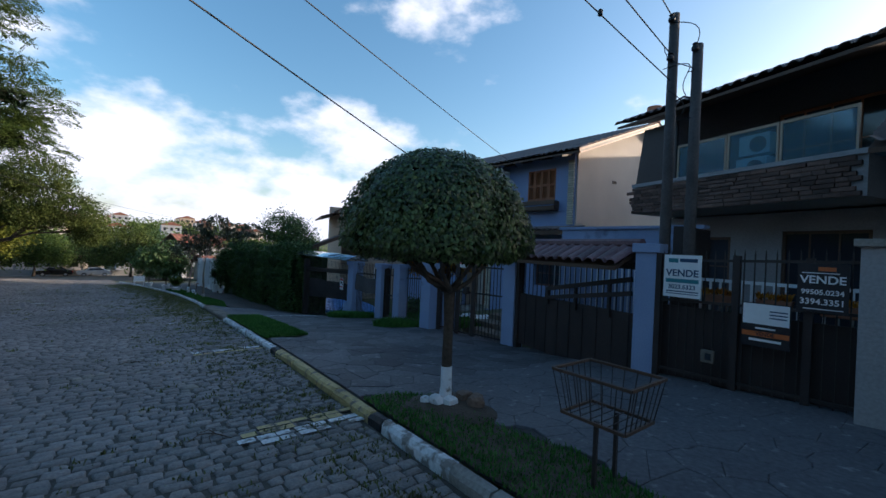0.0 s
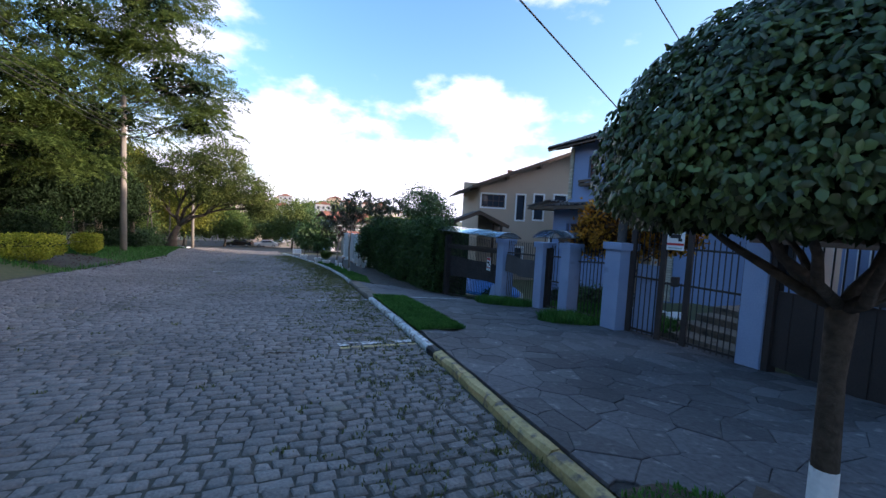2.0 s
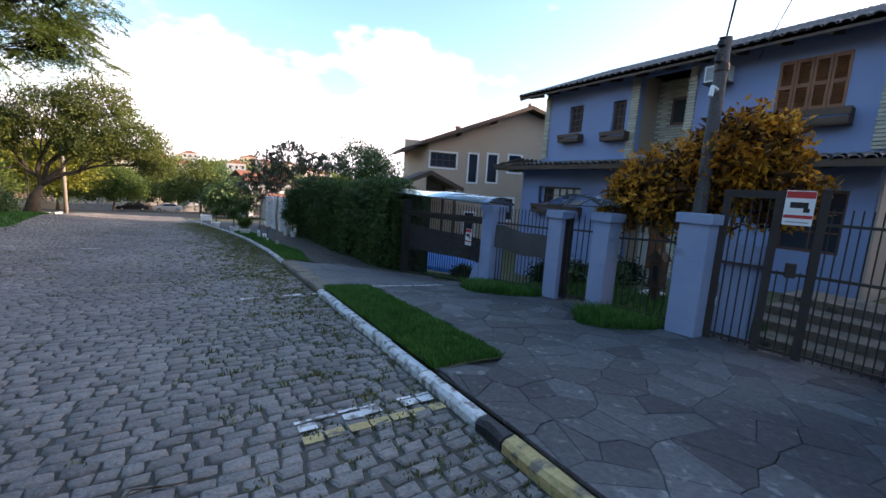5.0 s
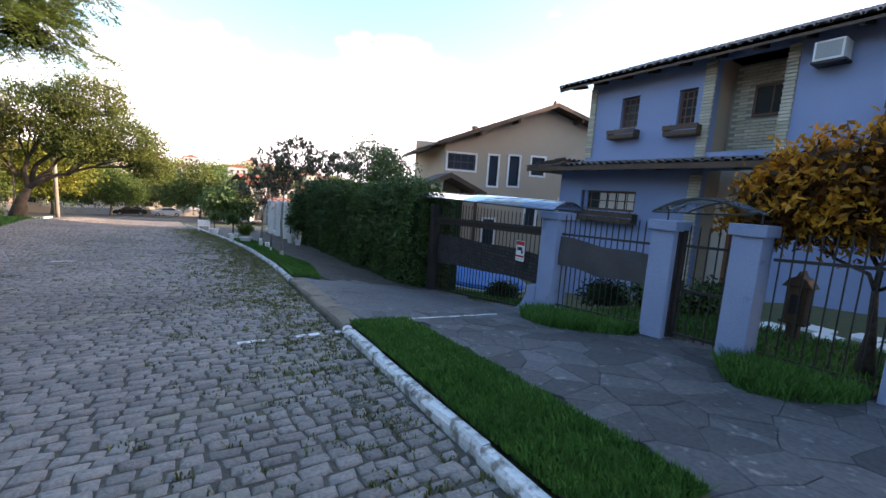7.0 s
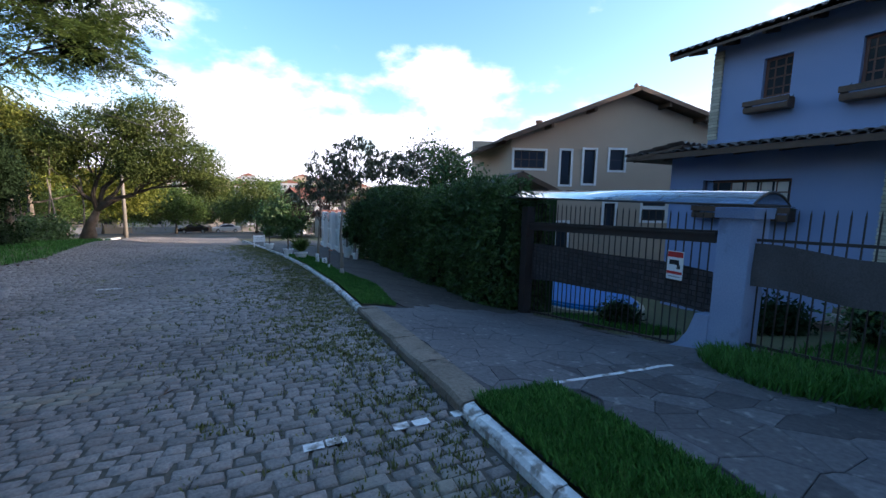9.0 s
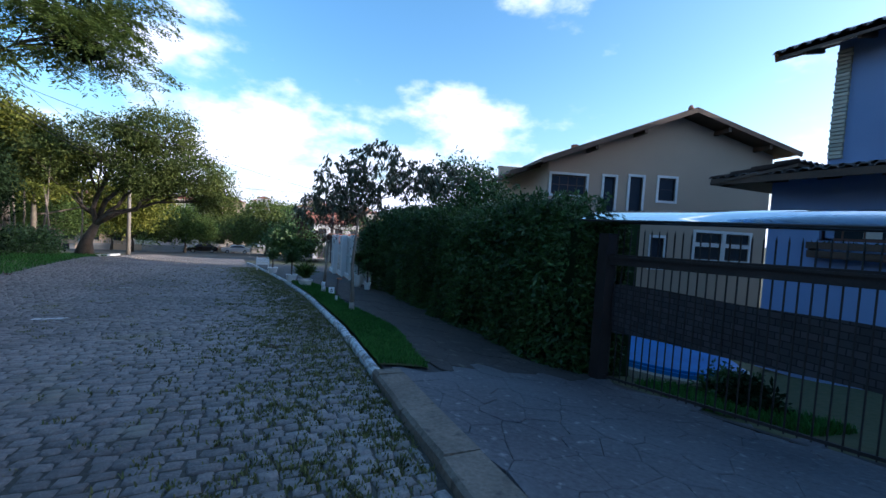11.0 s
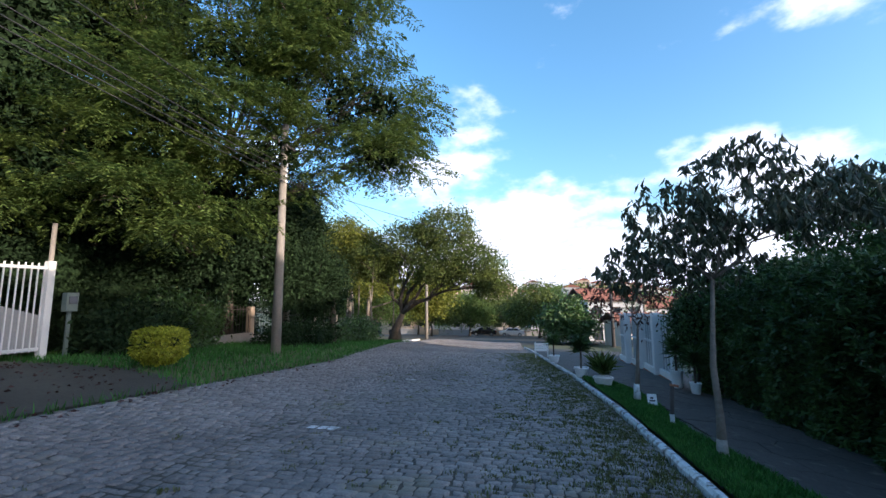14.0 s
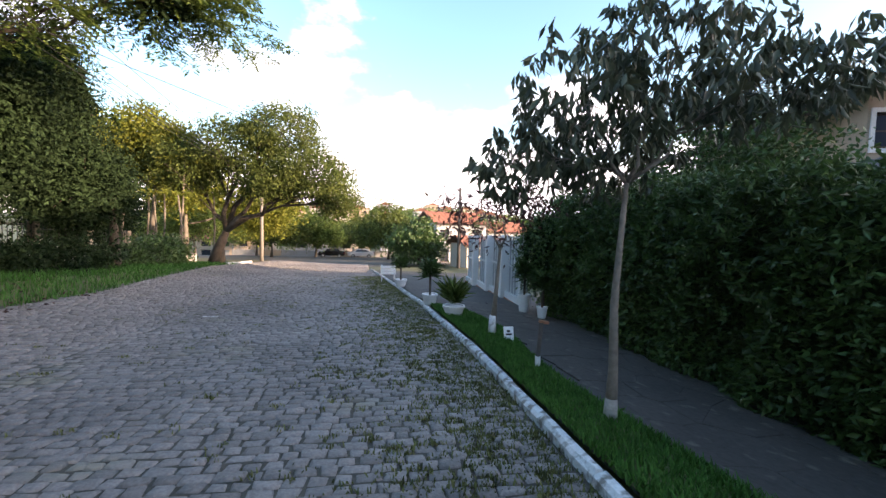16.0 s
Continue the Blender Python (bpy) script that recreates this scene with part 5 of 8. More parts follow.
def pillar(x, y, ztop, w=0.40):
    z0 = pave_z(max(6.4, x), y) - 0.25
    o = thing("gate_pillar", (x, y, z0), "blue rendered gate pillar with a wider flat cap", "pillar", group="front fence pillars")
    B().box(x - w / 2, x + w / 2, y - w / 2, y + w / 2, z0, ztop - 0.14).done("shaft", M["bluep"], o, bevel=0.012)
    B().box(x - w / 2 - 0.04, x + w / 2 + 0.04, y - w / 2 - 0.04, y + w / 2 + 0.04, ztop - 0.14, ztop).done("cap", M["bluep"], o, bevel=0.012)
    return o


for k, (x, y, z) in PILLARS.items():
    po = pillar(x, y, z, {"p6": 0.34, "p2": 0.33, "p3": 0.32, "p5": 0.36}.get(k, 0.40))
    if k == "p1":
        prof = [(0, 0), (0.62, 0), (0.44, 0.12), (0.3, 0.32), (0.2, 0.6), (0, 0.6)]
        zq = pave_z(6.4, 13.5) - 0.12
        b = B()
        b.prism([(y + 0.2 + a * 0.9, zq + c) for a, c in prof], "x", x - 0.22, x + 0.18)
        b.done("flared_foot", M["bluep"], po)

BAR = B().box(-0.007, 0.007, -0.007, 0.007, 0, 1).mesh("bar")
BAR.materials.append(M["iron"])
SPEAR = B().add([(-0.014, -0.004, 0), (0.014, -0.004, 0), (0.014, 0.004, 0), (-0.014, 0.004, 0), (0, 0, 0.07)], [(0, 1, 2, 3), (0, 4, 1), (1, 4, 2), (2, 4, 3), (3, 4, 0)]).mesh("spear")
SPEAR.materials.append(M["iron"])


def bars(par, a, b, za0, za1, zb0, zb1, gap=0.115, rails=(0.06, 0.82), spears=False, m=None, rm=None, rw=0.03):
    """Upright bars from a to b, between heights that may slope, held by rails (fractions of the height)."""
    a, b = Vector((*a, 0)), Vector((*b, 0))
    n = max(2, int((b - a).length / gap))
    for r in rails:
        B().beam((a.x, a.y, za0 + (za1 - za0) * r), (b.x, b.y, zb0 + (zb1 - zb0) * r), rw, rw + 0.006).done("rail", rm or M["iron"], par)
    for i in range(n):
        t = (i + 0.5) / n
        p = a.lerp(b, t)
        z0, z1 = za0 + (zb0 - za0) * t, za1 + (zb1 - za1) * t
        piece("bar", m or BAR, par, (p.x, p.y, z0), (0, 0, 0), (1, 1, z1 - z0))
        if spears:
            piece("spear", SPEAR, par, (p.x, p.y, z1))


def pz(y, d=0.03):
    return pave_z(FENCE_X, y) + d


f1 = thing("fence_panel", (6.57, 12.1, pz(12.1)), "dark iron railing with a plain grey screen cloth behind", "railing", group="front railings")
bars(f1, (6.62, 13.1), (6.48, 11.22), pz(13.1), 0.98, pz(11.2), 1.02, spears=True)
f3 = thing("fence_panel", (6.48, 9.2, pz(9.2)), "dark iron railing between blue pillars", "railing", group="front railings")
bars(f3, (6.52, 9.78), (6.45, 8.72), pz(9.8), 1.02, pz(8.7), 1.10, spears=True)
f2 = thing("pedestrian_gate", (6.5, 10.5, pz(10.5)), "narrow dark iron pedestrian gate, closed", "gate")
bars(f2, (6.48, 10.80), (6.50, 10.20), pz(10.8), 1.0, pz(10.2), 1.02, rails=(0.04, 0.45, 0.85), spears=True)
for yy in (10.81, 10.19):
    B().box(6.46, 6.52, yy - 0.025, yy + 0.025, pz(yy), 0.98).done("stile", M["brownsteel"], f2)
B().box(6.44, 6.47, 10.74, 10.80, 0.15, 0.3).done("lock", M["iron"], f2)
B().box(6.40, 6.60, 10.83, 10.90, pz(10.8), 0.98).done("gate_post", M["brownsteel"], f2)


def brick_screen(par, a, b, za0, za1, zb0, zb1, off=0.05, sag=0.05, m="screen", lab="slack dark screen with a brick pattern"):
    """A slack dark screen cloth printed with bricks."""
    a, b = Vector((*a, 0)), Vector((*b, 0))
    L = (b - a).length
    n, k = 24, 6
    d = (b - a).normalized()
    nr = Vector((d.y, -d.x, 0))
    vs = []
    for j in range(k + 1):
        for i in range(n + 1):
            t, s = i / n, j / k
            p = a.lerp(b, t) + nr * (off + 0.012 * math.sin(14 * t + 5 * s))
            z0, z1 = za0 + (zb0 - za0) * t, za1 + (zb1 - za1) * t
            vs.append((p.x, p.y, z0 + (z1 - z0) * s - sag * math.sin(math.pi * t) * (1 - 0.3 * s) + 0.02 * math.sin(9 * t)))
    fs = [(j * (n + 1) + i, j * (n + 1) + i + 1, (j + 1) * (n + 1) + i + 1, (j + 1) * (n + 1) + i) for j in range(k) for i in range(n)]
    return raw("screen", vs, fs, M[m], par, lab)


brick_screen(f1, (6.62, 13.1), (6.48, 11.22), 0.08, 0.62, 0.10, 0.56, sag=0.01, m="cloth", lab="plain grey screen cloth behind the bars")

# sliding car gate with its curved clear canopy
GA, GB = (6.62, 13.62), (6.55, 17.55)
cg = thing("car_gate", (6.58, 15.6, pz(15.6)), "wide dark sliding car gate with bars and a dark screen", "gate")
za, zb2 = -0.98, -1.46
bars(cg, GA, GB, za, 0.92, zb2, 0.98, gap=0.12, rails=(0.02,), spears=True)
B().beam((6.56, 13.55, 0.66), (6.50, 17.6, 0.53), 0.07, 0.17).done("top_beam", M["brownsteel"], cg, "wide brown steel beam")
B().beam((6.52, 13.55, 0.70), (6.46, 17.6, 0.57), 0.05, 0.03).done("top_strip", M["iron"], cg)
B().box(6.40, 6.60, 17.55, 17.75, -1.7, 0.95).done("gate_post", M["brownsteel"], cg, "brown steel gate post")
B().beam((6.5, 13.6, -1.0), (6.45, 17.6, -1.50), 0.06, 0.03).done("track", M["iron"], cg)
brick_screen(cg, GA, GB, -0.44, 0.16, -0.69, 0.12, sag=-0.06)


def canopy(par, y0, y1, x0, x1, z0, z1, rise, along, name="sheet"):
    """A bowed clear sheet on thin ribs; along: the axis of the barrel ('y' or 'x')."""
    n = 12
    vs = []
    for e in (0, 1):
        for off in (0.0, 0.008):
            for i in range(n + 1):
                t = i / n
                z = rise * (1 - (2 * t - 1) ** 2) + off
                if along == "x":
                    vs.append((x1 if e else x0, y0 + (y1 - y0) * t, z0 + (z1 - z0) * t + z))
                else:
                    vs.append((x0 + (x1 - x0) * t, y1 if e else y0, (z1 if e else z0) + z))
    w = n + 1
    fs = [(i, i + 1, 2 * w + i + 1, 2 * w + i) for i in range(n)] + [(w + i, 3 * w + i, 3 * w + i + 1, w + i + 1) for i in range(n)]
    fs += [(i, w + i, w + i + 1, i + 1) for i in range(n)] + [(2 * w + i, 2 * w + i + 1, 3 * w + i + 1, 3 * w + i) for i in range(n)]
    raw(name, vs, fs, M["poly"], par, "clear bowed polycarbonate sheet")
    k = 2 if along == "x" else 5
    for j in range(k):
        t = j / (k - 1)
        pts = []
        for i in range(9):
            s = i / 8
            z = rise * (1 - (2 * s - 1) ** 2) - 0.015
            if along == "x":
                pts.append((x0 + (x1 - x0) * t, y0 + (y1 - y0) * s, z0 + (z1 - z0) * s + z))
            else:
                pts.append((x0 + (x1 - x0) * s, y0 + (y1 - y0) * t, z0 + (z1 - z0) * t + z))
        B().tube(pts, 0.012, 6).done("rib", M["iron"], par)
        B().tube([pts[0], pts[-1]], 0.010, 6).done("tie", M["iron"], par)


c1 = thing("gate_canopy", (6.4, 15.3, 1.05), "long bowed clear canopy over the car gate", "canopy")
canopy(c1, 12.95, 17.95, 6.15, 6.95, 1.10, 1.16, 0.16, "y")
for xx in (6.15, 6.95):
    B().tube([(xx, 12.95, 1.09), (xx, 17.95, 1.15)], 0.016, 6).done("edge_tube", M["iron"], c1)
c2 = thing("gate_canopy", (6.45, 10.5, 1.2), "small bowed clear canopy over the pedestrian gate", "canopy")
canopy(c2, 9.92, 11.12, 6.15, 7.0, 1.26, 1.22, 0.18, "x")
for yy in (9.95, 11.09):
    B().tube([(6.5, yy, 1.10), (6.5, yy, 1.25)], 0.012, 6).done("prop", M["iron"], c2)

# tall gate set slantwise between the short and the tall pillar
tg = thing("tall_gate", (6.9, 7.4, pave_z(6.9, 7.4)), "tall dark steel gate with slender bars", "gate")


def slant(k):
    """A point on the gate's line, from the short pillar (0) to the tall one (1)."""
    return 6.44 + 0.86 * k, 8.50 - 2.05 * k


def gz(k):
    return pave_z(*slant(k))


for k, zt_ in ((0.11, 1.60), (0.35, 1.61), (0.54, 1.64)):
    x, y = slant(k)
    B().beam((x, y, gz(k) - 0.06), (x, y, zt_), 0.09, 0.09, (0.387, -0.922, 0)).done("gate_post", M["brownsteel"], tg)
B().beam((*slant(0.13), 1.55), (*slant(0.33), 1.56), 0.07, 0.10).done("lintel", M["brownsteel"], tg)
bars(tg, slant(0.13), slant(0.33), gz(0.13) + 0.03, 1.50, gz(0.33) + 0.03, 1.50, gap=0.085, rails=(0.03, 0.55))
bars(tg, slant(0.37), slant(0.52), gz(0.37) + 0.03, 0.62, gz(0.52) + 0.03, 0.62, gap=0.085, rails=(0.03, 0.97))
bars(tg, slant(0.56), slant(0.91), gz(0.56) + 0.03, 1.42, gz(0.91) + 0.03, 1.42, gap=0.085, rails=(0.03, 0.56, 0.9))
for k0, k1, h in ((0.135, 0.33, 0.92),):
    (xa, ya), (xb, yb) = slant(k0), slant(k1)
    B().beam((xa + 0.05, ya + 0.02, (gz(k0) + h) / 2), (xb + 0.05, yb + 0.02, (gz(k1) + h) / 2), 0.012, h - gz(k0) - 0.06).done("backing_sheet", M["bluep"], tg, "grey-blue backing sheet")
xa, ya = slant(0.45)
B().beam((xa, ya, 0.55), (xa, ya, 0.72), 0.16, 0.10, (0.387, -0.922, 0)).done("letter_box", M["brownsteel"], tg, "dark letter box")

# garage gate with tiled hood
gg = thing("garage_gate", (6.5, 4.6, pz(4.6)), "dark solid garage gate with railings under a tiled hood", "gate")
B().box(6.50, 6.55, 3.18, 5.94, pz(4.6, -0.1), 0.72).done("sheet", M["brownsteel"], gg, "dark brown steel sheet")
for k in range(9):
    B().box(6.485, 6.50, 3.25 + k * 0.3, 3.27 + k * 0.3, pz(4.6, -0.1), 0.70).done("rib", M["brownsteel"], gg)
bars(gg, (6.52, 5.92), (6.52, 3.2), 0.72, 1.46, 0.72, 1.56, gap=0.12, rails=(0.98,))
gg.rotation_euler, gg.scale = (0, 0, -0.215), (1, 1.12, 1)
gg.location.x, gg.location.y = 6.90, 4.78
for p, q in (((6.46, 5.0, 0.92), (6.46, 3.2, 1.28)), ((6.46, 5.0, 0.74), (6.46, 3.2, 1.05))):
    B().beam(p, q, 0.05, 0.08).done("sloping_rail", M["brownsteel"], gg)
for yy in (5.0, 4.3, 3.6):
    B().box(6.44, 6.49, yy - 0.025, yy + 0.025, 0.6, 0.95 + (5.0 - yy) * 0.2).done("rail_post", M["brownsteel"], gg)
B().box(6.44, 6.60, 5.86, 5.96, pz(5.9, -0.1), 1.5).done("gate_post", M["brownsteel"], gg)
gb = thing("garage_wall", (8.6, 4.4, pz(4.6)), "slate-blue garage wall with pale railings before it", "garage")
B().box(8.6, 8.78, 3.0, 6.1, -0.3, 2.25).done("wall", M["bluep"], gb, "slate-blue rendered wall")
B().box(8.55, 8.83, 2.95, 6.15, 2.25, 2.31).done("coping", M["bluep"], gb)
B().box(7.4, 8.6, 2.86, 3.02, -0.3, 2.2).done("side_wall", M["brownsteel"], gb)
for k in range(22):
    B().box(8.3, 8.32, 3.1 + 0.14 * k, 3.125 + 0.14 * k, 0.2, 1.5).done("baluster", M["signwhite"], gb)
B().box(8.28, 8.34, 3.05, 6.2, 1.5, 1.55).done("handrail", M["brownsteel"], gb)
B().box(8.26, 8.36, 3.05, 6.2, -0.2, 0.2).done("plinth", M["bluep"], gb)
hood = thing("gate_hood", (6.5, 4.6, 1.5), "small clay tiled hood over the garage gate", "roof")
HF = LocX(6.15, 0.0, 0.0, 1.0)
h1 = tiled_slope(hood, HF, 3.2, 5.98, -0.1, 1.50, 0.45, 1.80, M["redhood"], pitch=0.2, course=0.3)
eave_tiles(h1, HF, 3.25, 5.93, -0.1, 1.50, M["redhood"], pitch=0.2, slope=0.5)
tiled_slope(hood, HF, 3.2, 5.98, 1.0, 1.50, 0.45, 1.80, M["tile"], pitch=0.2, course=0.3)
B().tube([HF.p(3.15, 0.45, 1.87), HF.p(6.0, 0.45, 1.87)], 0.08, 8).done("ridge_tile", M["redhood"], hood)
hood.rotation_euler, hood.scale = (0, 0, -0.215), (1, 1.12, 1)
hood.location.x, hood.location.y = 6.90, 4.78

# sale fence
sf = thing("fence_panel", (6.4, 1.7, 0), "dark iron railing hung with sale boards", "railing")
bars(sf, (6.4, 2.78), (6.4, 0.66), -0.05, 1.70, 0.0, 1.78, gap=0.11, rails=(0.04, 0.62, 0.95), spears=True)
for yy in (1.80, 1.07, 2.78):
    B().box(6.36, 6.44, yy - 0.04, yy + 0.04, -0.15, 1.72).done("post", M["brownsteel"], sf)
B().box(6.52, 6.56, 0.66, 2.8, -0.15, 0.95).done("backing_sheet", M["brownsteel"], sf, "dark sheet behind the bars")
B().box(6.31, 6.36, 2.00, 2.16, 0.25, 0.42).done("meter_box", M["brownconc"], sf, "small weathered meter box", bevel=0.008)
B().box(6.30, 6.312, 2.03, 2.10, 0.29, 0.38).done("dial_window", M["glass"], sf)


# ---- trees and hedges ----
def curve_pts(a, b, lift, n=6, wob=0.0, g=None):
    a, b = Vector(a), Vector(b)
    out = []
    for i in range(n + 1):
        t = i / n
        p = a.lerp(b, t) + Vector((0, 0, lift * 4 * t * (1 - t)))
        if g and 0 < i < n:
            p += Vector((g.uniform(-wob, wob), g.uniform(-wob, wob), g.uniform(-wob, wob) * 0.6))
        out.append(p)
    return out


def tree(name, base, trunk, limbs, leafspec, label, seed, bark="bark", n_sub=7, r0=0.2, leader=None, twig=0.25, group="", category="tree", core=None):
    """trunk: points of the trunk. limbs: (centre, radii, share) of each mass of foliage, each reached by a limb.
    leafspec: (kind, total, length, width, material, droop)."""
    g = random.Random(seed)
    npg = np.random.default_rng(seed)
    o = thing(name, base, label, category, group)
    b = B()
    tp = [Vector(p) for p in trunk]
    rad = [r0 * (1 - 0.55 * i / max(1, len(tp) - 1)) for i in range(len(tp))]
    rad[0] *= 1.35
    b.tube(tp, rad, 10)
    b.done("trunk", M[bark], o, smooth=True)
    kind, total, ll, lw, lm, droop = leafspec
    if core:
        # inner leaves that close the mass, coloured dark to paint its shade
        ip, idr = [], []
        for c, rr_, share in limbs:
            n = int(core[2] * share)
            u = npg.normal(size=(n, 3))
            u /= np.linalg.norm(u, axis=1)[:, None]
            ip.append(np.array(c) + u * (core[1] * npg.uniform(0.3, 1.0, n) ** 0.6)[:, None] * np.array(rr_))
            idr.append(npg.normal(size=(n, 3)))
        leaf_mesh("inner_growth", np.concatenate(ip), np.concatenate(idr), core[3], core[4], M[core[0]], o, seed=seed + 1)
    P, D = [], []
    for c, rr_, share in limbs:
        br = B()
        c = Vector(c)
        start = tp[-1] if c.z > tp[-1].z - 0.3 or len(tp) < 3 else tp[-2]
        pts = curve_pts(start, c, g.uniform(-0.05, 0.10) * (c - start).length, 6, 0.06 * (c - start).length, g)
        rl = r0 * 0.42 * min(1.0, 0.5 + share * 2)
        br.tube(pts, [rl * (1 - 0.75 * i / 6) for i in range(7)], 7)
        for _ in range(n_sub):
            q = pts[g.randint(2, 6)]
            d = Vector((g.gauss(0, 1), g.gauss(0, 1), g.gauss(0, 0.8)))
            d = d.normalized() * g.uniform(0.6, 0.98)
            e = c + Vector((d.x * rr_[0], d.y * rr_[1], d.z * rr_[2]))
            sp = curve_pts(q, e, 0.05 * (e - q).length, 4, 0.05 * (e - q).length, g)
            br.tube(sp, [rl * 0.32 * (1 - 0.8 * i / 4) for i in range(5)], 5, cap=False)
        br.done("limb", M[bark], o, smooth=True)
        n = int(total * share)
        u = npg.normal(size=(n, 3))
        u /= np.linalg.norm(u, axis=1)[:, None]
        if kind == "dense":
            # dense shell with broken outline
            rad_ = npg.uniform(0.82, 1.03, n)
            P.append(np.array(c) + u * rad_[:, None] * np.array(rr_))
            D.append(u + npg.normal(size=(n, 3)) * 0.6)
        elif kind == "block":
            # clipped to a rounded block
            u = np.sign(u) * np.abs(u) ** 0.6
            u /= (np.abs(u) ** 4).sum(1)[:, None] ** 0.25
            P.append(np.array(c) + u * npg.uniform(0.8, 1.05, n)[:, None] * np.array(rr_))
            D.append(u + npg.normal(size=(n, 3)) * 0.6)
        elif kind == "bunch":
            # whorls of long leaves hanging from the twig ends
            m = max(8, n // 7)
            cu = npg.normal(size=(m, 3))
            cu /= np.linalg.norm(cu, axis=1)[:, None]
            cc = np.array(c) + cu * (npg.uniform(0.3, 1.0, m) ** 0.5)[:, None] * np.array(rr_)
            idx = npg.integers(0, m, n)
            P.append(cc[idx] + npg.normal(size=(n, 3)) * 0.03)
            D.append(npg.normal(size=(n, 3)) * [0.75, 0.75, 0.35])
        elif kind == "clump":
            m = max(8, n // 28)
            cu = npg.normal(size=(m, 3))
            cu /= np.linalg.norm(cu, axis=1)[:, None]
            cc = np.array(c) + cu * (npg.uniform(0.25, 1.0, m) ** 0.5)[:, None] * np.array(rr_)
            idx = npg.integers(0, m, n)
            P.append(cc[idx] + npg.normal(size=(n, 3)) * twig)
            D.append(npg.normal(size=(n, 3)) + 0.3 * cu[idx])
        elif kind == "spray":
            # flat feathery sprays: leaflets in a fan about a drooping rib
            m = max(6, n // 90)
            q_ = max(3, m // 15)
            pu = npg.normal(size=(q_, 3))
            pu /= np.linalg.norm(pu, axis=1)[:, None]
            pc = pu * (npg.uniform(0.2, 1.0, q_) ** 0.5)[:, None] * np.array(rr_)
            wh = npg.integers(0, q_, m)
            ang, rad_ = npg.uniform(0, 2 * np.pi, m), npg.uniform(0.1, 1.0, m) ** 0.7 * 1.35
            off = np.stack([np.cos(ang) * rad_, np.sin(ang) * rad_, -0.16 * rad_ ** 2 + npg.normal(size=m) * 0.07], 1)
            cc = np.array(c) + pc[wh] + off
            cu = pu[wh] * 0.5 + off * [0.6, 0.6, 0.0]
            cu /= np.linalg.norm(cu, axis=1)[:, None] + 1e-6
            ax = cu * [1, 1, 0.25] + npg.normal(size=(m, 3)) * 0.45
            ax[:, 2] -= 0.1
            ax /= np.linalg.norm(ax, axis=1)[:, None]
            idx = npg.integers(0, m, n)
            t = npg.uniform(-0.1, 1.0, n)
            sd = np.cross(ax, [0, 0, 1.0])
            sd /= np.linalg.norm(sd, axis=1)[:, None] + 1e-6
            s = npg.choice([-1.0, 1.0], n) * npg.uniform(0.0, 1.0, n)
            w = twig * 0.75 * (1.1 - 0.6 * np.abs(t))
            q = cc[idx] + ax[idx] * (t * twig * 2.0)[:, None] + sd[idx] * (s * w)[:, None]
            q[:, 2] -= 0.35 * twig * t ** 2 + 0.12 * np.abs(s) * twig
            q[:, 2] += npg.normal(size=n) * 0.06 * twig
            P.append(q)
            D.append(ax[idx] * 0.5 + sd[idx] * np.sign(s)[:, None] + npg.normal(size=(n, 3)) * 0.15)
    leaf_mesh("crown", np.concatenate(P), np.concatenate(D), ll, lw, M[lm], o, droop=droop, seed=seed, flat=kind == "spray")
    return o


# clipped street tree with a limewashed foot
ct = (2.88, 3.48)
z0 = pave_z(*ct)
g = random.Random(3)
t1 = thing("clipped_tree", (ct[0], ct[1], z0), "street tree clipped to a mushroom shape with a limewashed trunk foot", "tree")
B().tube([(ct[0] + 0.01, ct[1], z0 - 0.05), (ct[0] + 0.02, ct[1] + 0.01, z0 + 0.06), (ct[0] + 0.02, ct[1], z0 + 0.2), (ct[0] + 0.015, ct[1], z0 + 0.43)], [0.12, 0.075, 0.062, 0.060], 12).done("limewashed_foot", M["limewash"], t1, "white limewashed foot", smooth=True)
B().tube([(ct[0] + 0.015, ct[1], z0 + 0.425), (ct[0] + 0.03, ct[1] + 0.02, z0 + 0.9), (ct[0], ct[1], z0 + 1.3)], [0.058, 0.052, 0.065], 12).done("trunk", M["bark"], t1, smooth=True)
for i in range(9):
    b = B()
    a = 2 * math.pi * i / 9 + g.uniform(-0.2, 0.2)
    e = (ct[0] - 0.1 + 0.66 * math.cos(a), ct[1] + 0.08 + 0.66 * math.sin(a), 1.74 + g.uniform(-0.1, 0.15))
    b.tube(curve_pts((ct[0], ct[1], z0 + 1.25), e, -0.06, 5, 0.03, g), [0.034 * (1 - 0.13 * k) for k in range(6)], 6)
    b.done("limb", M["bark"], t1, smooth=True)
npg = np.random.default_rng(21)


def mushroom(n, shell):
    """Points and outward ways of a flat-bottomed dome."""
    a = npg.uniform(0, 2 * np.pi, n)
    h = npg.uniform(-0.12, 1.0, n)
    r = np.sqrt(np.clip(1 - np.clip(h, 0, 1) ** 2.3, 0, 1)) * np.where(h < 0, 1 + h * 1.9, 1.0)
    bump = 1 + 0.035 * np.sin(5 * a + 2 * h) + 0.03 * np.sin(11 * a - 7 * h)
    k = shell(n)
    R = 0.985 * r * bump * k
    z = 1.645 + h * 1.04 * k
    return np.stack([ct[0] - 0.13 + R * np.cos(a), ct[1] + 0.11 + R * np.sin(a), z], 1), np.stack([np.cos(a) * (r + 0.1), np.sin(a) * (r + 0.1), h - 0.15], 1)


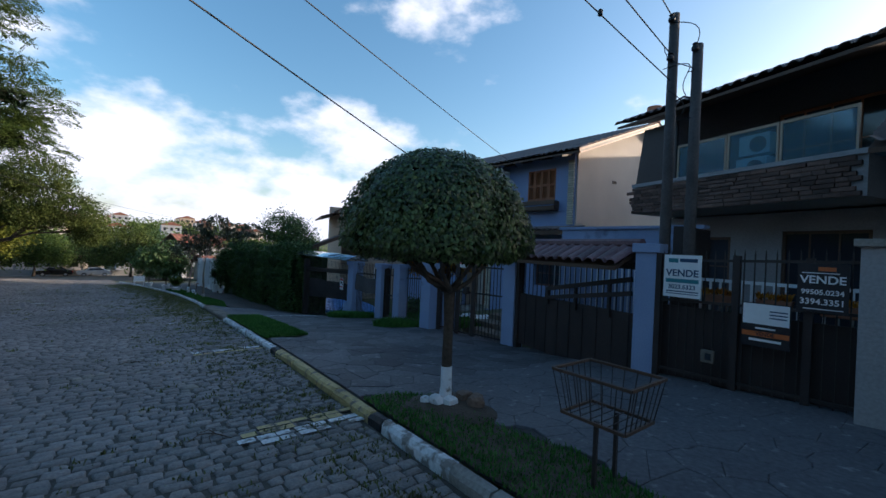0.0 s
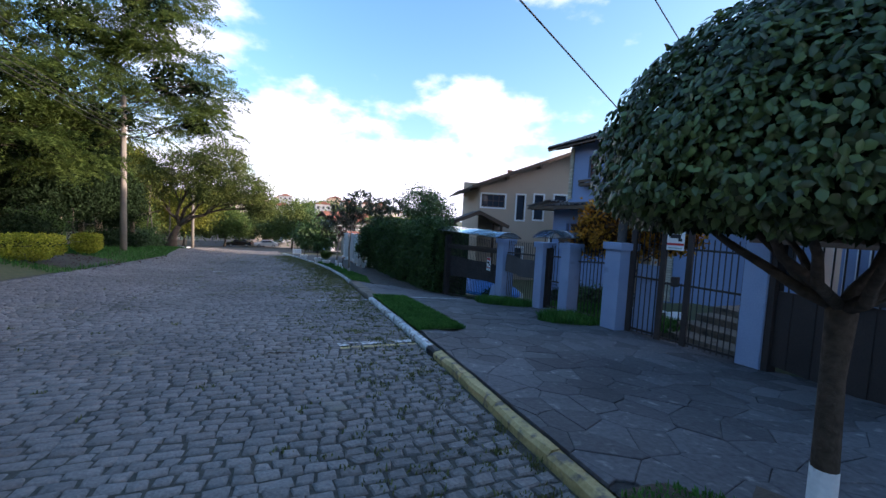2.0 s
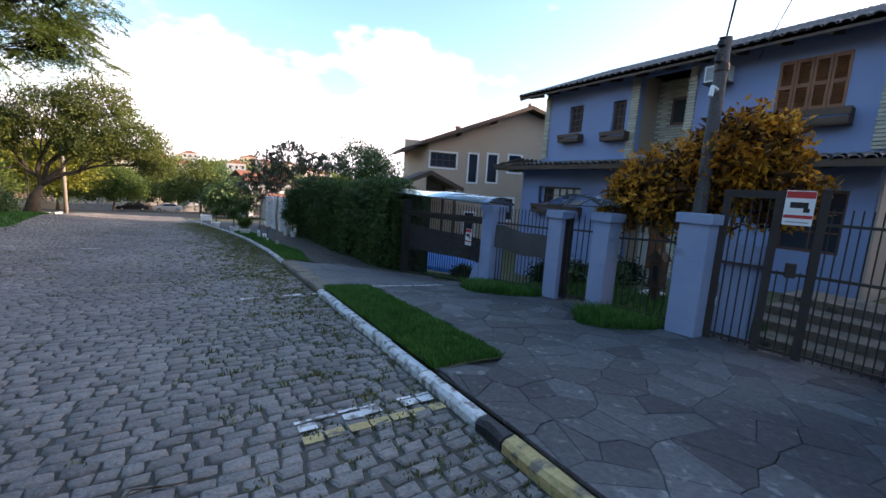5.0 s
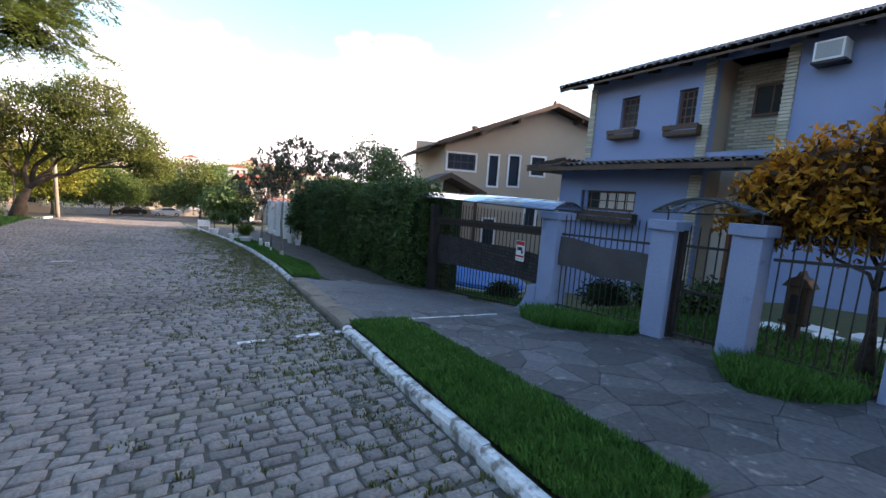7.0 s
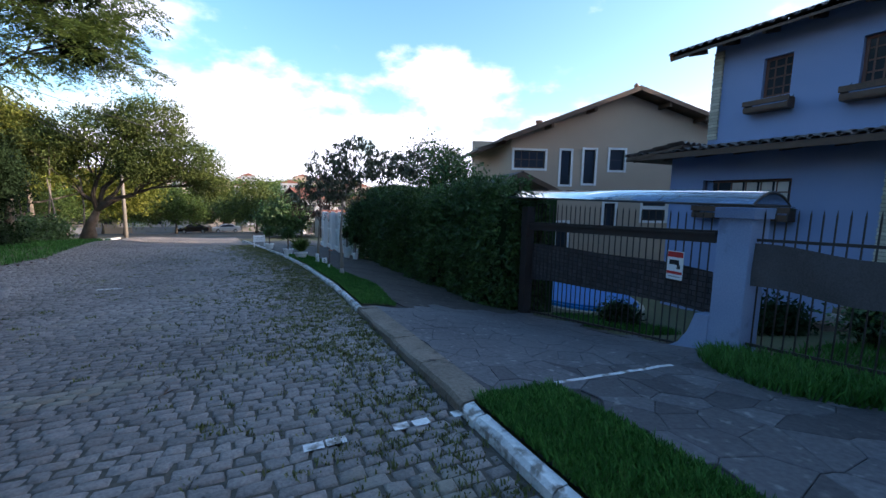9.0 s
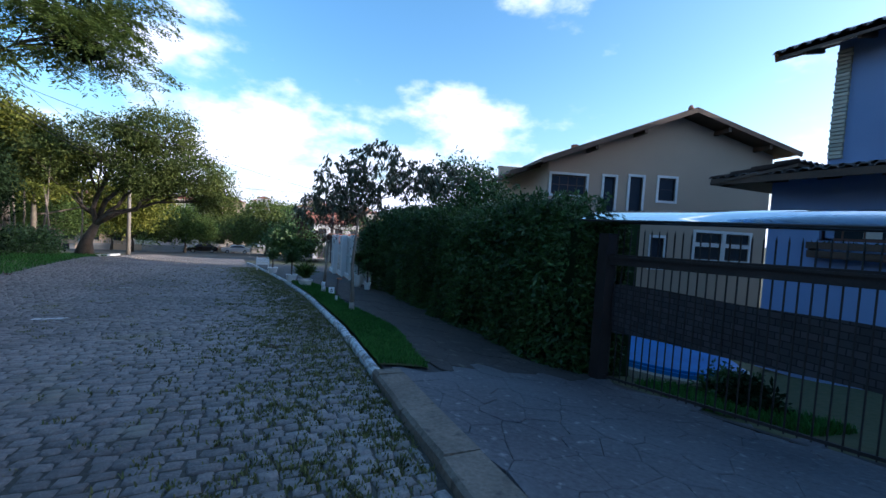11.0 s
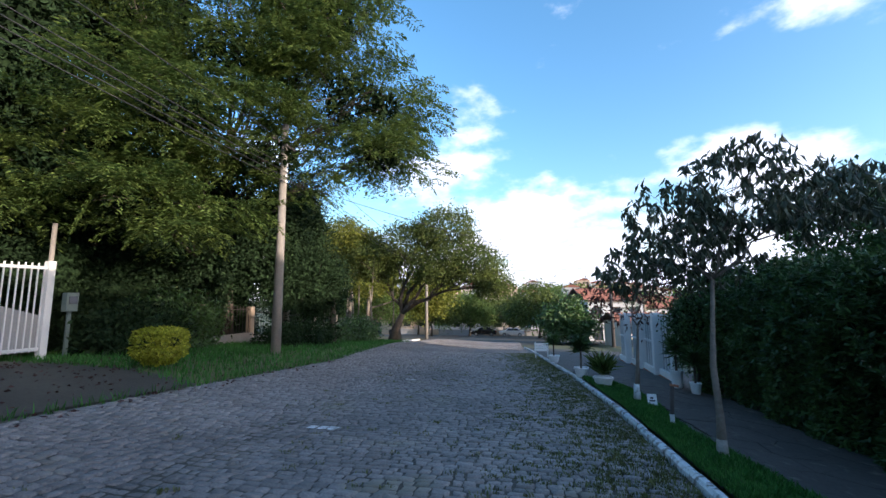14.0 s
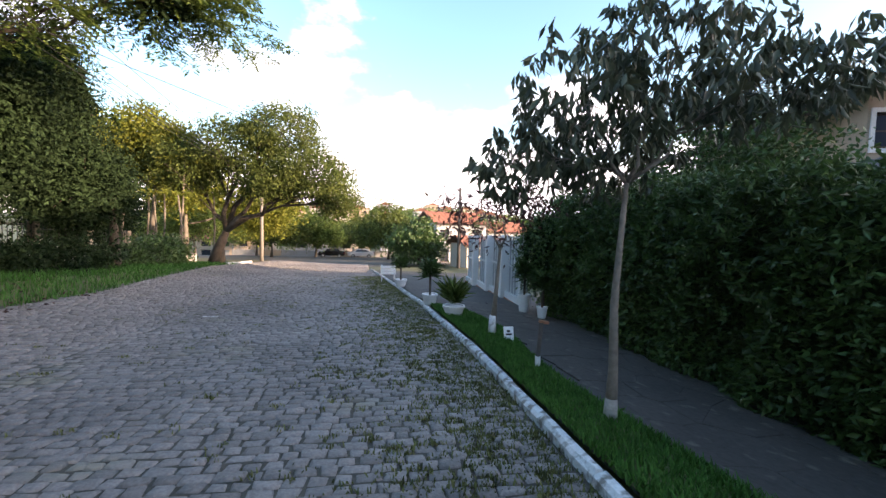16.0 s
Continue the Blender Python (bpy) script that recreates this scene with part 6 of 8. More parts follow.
def ovate(name, P, D, length, width, material, parent, label, seed):
    """Broad drooping leaves whose faces look outwards: six corners and a folded midrib each."""
    g = np.random.default_rng(seed)
    n = len(P)
    nor = D / (np.linalg.norm(D, axis=1)[:, None] + 1e-9) + g.normal(size=(n, 3)) * 0.38 + [0, 0, 0.25]
    nor /= np.linalg.norm(nor, axis=1)[:, None]
    d = np.array([0, 0, -1.0]) + D * 0.35 + g.normal(size=(n, 3)) * 0.55
    d -= nor * (d * nor).sum(1)[:, None]
    d /= np.linalg.norm(d, axis=1)[:, None] + 1e-9
    side = np.cross(nor, d)
    L = length * g.uniform(0.6, 1.25, n)[:, None]
    W = width * g.uniform(0.7, 1.2, n)[:, None] / 2
    lift = -0.28 * W
    V = np.stack([P, P + d * L * 0.28 + side * W + nor * lift, P + d * L * 0.62 + side * W * 0.85 + nor * lift, P + d * L - nor * L * 0.10, P + d * L * 0.62 - side * W * 0.85 + nor * lift, P + d * L * 0.28 - side * W + nor * lift, P + d * L * 0.45 + nor * 0.02 * L], axis=1)
    F = np.array([(0, 6, 1), (1, 6, 2), (2, 6, 3), (3, 6, 4), (4, 6, 5), (5, 6, 0)])
    return raw(name, V.reshape(-1, 3), (F[None] + 7 * np.arange(n)[:, None, None]).reshape(-1, 3), material, parent, label)


p, d = mushroom(27000, lambda n: npg.uniform(0.93, 1.03, n) + 0.0)
ovate("crown", p, d, 0.046, 0.030, M["clip_leaf"], t1, "dense green crown of broad drooping leaves", 5)
# darker leaf colour puts shade into the inside of the crown
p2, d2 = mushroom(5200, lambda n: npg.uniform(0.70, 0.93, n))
ovate("inner_growth", p2, d2, 0.085, 0.055, M["dark_shade_leaf"], t1, "inner leaves coloured dark for shade", 6)

# bare soil round its foot
vs, fs = [(ct[0] + 0.1, ct[1] - 0.05, z0 + 0.075)], []
for r_, h_ in ((0.25, 0.06), (0.42, 0.035), (0.55, -0.01)):
    for i in range(20):
        a = 2 * math.pi * i / 20
        k_ = 1 + 0.16 * math.sin(3 * a) + 0.1 * math.sin(7 * a + 1)
        x, y = ct[0] + 0.02 + r_ * 0.92 * k_ * math.cos(a), ct[1] - 0.08 + r_ * 1.15 * k_ * math.sin(a)
        x = max(x, kerb_x(y) + 0.16)
        vs.append((x, y, pave_z(x, y) + h_ + 0.008 * math.sin(9 * a)))
fs = [(0, 1 + i, 1 + (i + 1) % 20) for i in range(20)] + [q for j in range(2) for i in range(20) for q in ((1 + 20 * j + i, 21 + 20 * j + i, 21 + 20 * j + (i + 1) % 20), (1 + 20 * j + i, 21 + 20 * j + (i + 1) % 20, 1 + 20 * j + (i + 1) % 20))]
raw("tree_pit", vs, fs, M["pit_soil"], label="bare brown soil round the foot of the clipped tree", kind="structure", smooth=True)

# stones round its foot
for i, (dx, dy, s, m, lab) in enumerate(((-0.14, -0.05, 0.10, "limewash", "white painted stone"), (-0.04, -0.15, 0.09, "limewash", "white painted stone"), (-0.2, 0.05, 0.07, "limewash", "white painted stone"), (0.2, -0.10, 0.10, "rock", "brown broken stone"), (0.16, -0.34, 0.11, "rock", "brown broken stone"), (0.3, -0.2, 0.08, "rock", "brown broken stone"))):
    x, y = ct[0] + dx, ct[1] + dy
    bm = bmesh.new()
    bmesh.ops.create_icosphere(bm, subdivisions=2, radius=s)
    for vv in bm.verts:
        vv.co *= 1 + 0.5 * noise.noise(vv.co * 8 + Vector((i * 3.1, 0, 0)))
        vv.co = Vector((max(-0.8 * s, min(0.75 * s, vv.co.x * 0.9)), max(-0.7 * s, min(0.8 * s, vv.co.y)), min(0.62 * s, vv.co.z * 0.8)))
    me = bpy.data.meshes.new("stone")
    bm.to_mesh(me)
    bm.free()
    me.materials.append(M[m])
    o = new("stone", me)
    o.location = (x, y, pave_z(x, y) + s * 0.4 + 0.045)
    tagged(o, lab + " at the foot of a street tree", "stone", "stones round the tree")

# long-leaved young street tree
lt = (3.23, 22.05)
zl = pave_z(*lt)
o = tree("street_tree", (*lt, zl), [(3.23, 22.05, zl - 0.05), (3.24, 22.06, zl + 0.5), (3.20, 22.03, zl + 1.1), (3.24, 22.06, 0.35), (3.30, 22.10, 1.0)],
         [((2.9, 22.2, 1.7), (0.75, 0.8, 0.75), 0.22), ((3.7, 22.0, 2.2), (0.8, 0.8, 0.65), 0.24), ((4.6, 22.1, 2.0), (0.75, 0.8, 0.5), 0.18), ((2.3, 22.3, 1.2), (0.4, 0.6, 0.35), 0.08), ((3.4, 22.6, 1.4), (0.7, 0.8, 0.5), 0.14), ((5.3, 22.2, 2.2), (0.6, 0.8, 0.4), 0.14)],
         ("bunch", 4700, 0.150, 0.048, "purplegreen", 1.5), "young street tree with long drooping dark leaves and a greyed foot", 31, "barklight", n_sub=20, r0=0.050, twig=0.11)
B().tube([(3.23, 22.05, zl - 0.03), (3.233, 22.053, zl + 0.22)], [0.072, 0.0555], 12).done("limewashed_foot", M["concrete"], o, smooth=True)
o = tree("street_tree", (3.05, 25.6, pave_z(3.05, 25.6)), [(3.05, 25.6, -1.4), (3.1, 25.6, -0.6), (3.15, 25.6, 0.2)],
         [((2.8, 25.7, 0.9), (0.7, 0.7, 0.7), 0.5), ((3.5, 25.6, 1.2), (0.7, 0.7, 0.7), 0.5)], ("clump", 800, 0.14, 0.04, "purple", 0.8), "thin half-bare street tree with brown leaves", 37, "barklight", n_sub=12, r0=0.05, twig=0.12)
B().tube([(3.05, 25.6, -1.36), (3.06, 25.6, -1.0)], [0.075, 0.06], 10).done("limewashed_foot", M["limewash"], o, smooth=True)

# broad tree by the near boundary wall, its unseen crown added to shade pavement
zt0 = pave_z(5.0, -4.6)
tree("street_tree", (5.0, -4.6, zt0), [(5.0, -4.6, zt0 - 0.1), (5.05, -4.5, 1.6), (5.0, -4.3, 3.2)],
     [((5.2, -1.9, 4.9), (2.7, 2.1, 1.3), 0.35), ((3.6, -4.2, 6.0), (2.0, 2.0, 1.4), 0.25), ((6.6, -4.6, 6.4), (2.2, 2.4, 1.5), 0.25), ((5.2, -3.4, 7.4), (1.8, 1.8, 1.0), 0.15)],
     ("clump", 24000, 0.17, 0.08, "hedge_leaf", 0.2), "broad dark green tree, out of view, hung over the pavement to shade it", 39, r0=0.2, twig=0.26, core=("dark_shade_leaf", 0.9, 9000, 0.36, 0.18))

# orange croton behind the fence
# core leaves are red-brown, darkened further as shade inside the shrub
cr_ = tree("croton_shrub", (7.15, 9.0, pz(9)), [(7.15, 9.0, pz(9)), (7.15, 9.0, 0.0), (7.2, 9.05, 0.5)],
     [((7.2, 9.2, 1.6), (0.75, 1.15, 0.75), 0.40), ((7.2, 8.5, 2.1), (0.7, 0.75, 0.7), 0.32), ((7.2, 10.0, 1.35), (0.6, 0.7, 0.5), 0.18), ((7.25, 7.95, 1.6), (0.5, 0.4, 0.55), 0.10)],
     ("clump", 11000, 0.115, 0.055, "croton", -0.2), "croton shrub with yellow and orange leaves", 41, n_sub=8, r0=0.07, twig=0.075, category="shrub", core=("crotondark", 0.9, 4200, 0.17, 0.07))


# the tall clipped hedge
def hedge(name, y0, y1, xf, top, n, lm, seed, label, depth=1.2):
    npg = np.random.default_rng(seed)
    o = thing(name, (xf(y0) + depth / 2, (y0 + y1) / 2, pave_z(FENCE_X, (y0 + y1) / 2)), label, "hedge")
    vs, fs = [], []
    ny = int((y1 - y0) / 0.5)
    for j in range(ny + 1):
        y = y0 + (y1 - y0) * j / ny
        zb_ = pave_z(FENCE_X, y) - 0.3
        zt_ = top(y) - 0.12
        x = xf(y) + 0.32
        vs += [(x + 0.05, y, zb_), (x, y, zb_ + 0.5), (x, y, zt_ - 0.2), (x + 0.25, y, zt_), (x + depth, y, zt_), (x + depth, y, zb_)]
    for j in range(ny):
        fs += [(6 * j + k, 6 * j + k + 1, 6 * j + 7 + k, 6 * j + 6 + k) for k in range(5)]
    # dark sheet behind the leaves, painted as the hedge's inner shade
    raw("core", vs, fs, M["dark_shade_leaf"], o, "inner growth coloured dark for shade")
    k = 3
    B().add([vs[i] for i in range(6)], [(0, 1, 2, 3, 4, 5)]).done("core", M["dark_shade_leaf"], o)
    y = npg.uniform(y0, y1, n)
    t = npg.uniform(0, 1.3, n)
    P, D = np.zeros((n, 3)), np.zeros((n, 3))
    for i in range(n):
        zt_ = top(y[i])
        zb_ = pave_z(FENCE_X, y[i]) + 0.02
        w = 0.12 * math.sin(1.9 * y[i] + 1.5 * t[i]) + 0.10 * math.sin(4.3 * y[i] + 3 * t[i]) + 0.05 * math.sin(9 * t[i] + y[i])
        if t[i] < 1:
            s = t[i]
            P[i] = (xf(y[i]) + w + 0.22 * s ** 6 + npg.uniform(-0.02, 0.12), y[i], zb_ + (zt_ - zb_) * s)
            D[i] = (-1, 0, 0.2)
        else:
            P[i] = (xf(y[i]) + 0.2 + (t[i] - 1) / 0.3 * depth, y[i], zt_ + w * 0.8 + npg.uniform(-0.08, 0.05))
            D[i] = (0, 0, 1)
    m = n // 9
    E_ = np.zeros((m, 3))
    for i in range(m):
        s = npg.uniform(0, 1)
        zt_, zb_ = top(y0), pave_z(FENCE_X, y0)
        E_[i] = (xf(y0) + npg.uniform(0.1, depth), y0 + npg.uniform(-0.08, 0.06), zb_ + (zt_ - zb_) * s)
    P, D = np.concatenate([P, E_]), np.concatenate([D, np.tile([0, -1, 0.2], (m, 1))])
    leaf_mesh("foliage", P, D + npg.normal(size=P.shape) * 0.75, 0.125, 0.056, M[lm], o, droop=0.4, seed=seed)
    return o


hedge("hedge", 17.95, 30.2, lambda y: pl(y, ((17.9, 6.05), (19, 5.8), (24, 5.7), (30, 5.75))), lambda y: pl(y, ((17.9, 1.30), (19.0, 1.34), (20.5, 1.17), (22.5, 1.08), (26, 1.26), (30.2, 1.12))) + 0.05 * math.sin(2.3 * y), 36000, "hedge_leaf", 51, "tall clipped dark green hedge along the pavement")
tree("garden_tree", (8.6, 27.2, -2.2), [(8.6, 27.2, -2.4), (8.6, 27.2, 0.0), (8.6, 27.2, 0.7)], [((8.5, 27.4, 2.5), (1.4, 1.6, 1.1), 0.6), ((8.9, 26.0, 2.0), (1.2, 1.3, 0.9), 0.4)], ("clump", 8000, 0.14, 0.07, "hedge_leaf", 0.2), "rounded dense green garden tree behind the hedge", 53, r0=0.14, twig=0.2)

tree("garden_shrub", (5.6, 29.6, pave_z(5.6, 29.6)), [(5.6, 29.6, pave_z(5.6, 29.6) - 0.05), (5.6, 29.6, -1.2), (5.6, 29.6, -0.6)], [((5.55, 29.6, -0.1), (0.62, 0.9, 1.25), 1.0)], ("clump", 6500, 0.11, 0.05, "hedge_leaf", 0.2), "dark leafy shrub at the lower end of the hedge", 57, r0=0.05, category="shrub", twig=0.14, core=("dark_shade_leaf", 0.75, 2500, 0.2, 0.1))

# loose sprigs standing out of the hedge
npg = np.random.default_rng(59)
hp, hd = [], []
for _ in range(900):
    y = npg.uniform(18.0, 30.0)
    x0 = pl(y, ((17.9, 6.05), (19, 5.8), (24, 5.7), (30, 5.75))) - 0.02
    topz = pl(y, ((17.9, 1.30), (19.0, 1.34), (20.5, 1.17), (22.5, 1.08), (26, 1.26), (30.2, 1.12)))
    on_top = npg.uniform() < 0.55
    c = np.array([x0 + npg.uniform(0, 1.0), y, topz]) if on_top else np.array([x0, y, npg.uniform(-0.6, topz)])
    w = np.array([npg.normal() * 0.4 - 0.2, npg.normal() * 0.4, 1.0]) if on_top else np.array([-1.0, npg.normal() * 0.5, npg.uniform(0.2, 1.0)])
    w /= np.linalg.norm(w)
    for k in range(14):
        hp.append(c + w * npg.uniform(0, 0.34))
        hd.append(w * 0.5 + npg.normal(size=3) * 0.7)
leaf_mesh("hedge_sprigs", hp, hd, 0.11, 0.045, M["hedge_leaf"], None, "loose leafy shoots standing out of the hedge", seed=60, category="shoots", kind="stuff")

# ---- the far side of the street ----
# great feathery tree
tree("feathery_tree", (-14.0, 32.5, road_z(-14.0, 32.5)), [(-14.0, 32.5, -1.4), (-13.8, 32.2, 1.5), (-12.6, 31.6, 4.6)],
     [((-6.0, 31.0, 8.8), (2.8, 3.4, 2.2), 0.12), ((-6.9, 30.0, 12.0), (3.0, 3.4, 2.2), 0.13), ((-9.5, 30.0, 15.0), (3.6, 3.6, 2.0), 0.13), ((-10.5, 27.0, 7.2), (3.4, 3.0, 1.8), 0.13),
      ((-12.5, 25.0, 4.6), (3.2, 2.4, 1.5), 0.10), ((-10.0, 29.0, 10.5), (3.0, 3.2, 2.2), 0.12), ((-14.5, 28.0, 9.0), (3.6, 3.4, 2.8), 0.12), ((-8.3, 29.0, 6.0), (2.4, 2.2, 1.2), 0.06), ((-10.3, 26.0, 3.6), (2.6, 1.6, 0.9), 0.06), ((-14, 27, 13), (3.5, 3.5, 2.5), 0.08), ((-4.8, 31.0, 6.4), (1.5, 1.9, 1.0), 0.045), ((-4.5, 30.6, 8.4), (1.3, 1.7, 0.9), 0.03)],
     ("spray", 215000, 0.150, 0.055, "feather", 0.1), "great feathery-leaved tree leaning over the street", 61, r0=0.36, n_sub=16, twig=0.52, core=("dark_shade_leaf", 0.45, 4500, 0.34, 0.16))
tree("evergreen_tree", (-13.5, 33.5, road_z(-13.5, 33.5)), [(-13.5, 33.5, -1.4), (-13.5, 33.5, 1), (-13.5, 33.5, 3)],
     [((-13.0, 31.5, 3.6), (2.4, 2.2, 3.4), 0.3), ((-11.2, 33.5, 3.6), (1.8, 2.0, 3.4), 0.3), ((-15.5, 30, 4.5), (3.0, 2.5, 3.5), 0.4)], ("clump", 34000, 0.19, 0.085, "dark_shade_leaf", 0.3), "dense dark evergreen tree under a taller one", 63, r0=0.25, twig=0.3, core=("dark_shade_leaf", 0.75, 9000, 0.4, 0.2))
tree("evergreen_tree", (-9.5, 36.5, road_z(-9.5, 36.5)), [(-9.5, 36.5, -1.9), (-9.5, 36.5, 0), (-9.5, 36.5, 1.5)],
     [((-10.2, 36.0, 1.7), (1.6, 1.9, 2.0), 0.4), ((-11.8, 36.5, 4.6), (1.9, 2.0, 3.4), 0.6)], ("clump", 26000, 0.16, 0.07, "dark_shade_leaf", 0.3), "dense dark bluish evergreen tree", 67, r0=0.2, twig=0.28, core=("dark_shade_leaf", 0.75, 6000, 0.4, 0.2))
# leaning street tree by the bend
tree("leaning_tree", (-9.24, 45.75, road_z(-9.2, 45.75)), [(-9.24, 45.75, -2.4), (-9.1, 45.7, -1.3), (-8.6, 45.6, -0.2)],
     [((-3.2, 45.2, 3.4), (2.6, 2.6, 1.5), 0.2), ((-5.2, 45.4, 5.9), (2.4, 2.6, 1.7), 0.2), ((-8.0, 45.6, 5.0), (2.4, 2.6, 1.6), 0.18), ((-10.8, 45.6, 3.7), (2.3, 2.4, 1.5), 0.16), ((-5.6, 45, 3.0), (2.4, 2.4, 1.2), 0.16), ((-1.8, 45.4, 1.8), (1.4, 1.6, 1.0), 0.10)],
     ("clump", 42000, 0.20, 0.09, "sunleaf", 0.2), "leaning broad street tree with a crooked dark trunk", 71, r0=0.44, n_sub=10, twig=0.26)
# trees behind it, yellow-green leaves toned golden for low sun
tree("sun_toned_tree", (-13.5, 47, -2.1), [(-13.5, 47, -2.3), (-13.4, 46.8, 0.5), (-13.2, 46.8, 2.4)], [((-14.0, 46.8, 5.2), (2.0, 2.2, 2.2), 0.4), ((-12.2, 46.6, 4.6), (1.8, 2.2, 1.8), 0.3), ((-15.8, 46, 4.4), (1.8, 2.2, 2.2), 0.3)], ("clump", 20000, 0.26, 0.12, "yellowleaf", 0.2), "tall yellow-green garden tree, toned golden for low sun", 73, "barklight", r0=0.2, twig=0.32)
tree("sun_toned_tree", (-16.5, 58, -3.2), [(-16.5, 58, -3.4), (-16.5, 58, 0), (-16.5, 58, 2)], [((-16.5, 58, 4.0), (4, 4, 3.0), 0.5), ((-10.5, 60, 1.6), (3.6, 3.6, 2.4), 0.5)], ("clump", 16000, 0.36, 0.17, "yellowleaf", 0.2), "yellow-green garden tree, toned golden for low sun", 77, "barklight", r0=0.25, twig=0.5)
for i, (x, y, rr_, h, m) in enumerate(((-9.5, 84, 3.6, 1.2, "feather"), (1.6, 76, 3.9, 1.0, "sunleaf"), (4.4, 58, 1.9, 0.2, "hedge_leaf"), (-15, 80, 4.2, 2.0, "sunleaf"), (5, 91, 4.0, 1.0, "hedge_leaf"), (-21, 70, 4.4, 3, "feather"), (-3.5, 92, 3.6, 1, "sunleaf"), (-20, 90, 4.5, 2, "feather"), (12, 84, 4.2, 1, "feather"))):
    zz = far_z(x, y) if y > 60 else base_z(y)
    tree("street_tree", (x, y, zz), [(x, y, zz - 0.2), (x + 0.1, y, zz + 1.2), (x, y, zz + 2.0)], [((x - 0.6, y, zz + rr_ * 1.15), (rr_, rr_, rr_ * 0.6), 0.4), ((x + rr_ * 0.5, y, zz + rr_ * 0.95), (rr_ * 0.8, rr_ * 0.8, rr_ * 0.45), 0.3), ((x + 0.2, y + 0.5, zz + rr_ * 1.6), (rr_ * 0.6, rr_ * 0.6, rr_ * 0.4), 0.15), ((x - rr_ * 0.8, y, zz + rr_ * 0.85), (rr_ * 0.6, rr_ * 0.6, rr_ * 0.35), 0.15)],
         ("clump", 9000, 0.36, 0.17, m, 0.2), "round-crowned tree at the foot of the street", 80 + i, r0=0.18, twig=0.52, group="trees at the foot of the street")
# verge shrubs
for i, (x, y, rx, rz, m, lab) in enumerate(((-7.6, 24.3, 0.45, 0.34, "bushyellow", "small clipped yellow-green bush on the verge"), (-7.35, 19.45, 0.75, 0.34, "bushyellow", "clipped yellow-green bush on the verge"), (-9.4, 20.0, 0.7, 0.65, "dark_shade_leaf", "dark green clipped bush on the verge"))):
    zz = road_z(x, y)
    tree("verge_bush", (x, y, zz), [(x, y, zz - 0.05), (x, y, zz + 0.15), (x, y, zz + 0.3)], [((x, y, zz + rz + 0.22), (rx, rx, rz), 0.8), ((x, y, zz + rz * 0.5 + 0.1), (rx * 0.6, rx * 0.6, rz * 0.5), 0.2)], ("block", 5200, 0.08, 0.045, m, 0.0), lab, 90 + i, r0=0.04, category="bush", twig=0.1)
und = [((-11.0, 26.5, -0.2), (1.4, 1.6, 0.9), 0.3), ((-11.2, 28.5, 0.0), (1.2, 1.8, 1.0), 0.3), ((-9.6, 33.5, -0.9), (1.4, 2.5, 0.6), 0.2), ((-10.0, 40.0, -1.2), (1.5, 2.5, 0.9), 0.2)]
# alternate shrubs take the near-black leaf, as shade under the canopy
for i, (c, r, s) in enumerate(und):
    zz = road_z(c[0], c[1])
    tree("undergrowth_shrub", (c[0], c[1], zz), [(c[0], c[1], zz - 0.05), (c[0], c[1], zz + 0.2), (c[0], c[1], zz + 0.4)], [(c, r, 1.0)], ("clump", 5000, 0.19, 0.085, "hedge_leaf" if i % 2 else "dark_shade_leaf", 0.2), "leafy green shrub at the edge of the verge", 100 + i, r0=0.05, category="shrub", twig=0.2)

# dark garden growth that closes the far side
# trees at y 10, 0 and -11 are unseen, added to block sky
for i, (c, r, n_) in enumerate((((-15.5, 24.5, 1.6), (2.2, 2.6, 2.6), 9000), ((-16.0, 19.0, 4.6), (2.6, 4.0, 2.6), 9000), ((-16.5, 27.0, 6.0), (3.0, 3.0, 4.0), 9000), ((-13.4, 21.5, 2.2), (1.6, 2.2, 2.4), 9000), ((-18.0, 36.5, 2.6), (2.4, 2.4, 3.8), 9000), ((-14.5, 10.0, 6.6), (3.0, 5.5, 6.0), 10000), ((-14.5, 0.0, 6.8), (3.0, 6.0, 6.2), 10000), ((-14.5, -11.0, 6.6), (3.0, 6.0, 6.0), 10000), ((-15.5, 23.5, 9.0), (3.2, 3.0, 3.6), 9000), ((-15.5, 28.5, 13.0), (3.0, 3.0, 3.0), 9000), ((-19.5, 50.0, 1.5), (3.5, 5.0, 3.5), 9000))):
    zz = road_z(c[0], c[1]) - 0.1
    tree("garden_tree", (c[0], c[1], zz), [(c[0], c[1], zz), (c[0] + 0.1, c[1], zz + 1.0), (c[0], c[1], max(zz + 1.6, c[2] - r[2] * 0.5))], [(c, r, 1.0)], ("clump", n_ * 2, 0.22, 0.10, "dark_shade_leaf", 0.3), "dense dark far-side tree, some unseen and added to block sky", 120 + i, r0=0.16, n_sub=12, twig=0.34, group="dark garden trees", core=("dark_shade_leaf", 0.8, 5000, 0.5, 0.26))

# slender pale stems among the sun-toned trees
g = random.Random(15)
